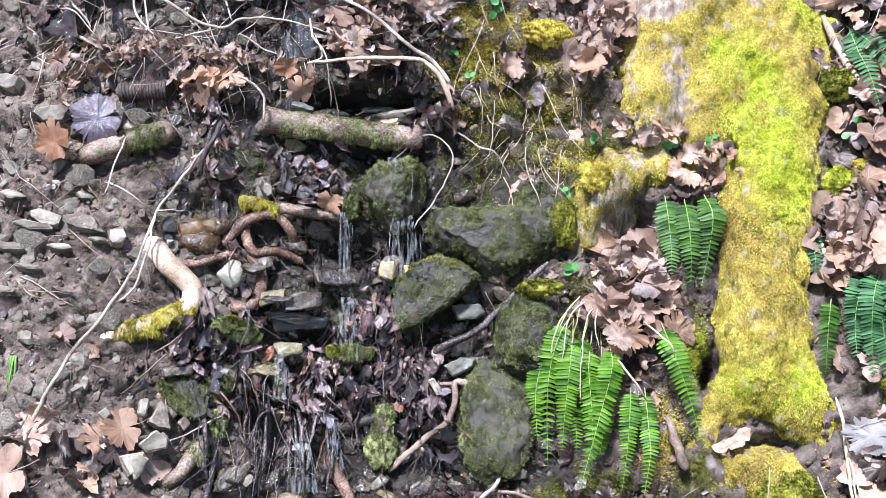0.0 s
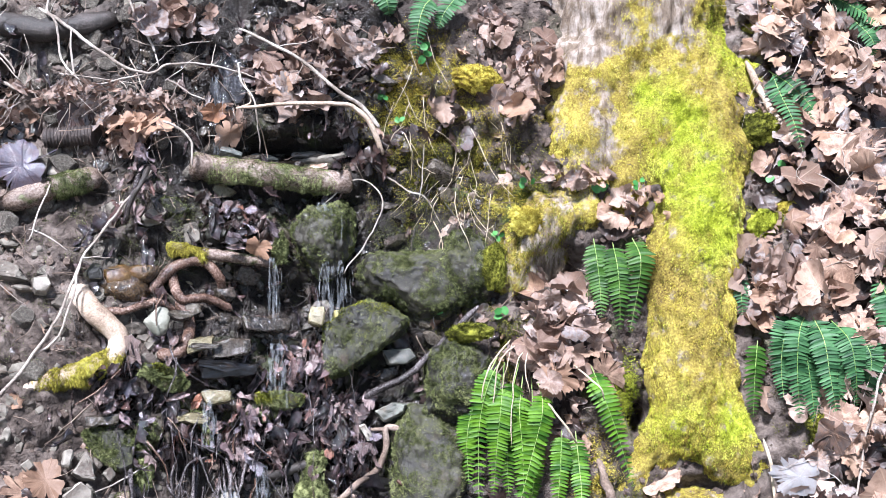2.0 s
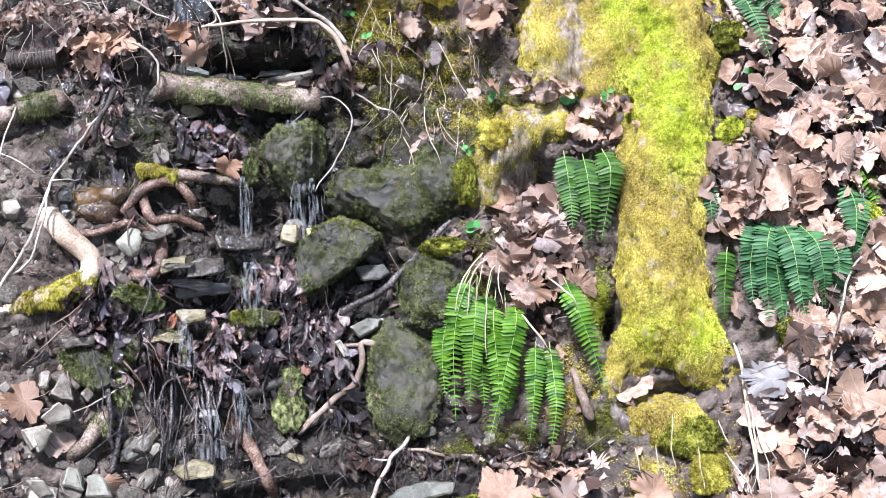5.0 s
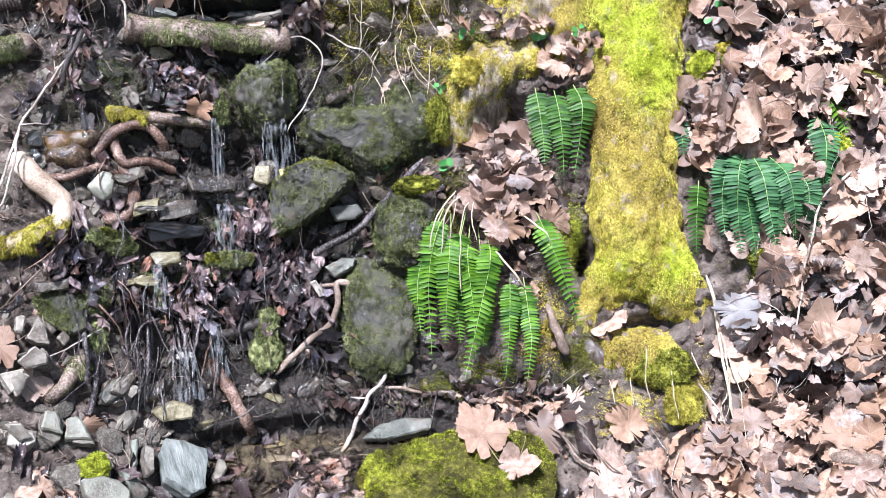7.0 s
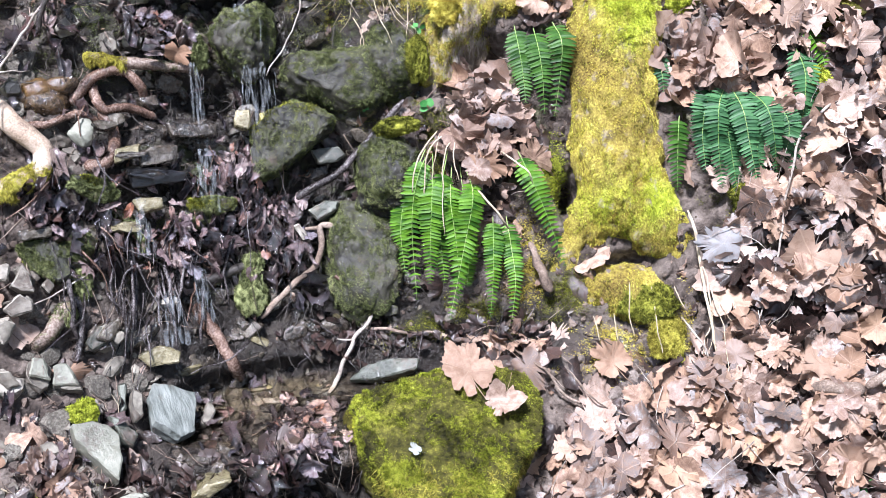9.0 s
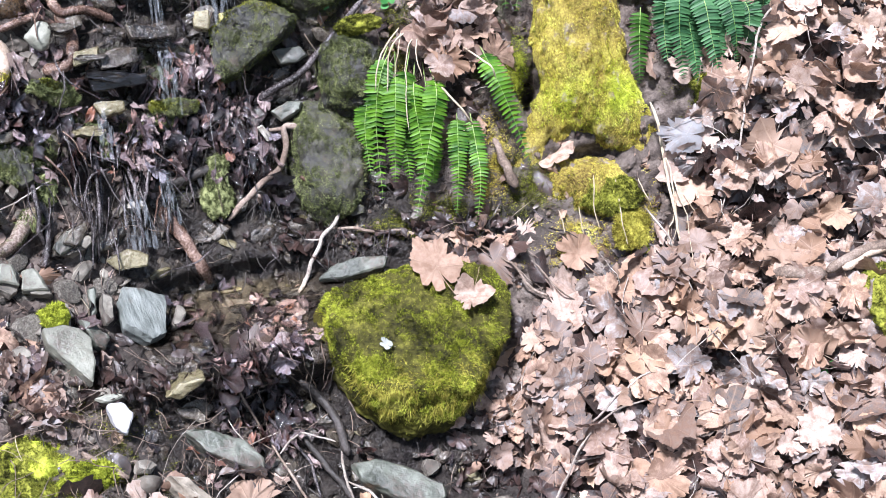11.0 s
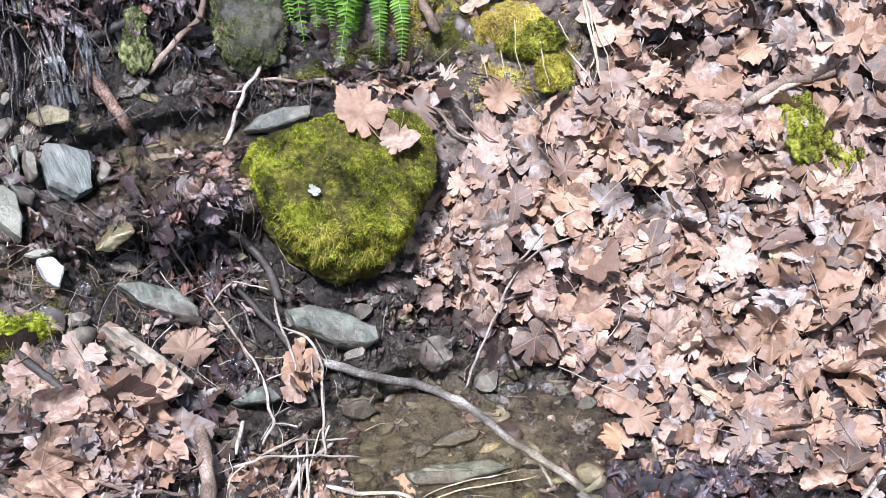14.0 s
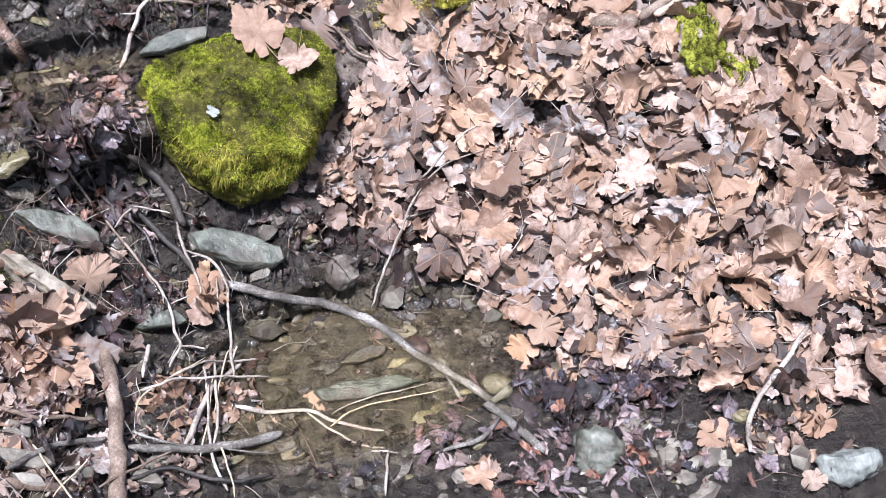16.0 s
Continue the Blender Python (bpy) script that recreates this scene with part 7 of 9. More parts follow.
def wet_litter():
    """Dark sodden leaves and scraps caught along the stream."""
    rng = random.Random(6)
    shapes = [leaf_shape(300 + k, (1.2, 2.2, 3.2, 1.7)[k % 4], (0.35, -0.35, 0.1)[k % 3], (0.55, 1.0), False, 2) for k in range(30)]
    rows = []
    for n in range(2600):
        u, v = rng.uniform(-0.95, 1.6), rng.uniform(-1.9, 1.2)
        w = float(wetness(u, v))
        k2 = 0.25 + 1.2 * max(0, noise.noise(Vector((u * 4.5, v * 4.5, 3))) + 0.12)
        if -0.55 < v < -0.22:
            k2 *= 0.3
        if v < -1.3:
            k2 = 0.05 if u < 0.75 else 0.5
        if litter_weight(u, v) > 0.5 and v > -1.3:
            k2 = 0.08
        if rng.random() > w * k2:
            continue
        size = rng.uniform(0.025, 0.10)
        m = lie(u, v, rng.uniform(0.0, 0.03), rng.choice((0, 180)) + rng.gauss(0, 50), rng.gauss(0, 28), rng.gauss(0, 28)) @ Matrix.Diagonal((size * rng.uniform(0.12, 0.6), size, size, 1))
        rows.append((shapes[rng.randrange(len(shapes))], m))
    for u0, v0, ru, rv, count in ((-0.139, -0.077, 0.12, 0.12, 130), (-0.673, -0.032, 0.10, 0.10, 110), (-0.313, -0.180, 0.10, 0.06, 60), (-0.711, 0.398, 0.07, 0.06, 30), (-0.402, 0.465, 0.10, 0.05, 20),
                                  (-0.568, -0.150, 0.16, 0.08, 70), (-0.147, -0.727, 0.12, 0.08, 120), (-0.040, -0.223, 0.10, 0.08, 80), (-0.074, 0.722, 0.06, 0.08, 50), (-0.124, -0.907, 0.12, 0.10, 90),
                                  (1.109, -1.692, 0.22, 0.07, 170), (-0.639, -0.647, 0.15, 0.1, 60), (-0.041, -1.216, 0.12, 0.06, 60), (-0.296, -1.496, 0.3, 0.12, 140), (-1.065, 0.898, 0.2, 0.1, 70)):
        for n in range(int(count * 0.5)):
            u, v = rng.gauss(u0, ru * 0.6), rng.gauss(v0, rv * 0.6)
            size = rng.uniform(0.05, 0.16)
            m = lie(u, v, rng.uniform(0.005, 0.06), 180 + rng.gauss(0, 28), rng.gauss(0, 26), rng.gauss(0, 35)) @ Matrix.Diagonal((size * (rng.uniform(0.07, 0.28) if rng.random() < 0.7 else rng.uniform(0.3, 0.7)), size, size, 1))
            rows.append((shapes[rng.randrange(len(shapes))], m))
    tagged(new("wet_leaves", joined_leaves("wet_leaves", rows, WETLEAF)), "sodden dark leaves glistening along the stream", "leaves", kind="stuff")


def one_leaf(u, v, size, lift, turn, label, seed, tip=0, roll=0, curl=0.4, material=None, fold=0.05):
    single("leaf", leaf_mesh(seed, material or LEAF, curl, fold, size, 0.5), lie(u, v, lift, turn, tip, roll, 0.7), label, "leaf", "fallen leaves")


one_leaf(0.404, -0.589, 0.19, 0.225, 20, "broad pale tan leaf lying on the mossy boulder", 501, material=TANLEAF, curl=0.3, tip=10)
one_leaf(0.492, -0.667, 0.12, 0.19, 150, "torn pinkish leaf on the mossy boulder", 502, curl=0.9)
one_leaf(0.431, 0.794, 0.11, 0.07, 150, "pale star-shaped leaf caught on straw", 503, material=TANLEAF, curl=1.3, tip=-25)
one_leaf(0.213, 0.796, 0.12, 0.06, 100, "dark brown curled leaf hanging on the bank", 504, curl=1.6)
one_leaf(-0.417, 0.709, 0.11, 0.11, 180, "pale tan leaf on the bent branch", 505, material=TANLEAF, curl=0.4)
one_leaf(-0.275, 0.854, 0.11, 0.08, 200, "tan leaf hanging above the seep", 506, material=TANLEAF, curl=0.4)
one_leaf(0.518, -0.002, 0.13, 0.10, 190, "tan leaf above the fern", 507, material=TANLEAF, curl=0.5)
one_leaf(0.572, 0.260, 0.14, 0.07, 60, "long pinkish-tan curled leaf on edge", 508, curl=2.2)
one_leaf(1.163, -0.294, 0.16, 0.08, 75, "bleached grey-white leaf below the root", 611, material=GREYLEAF, curl=0.5, tip=12)
one_leaf(0.834, -0.594, 0.14, 0.05, 20, "orange-tan veined leaf on litter", 510, material=TANLEAF, curl=0.4)
one_leaf(1.341, -0.644, 0.17, 0.06, 200, "orange-brown veined leaf on litter", 511, material=TANLEAF, curl=0.3)
one_leaf(1.019, -1.439, 0.21, 0.07, 10, "large flat tan leaf with small holes", 512, material=TANLEAF, curl=0.25)
one_leaf(0.917, -1.218, 0.19, 0.07, 190, "broad tan leaf with ragged holes", 513, material=TANLEAF, curl=0.3)
one_leaf(1.473, -1.618, 0.2, 0.07, 150, "orange-brown leaf with strong veins", 514, material=TANLEAF, curl=0.5)
one_leaf(1.118, -1.598, 0.12, 0.05, 180, "pale pink wet leaf by water", 515, curl=0.2)
one_leaf(1.533, -1.808, 0.12, 0.05, 95, "pale tan leaf at the water", 516, curl=0.2)
one_leaf(1.271, -1.792, 0.13, 0.05, 160, "orange leaf at the water", 517, material=TANLEAF, curl=0.8)
one_leaf(0.927, -1.566, 0.12, 0.05, 30, "tan leaf at the stream's edge", 518, material=TANLEAF, curl=0.9)
one_leaf(0.515, -1.111, 0.10, 0.06, 180, "tan leaf hanging under the boulder", 519, curl=1.8, tip=-20)
one_leaf(0.132, -1.228, 0.14, 0.07, 170, "brown leaf hung on a twig", 520, material=TANLEAF, curl=0.8)
one_leaf(0.677, -1.774, 0.1, 0.04, 60, "orange leaf in the stream", 521, material=TANLEAF, curl=0.4)
one_leaf(-0.831, -0.285, 0.12, 0.05, 100, "pink-brown leaf on the scree", 522, curl=0.4)
one_leaf(-0.958, 0.571, 0.17, 0.07, 110, "dark purple wet leaf on the mossy log", 523, material=SLATELEAF, curl=1.1, tip=-10)
one_leaf(-1.069, 0.498, 0.13, 0.06, 60, "rust-brown leaf on the scree", 524, curl=1.2, material=RUSTLEAF)
one_leaf(-1.095, -0.406, 0.16, 0.05, 100, "orange-brown leaf on the loose bank", 525, curl=0.5)
one_leaf(-0.321, 0.365, 0.085, 0.09, 170, "pale pink leaf on the thin log", 526, material=TANLEAF, curl=1.4, tip=-25)
one_leaf(0.236, -0.780, 0.045, 0.205, 40, "scrap of white lichen on the mossy boulder", 530, material=LICHEN, curl=0.6)
dry_litter()
wet_litter()


def leaf_pile(u, v, ru, rv, count, lo, hi, material, label, seed, lift=0.06, hang=60, narrow=1.0):
    """A heap of curled leaves, each a part, on a few shared meshes."""
    rng = random.Random(seed)
    home = Matrix.Translation(at(u, v))
    ob = thing("leaf_pile", label, "leaves", home, "leaf piles")
    forms = []
    for k in range(9):
        vs, fs, vein = leaf_shape(seed * 20 + k, (0.7, 1.6, 2.6, 1.1, 3.4)[k % 5], (0, 0.3, -0.25, 0.15)[k % 4], (0.55, 1.0), k % 2 == 0, 1, (0.5, 0.3)[k % 2])
        me = mesh_of("leaf", vs, fs, material)
        me.attributes.new("vein", "FLOAT", "POINT").data.foreach_set("value", vein)
        forms.append(me)
    for n in range(count):
        a, b = rng.gauss(u, ru * 0.55), rng.gauss(v, rv * 0.55)
        size = lo + (hi - lo) * rng.random() ** 1.4
        m = lie(a, b, 0.008 + lift * rng.random(), 180 + rng.gauss(0, hang), rng.gauss(-8, 32), rng.gauss(0, 34), 0.7) @ Matrix.Diagonal((size * narrow * rng.uniform(0.55, 1), size, size, 1))
        part("leaf", forms[rng.randrange(9)], ob, m=home.inverted() @ m)


leaf_pile(-0.744, 0.786, 0.26, 0.032, 150, 0.02, 0.08, PALELEAF, "pile of small curled pinkish leaves over the pipe", 31, 0.08, 100, 0.5)
leaf_pile(0.373, 1.069, 0.06, 0.05, 22, 0.06, 0.13, PALELEAF, "pale tan leaves caught above the moss", 71, 0.08, 70)
leaf_pile(0.498, 0.948, 0.05, 0.06, 16, 0.06, 0.12, LEAF, "pinkish leaves against the trunk", 72, 0.08, 50)
leaf_pile(0.222, 0.802, 0.04, 0.05, 9, 0.05, 0.11, DAMPSHADELEAF, "dark brown curled leaves hanging on straw", 73, 0.07, 30)
leaf_pile(-0.734, 0.701, 0.04, 0.03, 10, 0.05, 0.09, LEAF, "curled tan leaves hanging below the pipe", 74, 0.08, 30, 0.6)
stone(-1.008, 0.660, (0.035, 0.085, 0.03), SEEPROCK, "black wet rock beside the pipe", 211, lift=0.0)
leaf_pile(-0.258, 0.864, 0.09, 0.07, 26, 0.06, 0.135, PALELEAF, "tan leaves hanging in a bunch over the pool", 32, 0.09)
leaf_pile(-0.143, 1.010, 0.17, 0.10, 80, 0.03, 0.10, PALELEAF, "brown curled leaves caught on the upper bank", 33, 0.08, 90)
leaf_pile(-0.126, 0.941, 0.15, 0.08, 40, 0.05, 0.11, DAMPSHADELEAF, "dark damp leaves hanging on the upper bank", 34, 0.06)
leaf_pile(-0.593, 1.036, 0.09, 0.06, 22, 0.06, 0.14, PALELEAF, "tan leaves heaped above the seep", 35, 0.09, 90)
leaf_pile(0.012, 0.671, 0.045, 0.05, 18, 0.05, 0.10, DAMPSHADELEAF, "dark leaves caught on the branch's end", 36, 0.10)
leaf_pile(-1.041, 0.705, 0.09, 0.06, 22, 0.05, 0.10, LEAF, "rust-brown leaves on the loose bank", 37, 0.05, 90)
leaf_pile(-0.377, 0.452, 0.12, 0.05, 44, 0.03, 0.085, DAMPSHADELEAF, "dark wet leaves behind the thin log", 38, 0.06, 50, 0.5)
leaf_pile(-0.352, 0.406, 0.08, 0.04, 9, 0.05, 0.085, WETPINKSHEEN, "pink wet leaves on the thin log", 39, 0.08, 60, 0.7)
leaf_pile(-0.343, -0.161, 0.12, 0.08, 40, 0.03, 0.09, WETPINKSHEEN, "pinkish wet leaves on the wet ledge", 40, 0.09, 40, 0.6)
leaf_pile(-0.108, -0.129, 0.09, 0.10, 38, 0.03, 0.09, WETPINKSHEEN, "pinkish wet leaves hanging below the rocks", 41, 0.06)
leaf_pile(-0.174, 0.057, 0.07, 0.07, 26, 0.03, 0.10, WETPINKSHEEN, "purplish wet leaves below the wedge rock", 53, 0.09, 40, 0.7)
leaf_pile(-0.533, 0.034, 0.12, 0.08, 26, 0.03, 0.08, WETPINKSHEEN, "purplish wet leaf scraps among the stones", 54, 0.06, 60, 0.6)
leaf_pile(-0.465, -0.085, 0.24, 0.10, 75, 0.025, 0.075, WETPINKSHEEN, "purplish wet leaf scraps under the ledge", 55, 0.07, 50, 0.5)
leaf_pile(1.136, -1.696, 0.2, 0.06, 44, 0.04, 0.10, WETPINKSHEEN, "purplish wet leaves at the leaf slope's foot", 56, 0.06, 90)
leaf_pile(1.050, -1.621, 0.08, 0.05, 16, 0.05, 0.11, LEAF, "tan leaves at the stream's edge", 57, 0.06, 90)
leaf_pile(-0.307, -0.819, 0.18, 0.06, 50, 0.025, 0.075, DAMPSHADELEAF, "dark damp leaf scraps beside the stream", 58, 0.04, 90, 0.6)
leaf_pile(-0.118, -0.998, 0.15, 0.10, 50, 0.025, 0.08, WETPINKSHEEN, "purplish leaf scraps beside the stream", 59, 0.04, 80, 0.6)
leaf_pile(0.572, -1.064, 0.10, 0.12, 46, 0.04, 0.10, LEAF, "tan leaves sliding off the leaf slope", 60, 0.05, 90)
leaf_pile(0.509, -1.150, 0.12, 0.12, 50, 0.03, 0.09, DAMPSHADELEAF, "dark leaves at the leaf slope's edge", 61, 0.03, 90)
leaf_pile(-0.553, -0.783, 0.2, 0.12, 50, 0.03, 0.09, DAMPSHADELEAF, "dark leaves on the mound", 62, 0.04, 90)
leaf_pile(-0.178, -0.062, 0.09, 0.08, 36, 0.03, 0.08, WETPINKSHEEN, "pink wet leaves below the fall, sky sheen coloured blue-grey", 63, 0.07, 40, 0.5)
leaf_pile(0.106, -0.454, 0.14, 0.06, 46, 0.025, 0.08, DAMPSHADELEAF, "dark leaves at the foot of the rocks", 64, 0.03, 90, 0.7)
leaf_pile(0.463, -0.477, 0.16, 0.05, 36, 0.03, 0.09, DAMPSHADELEAF, "dark leaves under the hanging fern", 65, 0.04, 90, 0.8)
leaf_pile(0.510, -0.495, 0.14, 0.04, 14, 0.05, 0.10, LEAF, "tan leaves under the hanging fern", 66, 0.04, 90)
leaf_pile(1.209, -1.823, 0.25, 0.06, 34, 0.03, 0.09, WETPINKSHEEN, "purplish wet leaves in the lower stream", 67, 0.03, 90)
leaf_pile(1.429, -1.825, 0.15, 0.06, 20, 0.05, 0.10, LEAF, "tan leaves fallen into the lower stream", 68, 0.03, 90)
leaf_pile(-0.205, -0.026, 0.10, 0.10, 34, 0.05, 0.12, WETLEAF, "black wet leaf strips hanging in the stream", 42, 0.08, 30, 0.3)
leaf_pile(0.525, 0.150, 0.085, 0.12, 52, 0.05, 0.14, PALELEAF, "pale tan and pinkish leaves heaped over the fern", 43, 0.12, 45, 0.8)
leaf_pile(0.776, 0.487, 0.05, 0.07, 24, 0.035, 0.085, LEAF, "curled brown leaves in the root's hollow", 44, 0.08)
leaf_pile(0.618, 0.579, 0.13, 0.03, 16, 0.05, 0.10, LEAF, "tan leaves on the soil ledge", 45, 0.08, 90)
leaf_pile(-0.700, 0.655, 0.045, 0.03, 9, 0.06, 0.12, PALELEAF, "pale leaves hanging under the leaf pile", 75, 0.08, 30, 0.7)
leaf_pile(-0.641, 0.703, 0.04, 0.02, 6, 0.08, 0.13, TANLEAF, "broad tan leaves under the leaf pile", 76, 0.09, 60)
one_leaf(-0.442, 0.749, 0.09, 0.10, 80, "rust-red wet leaf above the bent branch", 531, material=RUSTLEAF, curl=1.2)
leaf_pile(-0.334, -1.242, 0.13, 0.07, 44, 0.06, 0.14, PALELEAF, "pale torn leaves on the stream-side mound", 77, 0.08, 90)
leaf_pile(-0.339, -1.365, 0.13, 0.06, 34, 0.05, 0.12, PALELEAF, "pale leaves over the rubble", 78, 0.06, 90)
leaf_pile(-0.283, -1.491, 0.14, 0.05, 30, 0.03, 0.10, PALELEAF, "pale leaf scraps between rubble and twigs", 79, 0.05, 90, 0.7)
leaf_pile(-0.620, -0.817, 0.10, 0.06, 34, 0.03, 0.11, PALELEAF, "pinkish dry leaves beside the pale stone", 80, 0.05, 90, 0.8)
leaf_pile(-0.671, -0.710, 0.10, 0.05, 24, 0.03, 0.09, PALELEAF, "pinkish leaves over the scree", 81, 0.05, 90, 0.8)
leaf_pile(-0.129, -0.814, 0.09, 0.07, 26, 0.03, 0.09, WETPINKSHEEN, "pinkish wet leaves among the stream stones", 82, 0.05, 80, 0.7)
leaf_pile(-0.006, -0.701, 0.07, 0.06, 16, 0.05, 0.11, WETPINKSHEEN, "pink wet leaves beside the boulder, sky sheen coloured lilac", 83, 0.08, 60, 0.8)
leaf_pile(-0.194, 0.031, 0.06, 0.05, 14, 0.04, 0.10, WETPINKSHEEN, "wet leaves below the fall, sky sheen coloured lilac", 84, 0.09, 40, 0.7)
leaf_pile(-0.332, -0.198, 0.05, 0.05, 14, 0.04, 0.11, WETPINKSHEEN, "pale pink wet leaves hung on roots", 85, 0.10, 30, 0.6)
leaf_pile(0.466, 0.882, 0.07, 0.12, 30, 0.05, 0.115, PALELEAF, "tan leaves caught beside the trunk", 46, 0.08)
leaf_pile(1.180, 0.245, 0.12, 0.08, 50, 0.06, 0.13, PALELEAF, "pinkish dry leaves heaped over the dark fern", 47, 0.10, 80)
leaf_pile(-0.313, -1.252, 0.12, 0.07, 40, 0.05, 0.115, TANLEAF, "tan leaves heaped beside the cream rock", 48, 0.07, 90)
leaf_pile(-0.474, -1.272, 0.10, 0.05, 18, 0.05, 0.10, WETPINKSHEEN, "purplish damp leaves on the mound", 49, 0.06, 90)
leaf_pile(-0.048, -0.714, 0.12, 0.09, 54, 0.05, 0.10, WETPINKSHEEN, "purple-pink wet leaves beside the boulder", 50, 0.06, 60)
leaf_pile(0.118, -1.257, 0.03, 0.05, 6, 0.07, 0.12, LEAF, "brown leaves hanging on a twig", 51, 0.10, 20)
leaf_pile(0.137, -1.530, 0.06, 0.04, 14, 0.04, 0.09, LEAF, "orange-brown leaves in the twig tangle", 52, 0.06, 90)
slab([(-0.251, 0.707), (-0.152, 0.720), (-0.146, 0.704), (-0.245, 0.692)], 0.02, PALE, "small pale layered stone above the log", 260, 0.075)
slab([(-0.196, 0.694), (-0.140, 0.699), (-0.149, 0.684), (-0.190, 0.681)], 0.02, SLATE, "small grey layered stone above the log", 261, 0.075)
slab([(-0.367, 0.687), (-0.318, 0.701), (-0.282, 0.680), (-0.349, 0.665)], 0.02, MARBLE, "blue-grey wet stone above the log", 262, 0.075)
slab([(-0.220, 0.676), (-0.084, 0.689), (-0.078, 0.667), (-0.208, 0.655)], 0.02, SLATE, "flat grey stone behind the log", 263, 0.075)
slab([(-0.438, 0.666), (-0.372, 0.665), (-0.379, 0.642), (-0.450, 0.642)], 0.02, MARBLE, "wet grey stone behind the log", 264, 0.075)
slab([(-0.402, -1.418), (-0.379, -1.387), (-0.332, -1.417), (-0.343, -1.445)], 0.03, SLATE, "grey broken stone in the stream-side rubble", 270, 0.05)
slab([(-0.463, -1.416), (-0.427, -1.416), (-0.424, -1.459), (-0.462, -1.454)], 0.03, CREAM, "cream stone in the stream-side rubble", 271, 0.05)
slab([(-0.423, -1.435), (-0.326, -1.462), (-0.287, -1.502), (-0.333, -1.509), (-0.417, -1.478)], 0.03, SLATE, "flat grey slab in the stream-side rubble", 272, 0.05)
slab([(-0.394, -1.494), (-0.333, -1.509), (-0.318, -1.544), (-0.380, -1.528)], 0.03, PALE, "pale stone in the stream-side rubble", 273, 0.05)
slab([(-0.295, -1.517), (-0.224, -1.531), (-0.209, -1.564), (-0.276, -1.560)], 0.03, SLATE, "grey slab under the twig tangle", 274, 0.05)
slab([(-0.143, -1.582), (-0.087, -1.585), (-0.075, -1.630), (-0.136, -1.620)], 0.03, SLATE, "grey stone beside the upright stick", 275, 0.05)
stick("twig", [(-0.331, -1.450, 0.090), (-0.276, -1.564, 0.090), (-0.266, -1.581, 0.090)], 0.0028, 0.0017, STRAW, "thin straw-pale twig in the tangle over the stream", category="twig", sides=6, group="stream twigs")
stick("twig", [(-0.308, -1.559, 0.090), (-0.221, -1.512, 0.090)], 0.0028, 0.0017, STRAW, "thin straw-pale twig in the tangle over the stream", category="twig", sides=6, group="stream twigs")
stick("twig", [(-0.106, -1.463, 0.090), (-0.068, -1.427, 0.090), (0.087, -1.396, 0.090)], 0.0028, 0.0017, STRAW, "thin straw-pale twig in the tangle over the stream", category="twig", sides=6, group="stream twigs")
stick("twig", [(0.080, -1.521, 0.090), (0.140, -1.412, 0.090), (0.166, -1.404, 0.090)], 0.0028, 0.0017, STRAW, "thin straw-pale twig in the tangle over the stream", category="twig", sides=6, group="stream twigs")
stick("twig", [(0.023, -1.593, 0.090), (0.078, -1.501, 0.090), (0.098, -1.451, 0.090)], 0.0028, 0.0017, STRAW, "thin straw-pale twig in the tangle over the stream", category="twig", sides=6, group="stream twigs")
stick("twig", [(0.073, -1.577, 0.090), (0.087, -1.639, 0.090), (0.081, -1.680, 0.090)], 0.0028, 0.0017, STRAW, "thin straw-pale twig in the tangle over the stream", category="twig", sides=6, group="stream twigs")
stick("twig", [(0.355, -1.618, 0.090), (0.446, -1.600, 0.090), (0.676, -1.615, 0.090)], 0.0028, 0.0017, STRAW, "thin straw-pale twig in the tangle over the stream", category="twig", sides=6, group="stream twigs")
stick("twig", [(-0.120, -1.498, 0.090), (-0.048, -1.543, 0.090), (0.049, -1.583, 0.090), (0.204, -1.634, 0.090)], 0.0040, 0.0024, GREYSTICK, "thin grey twig in the tangle over the stream", category="twig", sides=6, group="stream twigs")
stick("twig", [(-0.211, -1.575, 0.090), (-0.083, -1.569, 0.090), (0.009, -1.561, 0.090)], 0.0040, 0.0024, BROWNSTICK, "thin brown twig in the tangle over the stream", category="twig", sides=6, group="stream twigs")
leaf_pile(-0.232, -1.368, 0.09, 0.06, 46, 0.02, 0.06, PALELEAF, "pale shredded leaf scraps beside the stick", 86, 0.1, 90, 0.45)
leaf_pile(-0.006, -1.491, 0.09, 0.07, 46, 0.02, 0.07, LEAF, "tan leaf scraps in the twig tangle", 87, 0.06, 90, 0.5)
leaf_pile(-0.035, -1.619, 0.12, 0.05, 50, 0.02, 0.07, PALELEAF, "pale leaf scraps and splinters under the twigs", 88, 0.05, 90, 0.35)
leaf_pile(0.156, -1.533, 0.05, 0.05, 8, 0.05, 0.1, LEAF, "pinkish leaves at the pool's edge", 89, 0.05, 90, 0.8)
leaf_pile(0.976, -1.666, 0.1, 0.05, 60, 0.02, 0.07, SLATELEAF, "blue-black wet leaf scraps at the slope's foot", 90, 0.05, 90, 0.35)
leaf_pile(1.174, -1.661, 0.1, 0.06, 50, 0.03, 0.09, SLATELEAF, "slate-blue wet leaves at the slope's foot", 91, 0.05, 90, 0.6)
leaf_pile(0.633, -1.700, 0.09, 0.04, 16, 0.05, 0.1, WETPINKSHEEN, "wet brown and pink leaves in the stream", 92, 0.04, 90, 0.8)
leaf_pile(0.833, -1.788, 0.1, 0.05, 46, 0.03, 0.09, WETPINKSHEEN, "dark and pink wet leaves beside the branch's end", 93, 0.04, 90, 0.6)
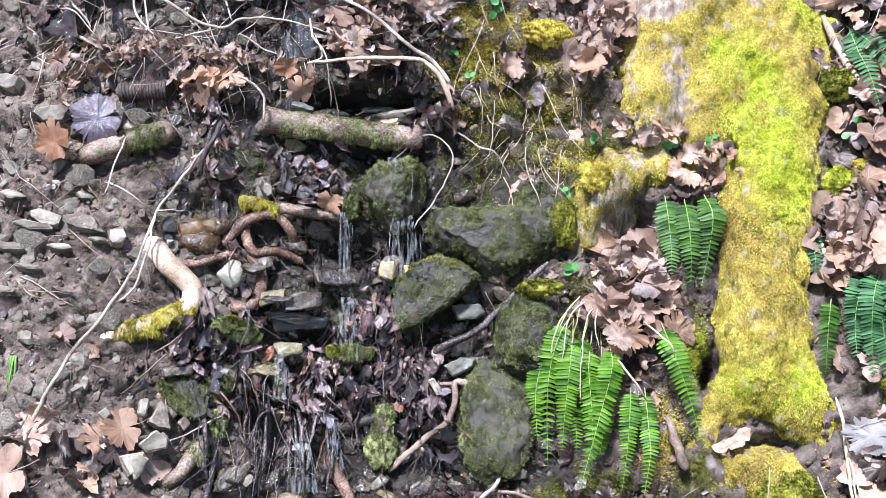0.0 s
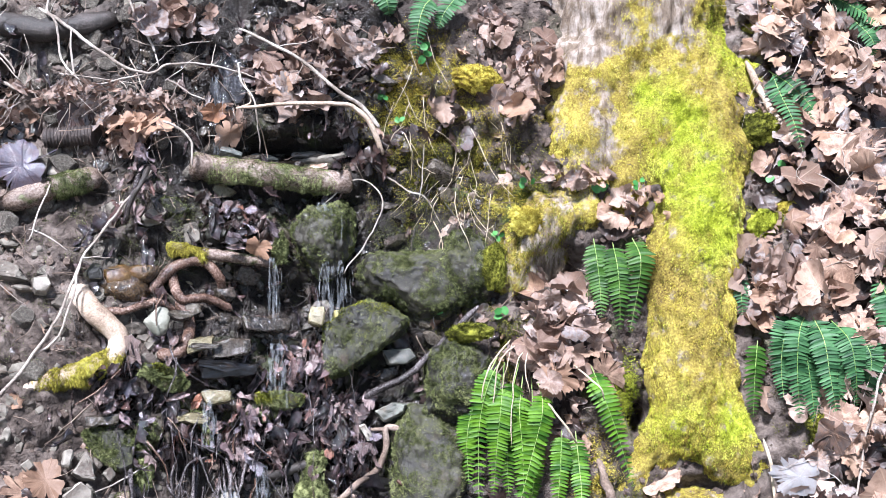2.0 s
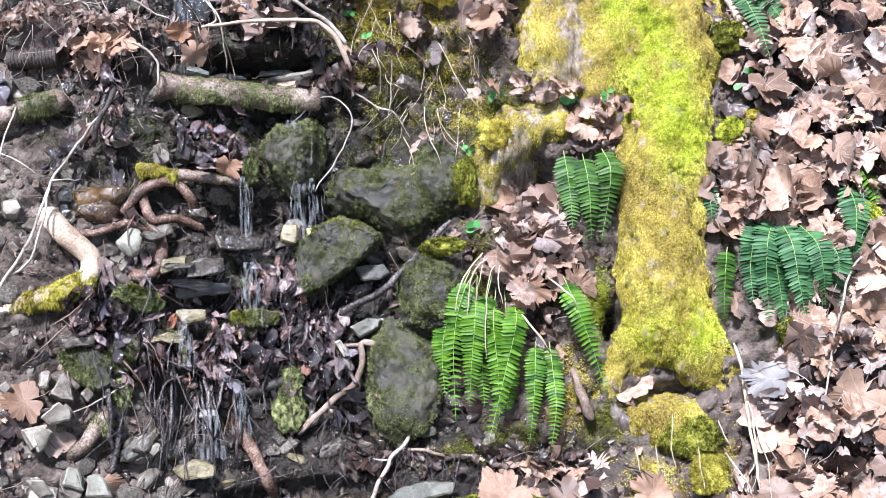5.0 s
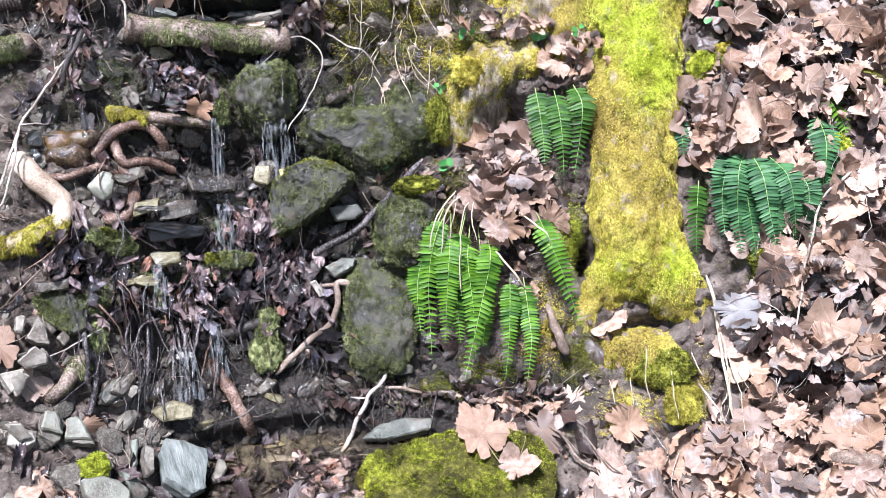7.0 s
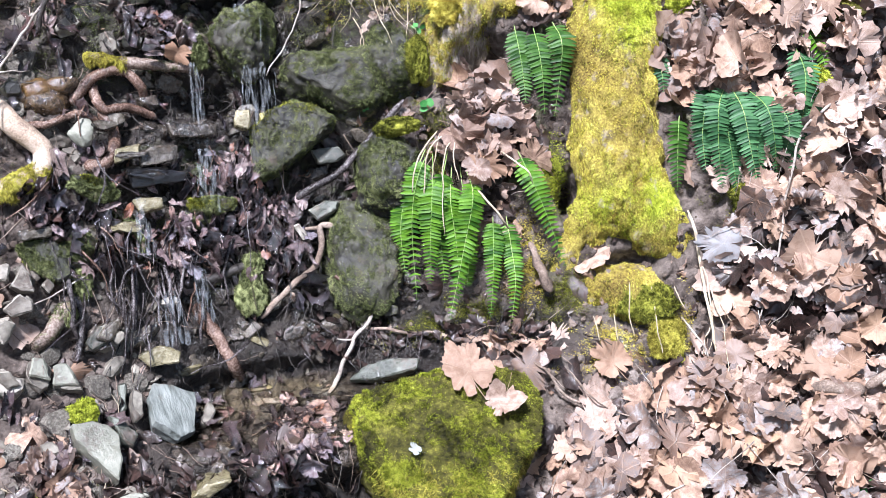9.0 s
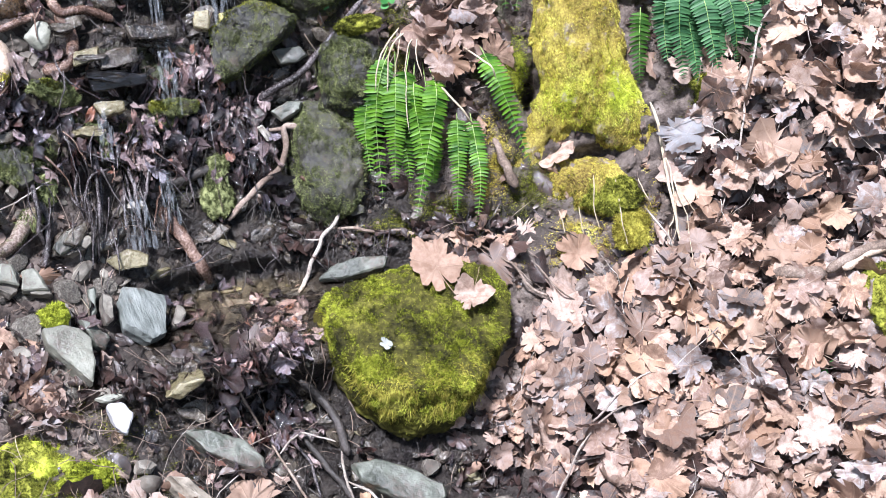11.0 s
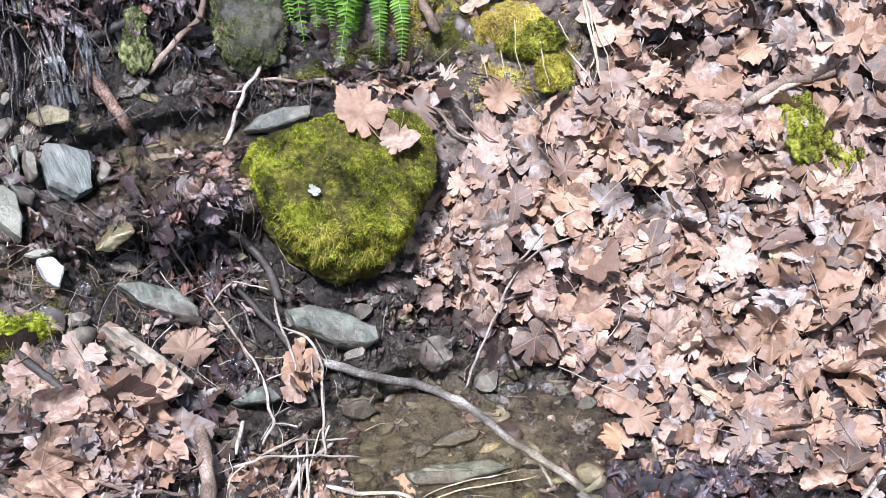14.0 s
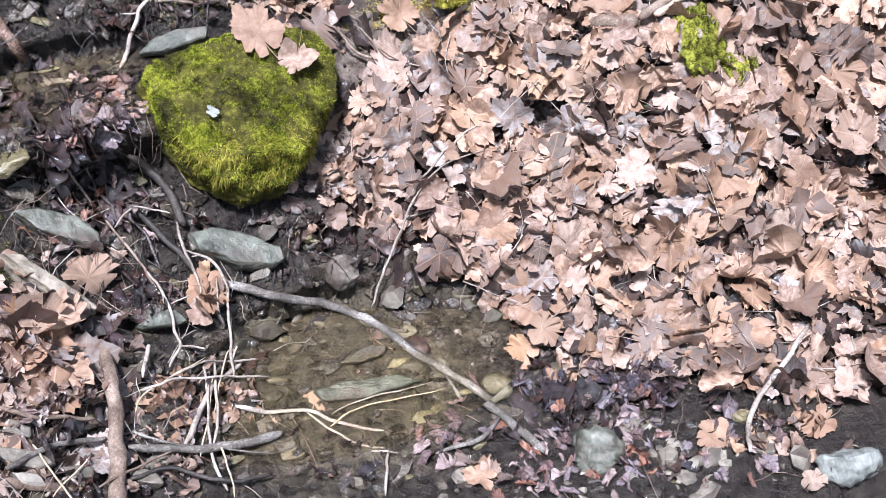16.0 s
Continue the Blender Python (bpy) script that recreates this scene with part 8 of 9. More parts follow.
leaf_pile(0.708, -1.766, 0.04, 0.03, 5, 0.07, 0.12, LEAF, "orange-brown leaves at the stream's edge", 94, 0.05, 90, 0.8)
leaf_pile(1.033, -1.789, 0.14, 0.05, 40, 0.03, 0.08, WETPINKSHEEN, "damp pinkish leaves round the stream stones", 95, 0.03, 90, 0.6)
leaf_pile(0.361, -1.704, 0.14, 0.04, 26, 0.03, 0.08, WETLEAF, "dark sodden leaves in the stream", 96, 0.02, 90, 0.6)
leaf_pile(-0.371, 0.483, 0.07, 0.05, 18, 0.05, 0.09, WETPINKSHEEN, "pinkish wet leaves below the thin log", 97, 0.1, 60, 0.7)
leaf_pile(-0.617, 0.564, 0.05, 0.09, 22, 0.03, 0.08, WETPINKSHEEN, "dark pink leaves and scraps beside the log", 98, 0.09, 40, 0.5)


# ---- loose stones, scraps and straw ----
def chips():
    """Slate chips and gravel in the scree and the stream bed."""
    rng = random.Random(9)
    forms = [rock(700 + k, (1, rng.uniform(0.55, 0.9), rng.uniform(0.3, 0.6)), 1, 0.0, None, 0.0) for k in range(14)]
    for name, material, count, test, label in (
            ("gravel", SLATE, 7500, lambda u, v: (u < -0.42 - 0.1 * noise.noise(Vector((u, v * 3, 0))) and v > -0.95) * (1 - float(wetness(u, v))) * (0.2 + 0.65 * (noise.noise(Vector((u * 4, v * 4, 9))) > 0)), "grey slate chips scattered in the loose bank"),
            ("soil_crumbs", CLOD, 11000, lambda u, v: 0.9 * (1 - float(wetness(u, v))) * (litter_weight(u, v) < 0.5), "crumbs of dark soil on the bank"),
            ("wet_gravel", WETROCK, 6500, lambda u, v: 0.85 * float(wetness(u, v)), "wet brown gravel in the stream bed")):
        verts, faces = [], []
        for n in range(count):
            u, v = rng.uniform(-1.45, 1.6), rng.uniform(-1.9, 1.2)
            if rng.random() > test(u, v):
                continue
            m = lie(u, v, 0.002, rng.uniform(0, 360), rng.gauss(0, 18), rng.gauss(0, 18)) @ Matrix.Scale((0.004 if name == "soil_crumbs" else 0.006) + (0.014 if name == "soil_crumbs" else 0.026) * rng.random() ** 2.6, 4)
            vs, fs = forms[rng.randrange(len(forms))]
            k = len(verts)
            verts += [m @ p for p in vs]
            faces += [tuple(i + k for i in f) for f in fs]
        tagged(new(name, mesh_of(name, verts, faces, material, False)), label, "gravel", kind="stuff")


def strands(name, material, label, count, where, length, thick, seed, hang=0.6, category="rootlets", lift=0.0):
    """Fine rootlets, straw or twigs lying or hanging on the bank."""
    rng = random.Random(seed)
    pieces = []
    tries = 0
    while len(pieces) < count and tries < count * 40:
        tries += 1
        u, v = rng.uniform(-1.4, 1.9), rng.uniform(-1.9, 1.3)
        if rng.random() > where(u, v):
            continue
        a = rng.uniform(0, math.tau)
        d = Vector((math.cos(a), math.sin(a))) * (1 - hang) + Vector((rng.gauss(0, 0.25), -1)) * hang
        ln = length * rng.uniform(0.4, 1.4)
        h, rise = rng.uniform(0.003, 0.03) + lift * rng.random(), rng.gauss(0.002, 0.006)
        line = []
        for k in range(6):
            line.append(BANK @ Vector((u, v, surface(u, v, False) + max(h, 0.003))))
            d = (d.normalized() + Vector((rng.gauss(0, 0.22), rng.gauss(0, 0.22)))).normalized()
            u, v, h = u + d.x * ln / 5, v + d.y * ln / 5, h + rise + rng.gauss(0, 0.004)
        r = thick * rng.uniform(0.6, 1.5)
        pieces.append(tube(line, [r * (1 - 0.12 * k) for k in range(6)], 3, 0))
    tagged(new(name, mesh_of(name, *join(pieces), material)), label, category, kind="stuff")


def spot(u, v, u0, v0, ru, rv):
    return math.exp(-((u - u0) / ru) ** 2 - ((v - v0) / rv) ** 2)


def scatter_stones(count, where, material, label, group, lo, hi, seed):
    """Angular stones lying about, on shared meshes."""
    rng = random.Random(seed)
    forms = []
    for k in range(9):
        me = mesh_of("stone", *rock(seed * 40 + k, (1, rng.uniform(0.5, 0.85), rng.uniform(0.35, 0.7)), 2, 0.06, rng.choice((None, 0.5)), 0.07), material)
        me.set_sharp_from_angle(angle=radians(26))
        forms.append(me)
    made = 0
    while made < count:
        u, v = rng.uniform(-1.4, 1.6), rng.uniform(-1.9, 1.2)
        if rng.random() > where(u, v):
            continue
        size = lo + (hi - lo) * rng.random() ** 1.8
        m = lie(u, v, size * 0.15, rng.uniform(-40, 40) + rng.choice((0, 180)), rng.gauss(0, 14), rng.gauss(0, 14)) @ Matrix.Scale(size, 4)
        single("stone", forms[rng.randrange(9)], m, label, "stone", group)
        made += 1


scatter_stones(150, lambda u, v: float(u < -0.45 and v > -1.0) * (0.25 + (noise.noise(Vector((u * 3, v * 3, 2))) > 0)) * (litter_weight(u, v) < 0.5), SLATE, "angular grey slate chip in the loose bank", "slate chips", 0.016, 0.062, 41)
scatter_stones(30, lambda u, v: float(u < -0.5 and v > -1.0), PALE, "pale angular stone in the loose bank", "pale chips", 0.012, 0.038, 42)
def wet_rubble(count, where, material, label, lo, hi, seed):
    """Wet stones jammed in the stream, too many to tell apart."""
    rng = random.Random(seed)
    forms = [rock(seed * 40 + k, (1, rng.uniform(0.4, 0.85), rng.uniform(0.3, 0.7)), 1, 0.05, rng.choice((None, 0.45, 0.4)), 0.05) for k in range(12)]
    pieces = []
    while len(pieces) < count:
        u, v = rng.uniform(-1.2, 1.6), rng.uniform(-1.9, 1.2)
        if rng.random() > where(u, v):
            continue
        size = lo + (hi - lo) * rng.random() ** 1.8
        m = lie(u, v, size * 0.15, rng.uniform(-35, 35), rng.gauss(0, 16), rng.gauss(0, 16)) @ Matrix.Scale(size, 4)
        vs, fs = forms[rng.randrange(12)]
        pieces.append(([m @ p for p in vs], fs))
    me = mesh_of("rubble", *join(pieces), material)
    me.set_sharp_from_angle(angle=radians(26))
    tagged(new("rubble", me), label, "stones", kind="stuff")


wet_rubble(300, lambda u, v: float(wetness(u, v)) ** 2 * float(v > -1.75), WETROCK, "dark wet angular stones jammed in the stream", 0.014, 0.06, 43)
wet_rubble(80, lambda u, v: float(wetness(u, v)) ** 2 * float(v < 0.6), OCHRE, "brown wet stones in the stream bed", 0.012, 0.045, 44)
wet_rubble(24, lambda u, v: spot(u, v, -0.6, 0.1, 0.12, 0.6), SLATE, "grey stones washed beside the stream", 0.012, 0.05, 46)
wet_rubble(110, lambda u, v: spot(u, v, 0.42, -1.50, 0.42, 0.22), POOLROCK, "brown gravel stones under the pool's water", 0.009, 0.045, 47)
wet_rubble(45, lambda u, v: spot(u, v, 1.157, -1.830, 0.35, 0.07), SLATE, "grey stones in the lower stream", 0.014, 0.05, 49)
wet_rubble(120, lambda u, v: spot(u, v, -0.238, -1.529, 0.4, 0.12), WETROCK, "dark stones heaped under twigs", 0.015, 0.06, 48)
scatter_stones(32, lambda u, v: spot(u, v, -0.365, -1.421, 0.3, 0.2) + 0.5 * spot(u, v, -0.512, -1.107, 0.2, 0.12), SLATE, "grey stone in the rubble heap", "rubble stones", 0.015, 0.055, 45)
chips()
strands("rootlets", HANGROOT, "thick wet roots hanging over the ledge", 110, lambda u, v: spot(u, v, -0.343, -0.192, 0.24, 0.13) + 0.8 * spot(u, v, -0.557, 0.096, 0.10, 0.10) + spot(u, v, -0.141, -0.040, 0.07, 0.10) + 0.8 * spot(u, v, -0.490, -0.354, 0.2, 0.08), 0.14, 0.0028, 51, 0.88, lift=0.085)
strands("rootlets", WETROOT, "red-brown wet roots on the ledge", 30, lambda u, v: spot(u, v, -0.373, -0.178, 0.24, 0.15) + spot(u, v, -0.485, 0.165, 0.14, 0.08), 0.12, 0.004, 55, 0.6, lift=0.08)
strands("twigs", BROWNSTICK, "fine brown stalks beside the stream", 170, lambda u, v: spot(u, v, -0.168, -0.900, 0.3, 0.2) + spot(u, v, -0.553, -0.895, 0.2, 0.2), 0.11, 0.0015, 56, 0.3, "twigs", 0.04)
strands("straw", STRAW, "dry stems standing beside the root's foot", 60, lambda u, v: spot(u, v, 1.115, -0.459, 0.035, 0.07), 0.24, 0.0017, 57, 0.9, "straw", 0.08)
strands("rootlets", HANGROOT, "wet roots at the foot of the rocks", 110, lambda u, v: spot(u, v, 0.140, -0.431, 0.16, 0.08) + spot(u, v, 0.482, -0.445, 0.16, 0.06), 0.11, 0.002, 59, 0.6, lift=0.03)
strands("straw", STRAW, "dry straw hanging over the fern", 40, lambda u, v: spot(u, v, 0.428, 0.098, 0.06, 0.06), 0.17, 0.0018, 58, 0.85, "straw", 0.10)
strands("twigs", TWIG, "fine pale twigs crossing the leaf pile", 80, lambda u, v: spot(u, v, -0.738, 0.789, 0.26, 0.09), 0.13, 0.0015, 52, 0.15, "twigs", 0.09)
strands("twigs", BROWNSTICK, "fine brown stalks in the upper leaf piles", 140, lambda u, v: spot(u, v, -0.707, 0.782, 0.3, 0.1) + spot(u, v, -0.160, 0.991, 0.12, 0.1), 0.12, 0.0016, 53, 0.2, "twigs", 0.08)
strands("twigs", TWIG, "thin pale stalks among the slope's leaves", 190, lambda u, v: litter_weight(u, v) * (u > 0.6), 0.16, 0.0017, 54, 0.3, "twigs", 0.09)
strands("rootlets", DARKSTICK, "dark wet rootlets hanging over the ledges", 700, lambda u, v: 0.9 * float(wetness(u, v)) * (v > -1.25), 0.10, 0.0017, 21, 0.75)
strands("twigs", BROWNSTICK, "fine brown twigs and stalks in the litter", 1100, lambda u, v: 0.6 if litter_weight(u, v) > 0.3 or u < -0.5 else 0.15, 0.11, 0.0016, 22, 0.1, "twigs")
strands("straw", STRAW, "dry straw trailing over the mossy bank", 110, lambda u, v: spot(u, v, 0.111, 0.808, 0.07, 0.2), 0.16, 0.0011, 29, 0.7, "straw", 0.03)
strands("straw", STRAW, "pale dry straw hanging from the bank", 130, lambda u, v: spot(u, v, 0.295, 0.649, 0.11, 0.2), 0.2, 0.0012, 23, 0.75, "straw")
strands("straw", STRAW, "pale dry straw at the foot of the roots", 45, lambda u, v: spot(u, v, 1.126, -0.427, 0.05, 0.08) + spot(u, v, 0.372, -0.000, 0.06, 0.05), 0.18, 0.0018, 24, 0.8, "straw")
strands("twigs", TWIG, "tangle of thin white twigs on the upper bank", 70, lambda u, v: spot(u, v, -1.078, 0.847, 0.22, 0.16) + 0.5 * spot(u, v, -1.141, 0.438, 0.15, 0.25), 0.22, 0.0022, 27, 0.25, "twigs")
strands("twigs", TWIG, "thin pale twigs in the stream-side rubble", 55, lambda u, v: spot(u, v, -0.136, -1.375, 0.3, 0.2) + 0.5 * spot(u, v, -0.110, -1.058, 0.2, 0.2), 0.16, 0.0016, 28, 0.25, "twigs", 0.05)
strands("straw", STRAW, "pale dry straw in the upper loose bank", 60, lambda u, v: spot(u, v, -1.126, 0.830, 0.12, 0.12), 0.14, 0.0018, 25, 0.6, "straw")
strands("straw", STRAW, "pale dry straw on the mound", 60, lambda u, v: spot(u, v, -0.657, -0.797, 0.15, 0.12), 0.14, 0.0015, 26, 0.2, "straw")


# ---- moss cushions ----
def cushion(u, v, size, material, label, seed, lift=0.0, count=5000, length=0.012, name="moss_cushion", droop=0.4):
    ob = thing(name, label, "moss", lie(u, v, lift))
    me = mesh_of("cushion", *cobble(seed, (size[0], size[1], size[2] * 0.7), 4, 0.28), material)
    part("cushion", me, ob)
    part("moss", fuzz(me, int(count * 1.8), length * 0.62, material, droop=droop, seed=seed, width=0.0008, clump=50.0), ob, kind="stuff")


cushion(0.312, 0.892, (0.072, 0.038, 0.04), MOSS, "round cushion of yellow-green moss on the bank", 801, 0.05)
cushion(0.443, 0.444, (0.055, 0.04, 0.018), MOSS, "golden-green moss capping the knobbed root", 802, 0.085, 6000)
cushion(0.351, 0.329, (0.035, 0.07, 0.035), DARKMOSS, "olive moss on the knobbed root", 803, 0.06, 6000)
cushion(0.275, 0.134, (0.07, 0.03, 0.022), DARKMOSS, "olive moss on the dark rock", 805, 0.085, 5000, 0.007)
cushion(0.950, -0.440, (0.09, 0.05, 0.014), DARKMOSS, "shaggy yellow-green moss under the root's foot", 809, 0.06, 10000, 0.016)
cushion(0.985, -0.535, (0.05, 0.07, 0.014), GOLDMOSS, "moss trailing below the root", 810, 0.03, 8000, 0.018)
cushion(1.001, -0.626, (0.03, 0.05, 0.010), BRIGHTMOSS, "moss hanging over the soil edge", 831, 0.02, 4000, 0.018)
cushion(1.254, -0.164, (0.05, 0.06, 0.04), DARKMOSS, "dark moss under the fern", 811, 0.03, 6000)
cushion(1.481, 0.128, (0.035, 0.06, 0.03), BRIGHTMOSS, "bright moss beside the fern", 812, 0.04, 4000)
cushion(1.450, 0.147, (0.03, 0.04, 0.03), BRIGHTMOSS, "bright moss beside the fern", 813, 0.03, 3000)
cushion(-0.594, -0.604, (0.038, 0.03, 0.025), BRIGHTMOSS, "moss cap on a pale stone", 816, 0.09, 3000)
cushion(-0.677, -0.980, (0.11, 0.15, 0.05), BRIGHTMOSS, "bright green shaggy moss mound", 817, 0.0, 9000, 0.014)
cushion(-0.677, -0.980, (0.10, 0.14, 0.05), DARKMOSS, "olive shaggy moss over the mound", 830, 0.005, 12000, 0.016)
cushion(-0.526, -1.005, (0.07, 0.035, 0.03), BRIGHTMOSS, "green moss on the mound", 818, 0.02, 5000, 0.014)
cushion(1.604, -0.817, (0.075, 0.125, 0.06), DARKMOSS, "olive moss over a buried stump", 819, 0.06, 9000)
cushion(1.699, -0.926, (0.05, 0.075, 0.05), DARKMOSS, "olive-green moss over a buried stump", 820, 0.055, 7000)
cushion(1.291, 1.101, (0.13, 0.12, 0.05), GOLDMOSS, "yellow-olive moss mound beside the trunk", 821, 0.02, 22000)
cushion(1.158, 0.737, (0.07, 0.05, 0.04), DARKMOSS, "green moss behind the root", 822, 0.03, 6000)
cushion(1.144, 0.439, (0.05, 0.04, 0.03), BRIGHTMOSS, "green moss behind the root", 823, 0.02, 4000)
cushion(1.211, 0.479, (0.03, 0.02, 0.02), MOSS, "yellow moss among dry leaves", 824, 0.02, 2500)
cushion(-0.616, -0.260, (0.03, 0.05, 0.03), WETMOSS, "green moss beside the scree", 825, 0.03, 4000)
cushion(-0.177, -0.315, (0.045, 0.065, 0.03), WETMOSS, "wet green moss on the ledge", 826, 0.05, 6000, 0.008)
cushion(-0.573, -0.000, (0.065, 0.02, 0.02), WETMOSS, "green moss on a flat rock", 827, 0.07, 4000, 0.009)
cushion(-0.168, -0.250, (0.035, 0.06, 0.03), WETMOSS, "green moss hanging beside the root", 832, 0.05, 5000, 0.01)
cushion(-0.264, 0.371, (0.022, 0.05, 0.02), WETMOSS, "green moss hanging by the drip", 829, 0.07, 3000, 0.01)


def moss_patch(u, v, ru, rv, material, label, count, length, seed, cover=0.0):
    """Moss creeping over the soil, in ragged patches."""
    rng = random.Random(seed)
    home = at(u, v)
    verts, faces = [], []
    while len(verts) < count * 4:
        a, b = u + rng.gauss(0, ru * 0.6), v + rng.gauss(0, rv * 0.6)
        if noise.fractal(Vector((a * 14, b * 14, seed)), 1.0, 2.0, 3) < rng.uniform(-0.15, 0.2) - cover:
            continue
        base = BANK @ Vector((a, b, surface(a, b))) - home
        for _ in range(30):
            p = base + Vector((rng.gauss(0, 0.009), rng.gauss(0, 0.003), rng.gauss(0, 0.009)))
            d = (AXIS_W + Vector((rng.gauss(0, 0.6), rng.gauss(0, 0.4), rng.gauss(0, 0.6)))).normalized() * length * rng.uniform(0.3, 0.85)
            s = d.orthogonal().normalized() * 0.0008
            k = len(verts)
            verts += [p - s, p + s, p + d]
            faces.append((k, k + 1, k + 2))
    single("moss", mesh_of("moss", verts, faces, material, False), Matrix.Translation(home), label, "moss", kind="stuff")


moss_patch(0.279, 0.616, 0.22, 0.2, DARKMOSS, "olive moss creeping over the bank beside the trunk", 24000, 0.012, 61, 0.12)
moss_patch(0.119, 0.791, 0.12, 0.2, GOLDMOSS, "golden olive moss on the soil beside straw", 16000, 0.012, 78, 0.15)
moss_patch(-0.374, -0.146, 0.2, 0.14, WETMOSS, "wet moss on the ledge between roots", 9000, 0.009, 79, -0.1)
moss_patch(0.434, -0.435, 0.2, 0.06, DARKMOSS, "olive moss on soil under the fern", 11000, 0.010, 80, 0.05)
moss_patch(0.246, 0.735, 0.16, 0.14, MOSS, "golden moss threads on the bank", 10000, 0.012, 77)
moss_patch(0.129, 0.910, 0.14, 0.12, MOSS, "golden moss on the bank under straw", 12000, 0.012, 62)
moss_patch(0.128, 0.340, 0.25, 0.14, WETMOSS, "thin wet moss on the dark rocks", 16000, 0.007, 63, -0.05)
moss_patch(-0.158, 0.438, 0.12, 0.12, WETMOSS, "wet moss behind the falling water", 10000, 0.007, 64)
moss_patch(0.544, 0.528, 0.12, 0.06, DARKMOSS, "moss on the soil ledge below the trunk", 12000, 0.011, 65)
moss_patch(-0.573, 0.417, 0.25, 0.12, WETMOSS, "dark green moss on the seep", 10000, 0.008, 66, -0.05)
moss_patch(0.921, -0.536, 0.14, 0.1, MOSS, "moss trailing over soil below the root", 12000, 0.014, 67)
moss_patch(1.288, -0.135, 0.12, 0.12, DARKMOSS, "dark moss on soil under the fern", 12000, 0.012, 68)
moss_patch(1.208, 0.677, 0.16, 0.3, DARKMOSS, "moss on soil behind the mossy root", 16000, 0.012, 69)
moss_patch(0.356, 0.066, 0.12, 0.14, DARKMOSS, "olive moss on the dark rock's crown", 12000, 0.010, 70)
moss_patch(-1.013, 0.138, 0.3, 0.3, WETMOSS, "scraps of green moss in the loose bank", 3600, 0.009, 71, -0.2)
moss_patch(-0.575, -1.047, 0.22, 0.16, DARKMOSS, "olive moss over the stream-side mound", 14000, 0.014, 72)
moss_patch(0.721, -0.035, 0.05, 0.12, BRIGHTMOSS, "bright green moss beside the root's hollow", 9000, 0.012, 73, 0.3)
moss_patch(0.620, -0.275, 0.06, 0.10, MOSS, "moss hanging under the roots", 8000, 0.012, 74, 0.3)
moss_patch(0.742, -0.373, 0.07, 0.08, DARKMOSS, "moss at the root's foot", 8000, 0.011, 75, 0.3)
moss_patch(0.377, 0.520, 0.08, 0.04, MOSS, "golden moss on the soil ledge", 7000, 0.011, 76, 0.3)


# ---- falling water ----
def fall(u, v, height, spread, count, label, seed):
    """A thin veil of falling water that widens downward, with a few strands before it."""
    rng = random.Random(seed)
    top = at(u, v, 0.12)
    nx, nz = 18, 10
    verts, faces = [], []
    for k in range(nz + 1):
        f = k / nz
        for i in range(nx + 1):
            x = (i / nx - 0.5) * 2 * spread * (0.7 + 0.8 * f)
            verts.append(Vector((x + 0.004 * noise.noise(Vector((i, k * 0.6, seed))), -0.03 * f ** 0.5 + 0.006 * noise.noise(Vector((i * 0.7, k * 0.3, seed))), -height * f - 0.03 * abs(noise.noise(Vector((i * 0.9, seed, 2)))) * (k == nz))))
    for k in range(nz):
        for i in range(nx):
            a = k * (nx + 1) + i
            faces.append((a, a + 1, a + nx + 2, a + nx + 1))
    pieces = [(verts, faces)]
    for n in range(count):
        p = Vector((rng.gauss(0, spread * 0.7), -0.03, rng.uniform(-0.5, 0.0) * height))
        ln = height * rng.uniform(0.15, 0.5)
        line = [p + Vector((0.002 * math.sin(k + n), -0.01 * k / 6, -ln * k / 6)) for k in range(7)]
        pieces.append(tube(line, [0.0012 * rng.uniform(0.4, 1.5) for _ in range(7)], 5, 0.3))
    single("falling_water", mesh_of("falling_water", *join(pieces), SPRAY), Matrix.Translation(top), label, "water", kind="stuff")


fall(-0.280, 0.336, 0.26, 0.016, 9, "thin strands of dripping water", 31)
fall(-0.141, 0.505, 0.20, 0.03, 8, "film of water sliding over the green rock", 32)
fall(-0.116, 0.341, 0.17, 0.04, 13, "small fan of falling water", 33)
fall(-0.270, 0.096, 0.18, 0.025, 9, "water trickling over the ledge", 34)
fall(-0.443, -0.040, 0.16, 0.018, 12, "thin water strands between the slabs", 37)
fall(-0.304, -0.238, 0.14, 0.02, 12, "thin water strands under the roots", 38)
fall(-0.386, -0.295, 0.15, 0.03, 8, "water trickling into the pool", 35)
fall(-0.440, 0.852, 0.22, 0.010, 5, "dark water sliding down the seep", 36)


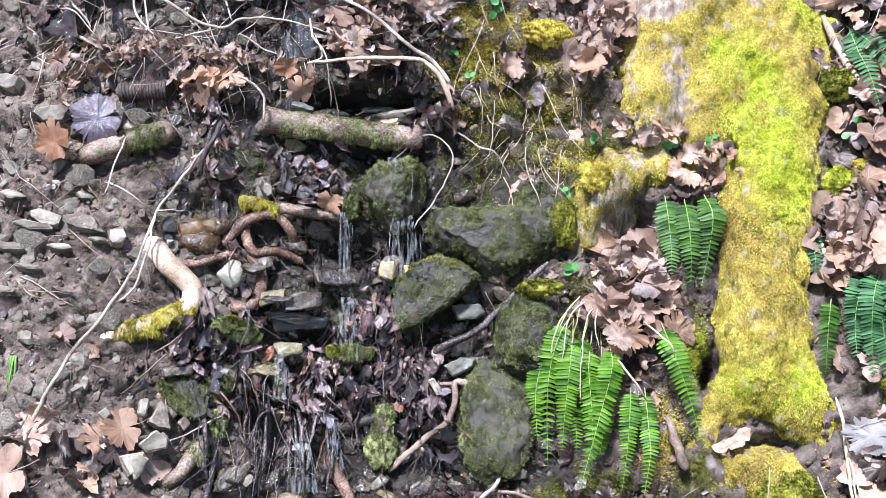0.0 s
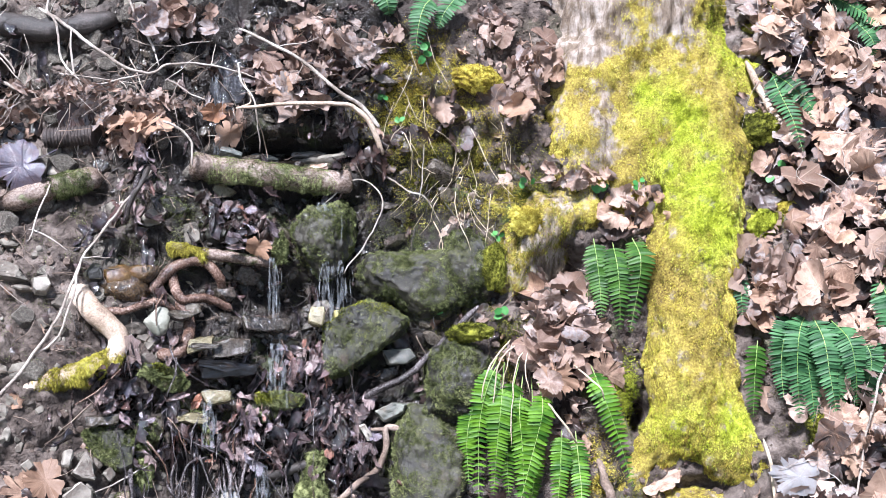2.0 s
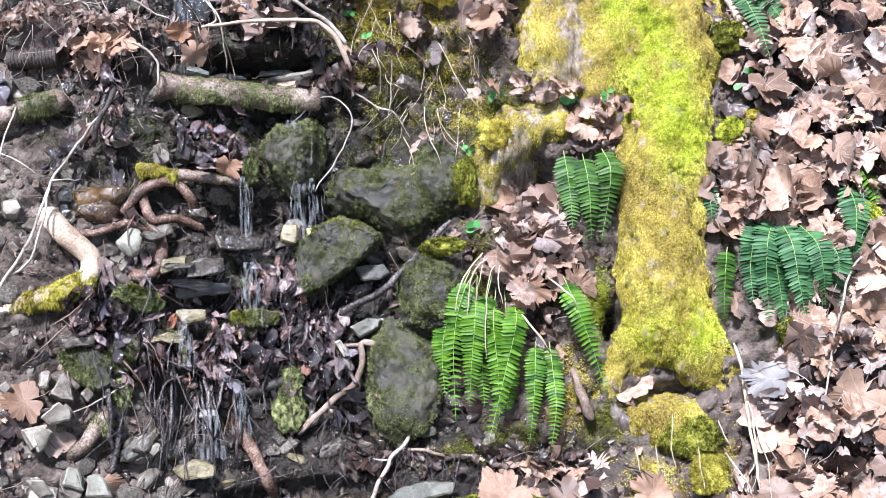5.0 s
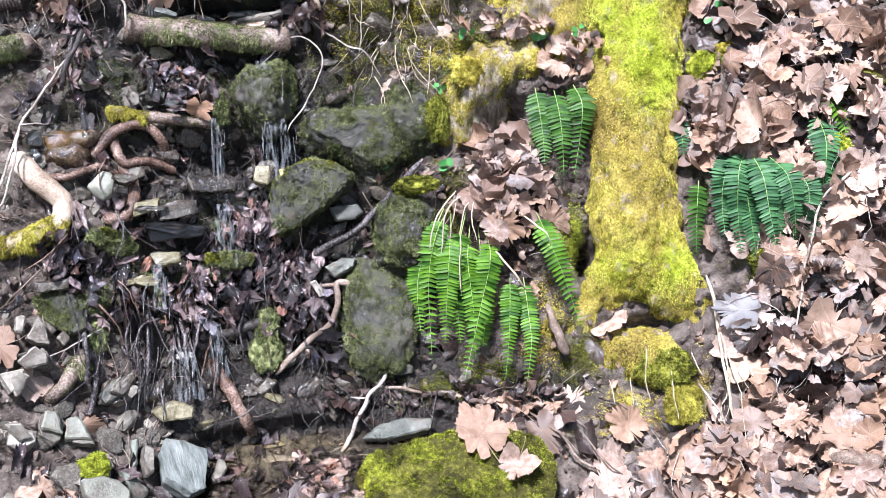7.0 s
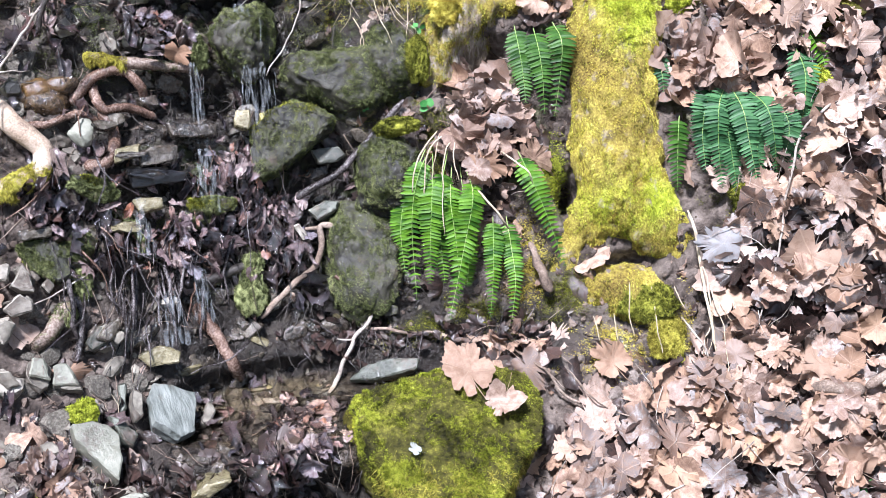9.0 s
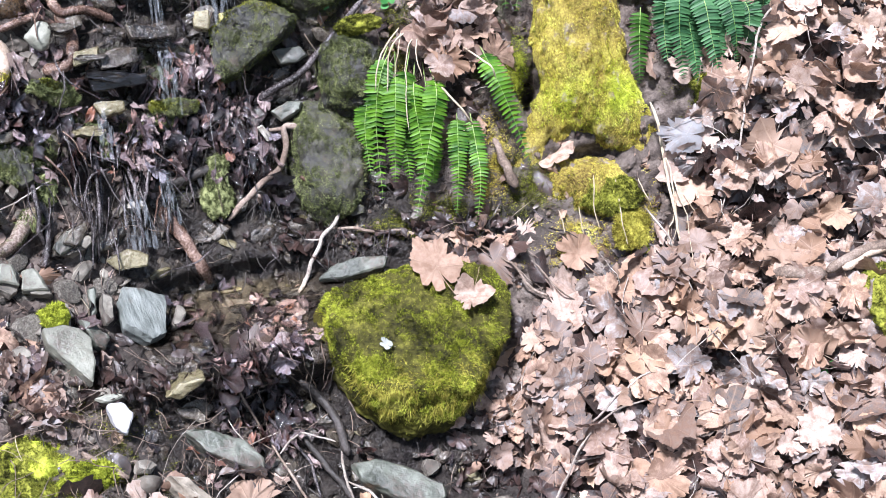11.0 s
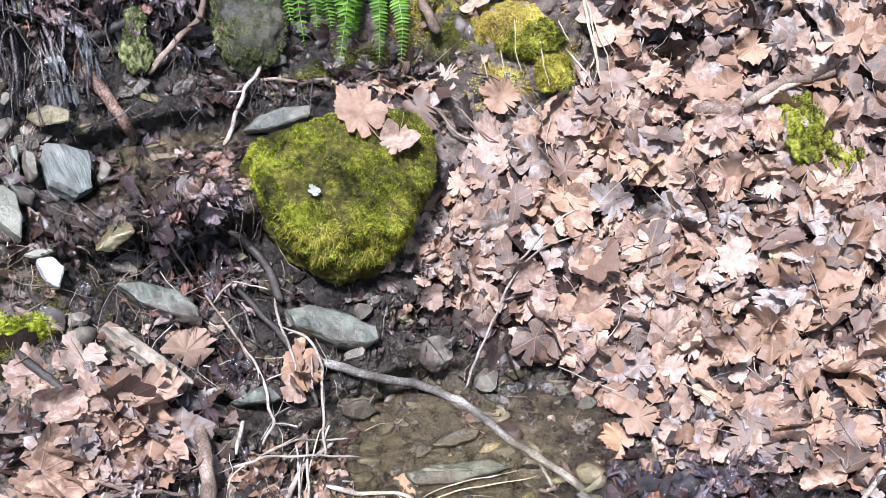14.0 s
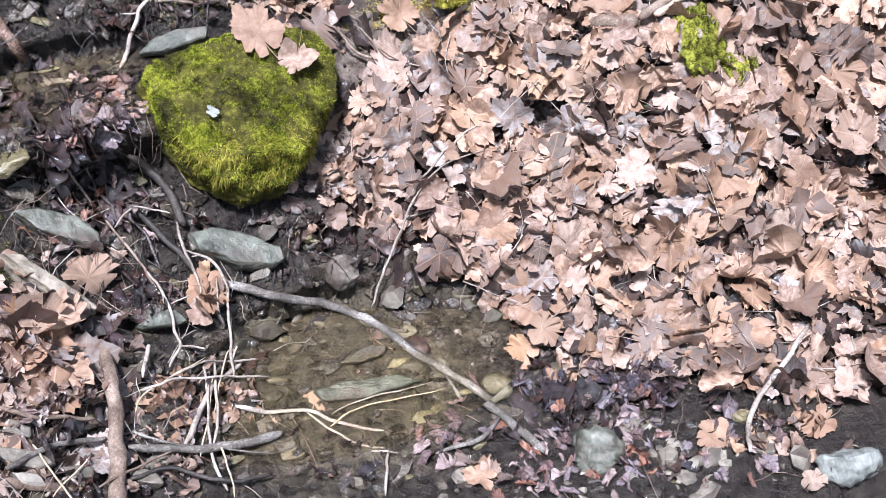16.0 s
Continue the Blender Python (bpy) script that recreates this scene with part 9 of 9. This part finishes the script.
# ---- small green plants ----
def seedling(u, v, size, count, label, seed, lift=0.04):
    """A few small round green leaves on thin stalks."""
    rng = random.Random(seed)
    home = at(u, v)
    ob = thing("seedling", label, "plant", Matrix.Translation(home))
    for n in range(count):
        c = Vector((rng.gauss(0, size * 0.8), -lift * 0.8 - rng.uniform(0, 0.01), lift * 0.5 + rng.gauss(0, size * 0.7)))
        part("stalk", mesh_of("stalk", *tube([Vector((0, 0.01, -0.01)), c * 0.6, c], [0.0009, 0.0008, 0.0006], 4, 0), RACHIS), ob)
        vs, fs = [Vector((0, 0, 0))], []
        for i in range(12):
            a = math.tau * i / 12
            r = size * (0.85 + 0.15 * math.cos(a)) * rng.uniform(0.9, 1.08)
            vs.append(Vector((r * math.cos(a), r * 0.75 * math.sin(a), 0.18 * r * abs(math.sin(a)) - 0.1 * r)))
            fs.append((0, 1 + i, 1 + (i + 1) % 12))
        m = Matrix.Translation(c) @ Matrix(BANK.to_3x3()).to_4x4() @ pose(0, 0, 0, rng.gauss(0, 25), rng.gauss(0, 25), rng.uniform(0, 360))
        part("leaf", mesh_of("leaf", [m @ p for p in vs], fs, GREENLEAF), ob)


for n, (u, v, size, count) in enumerate((
        (0.462, 0.064, 0.022, 2), (0.670, 0.550, 0.018, 3), (0.362, 0.197, 0.016, 3), (0.360, 0.412, 0.012, 4), (0.155, 0.982, 0.018, 4), (0.027, 0.850, 0.013, 4), (0.436, 0.578, 0.013, 3),
        (1.093, -0.731, 0.024, 3), (1.178, 0.582, 0.018, 2), (0.194, 0.204, 0.011, 2), (0.780, 0.564, 0.012, 3), (1.442, -1.003, 0.016, 2), (0.620, 0.194, 0.013, 2), (0.078, 0.773, 0.011, 3))):
    seedling(u, v, size, count, "small bright green seedling in the leaf litter", 900 + n)


def grass_tuft(u, v, length, count, label, seed):
    """A hanging tuft of grass blades."""
    rng = random.Random(seed)
    home = at(u, v)
    ob = thing("grass", label, "grass", Matrix.Translation(home))
    for n in range(count):
        d = Vector((rng.gauss(0, 0.12), -0.25 - rng.uniform(0, 0.2), -0.4))
        p, vs, fs = Vector((rng.gauss(0, 0.006), -0.01, 0)), [], []
        for k in range(7):
            wd = 0.0028 * (1 - k / 6.5)
            vs += [p + Vector((-wd, 0, 0)), p + Vector((0, -wd * 0.4, 0)), p + Vector((wd, 0, 0))]
            p = p + d * (length / 3.2) * rng.uniform(0.8, 1.1)
            d = (d + Vector((0, 0.03, -0.09)))
        for k in range(6):
            a = 3 * k
            fs += [(a, a + 1, a + 4, a + 3), (a + 1, a + 2, a + 5, a + 4)]
        part("blade", mesh_of("blade", vs, fs, FERN), ob)


grass_tuft(-1.133, -0.091, 0.13, 6, "small tuft of green grass on the loose bank", 951)
grass_tuft(1.415, 0.206, 0.08, 5, "small tuft of green grass on the slope", 952)
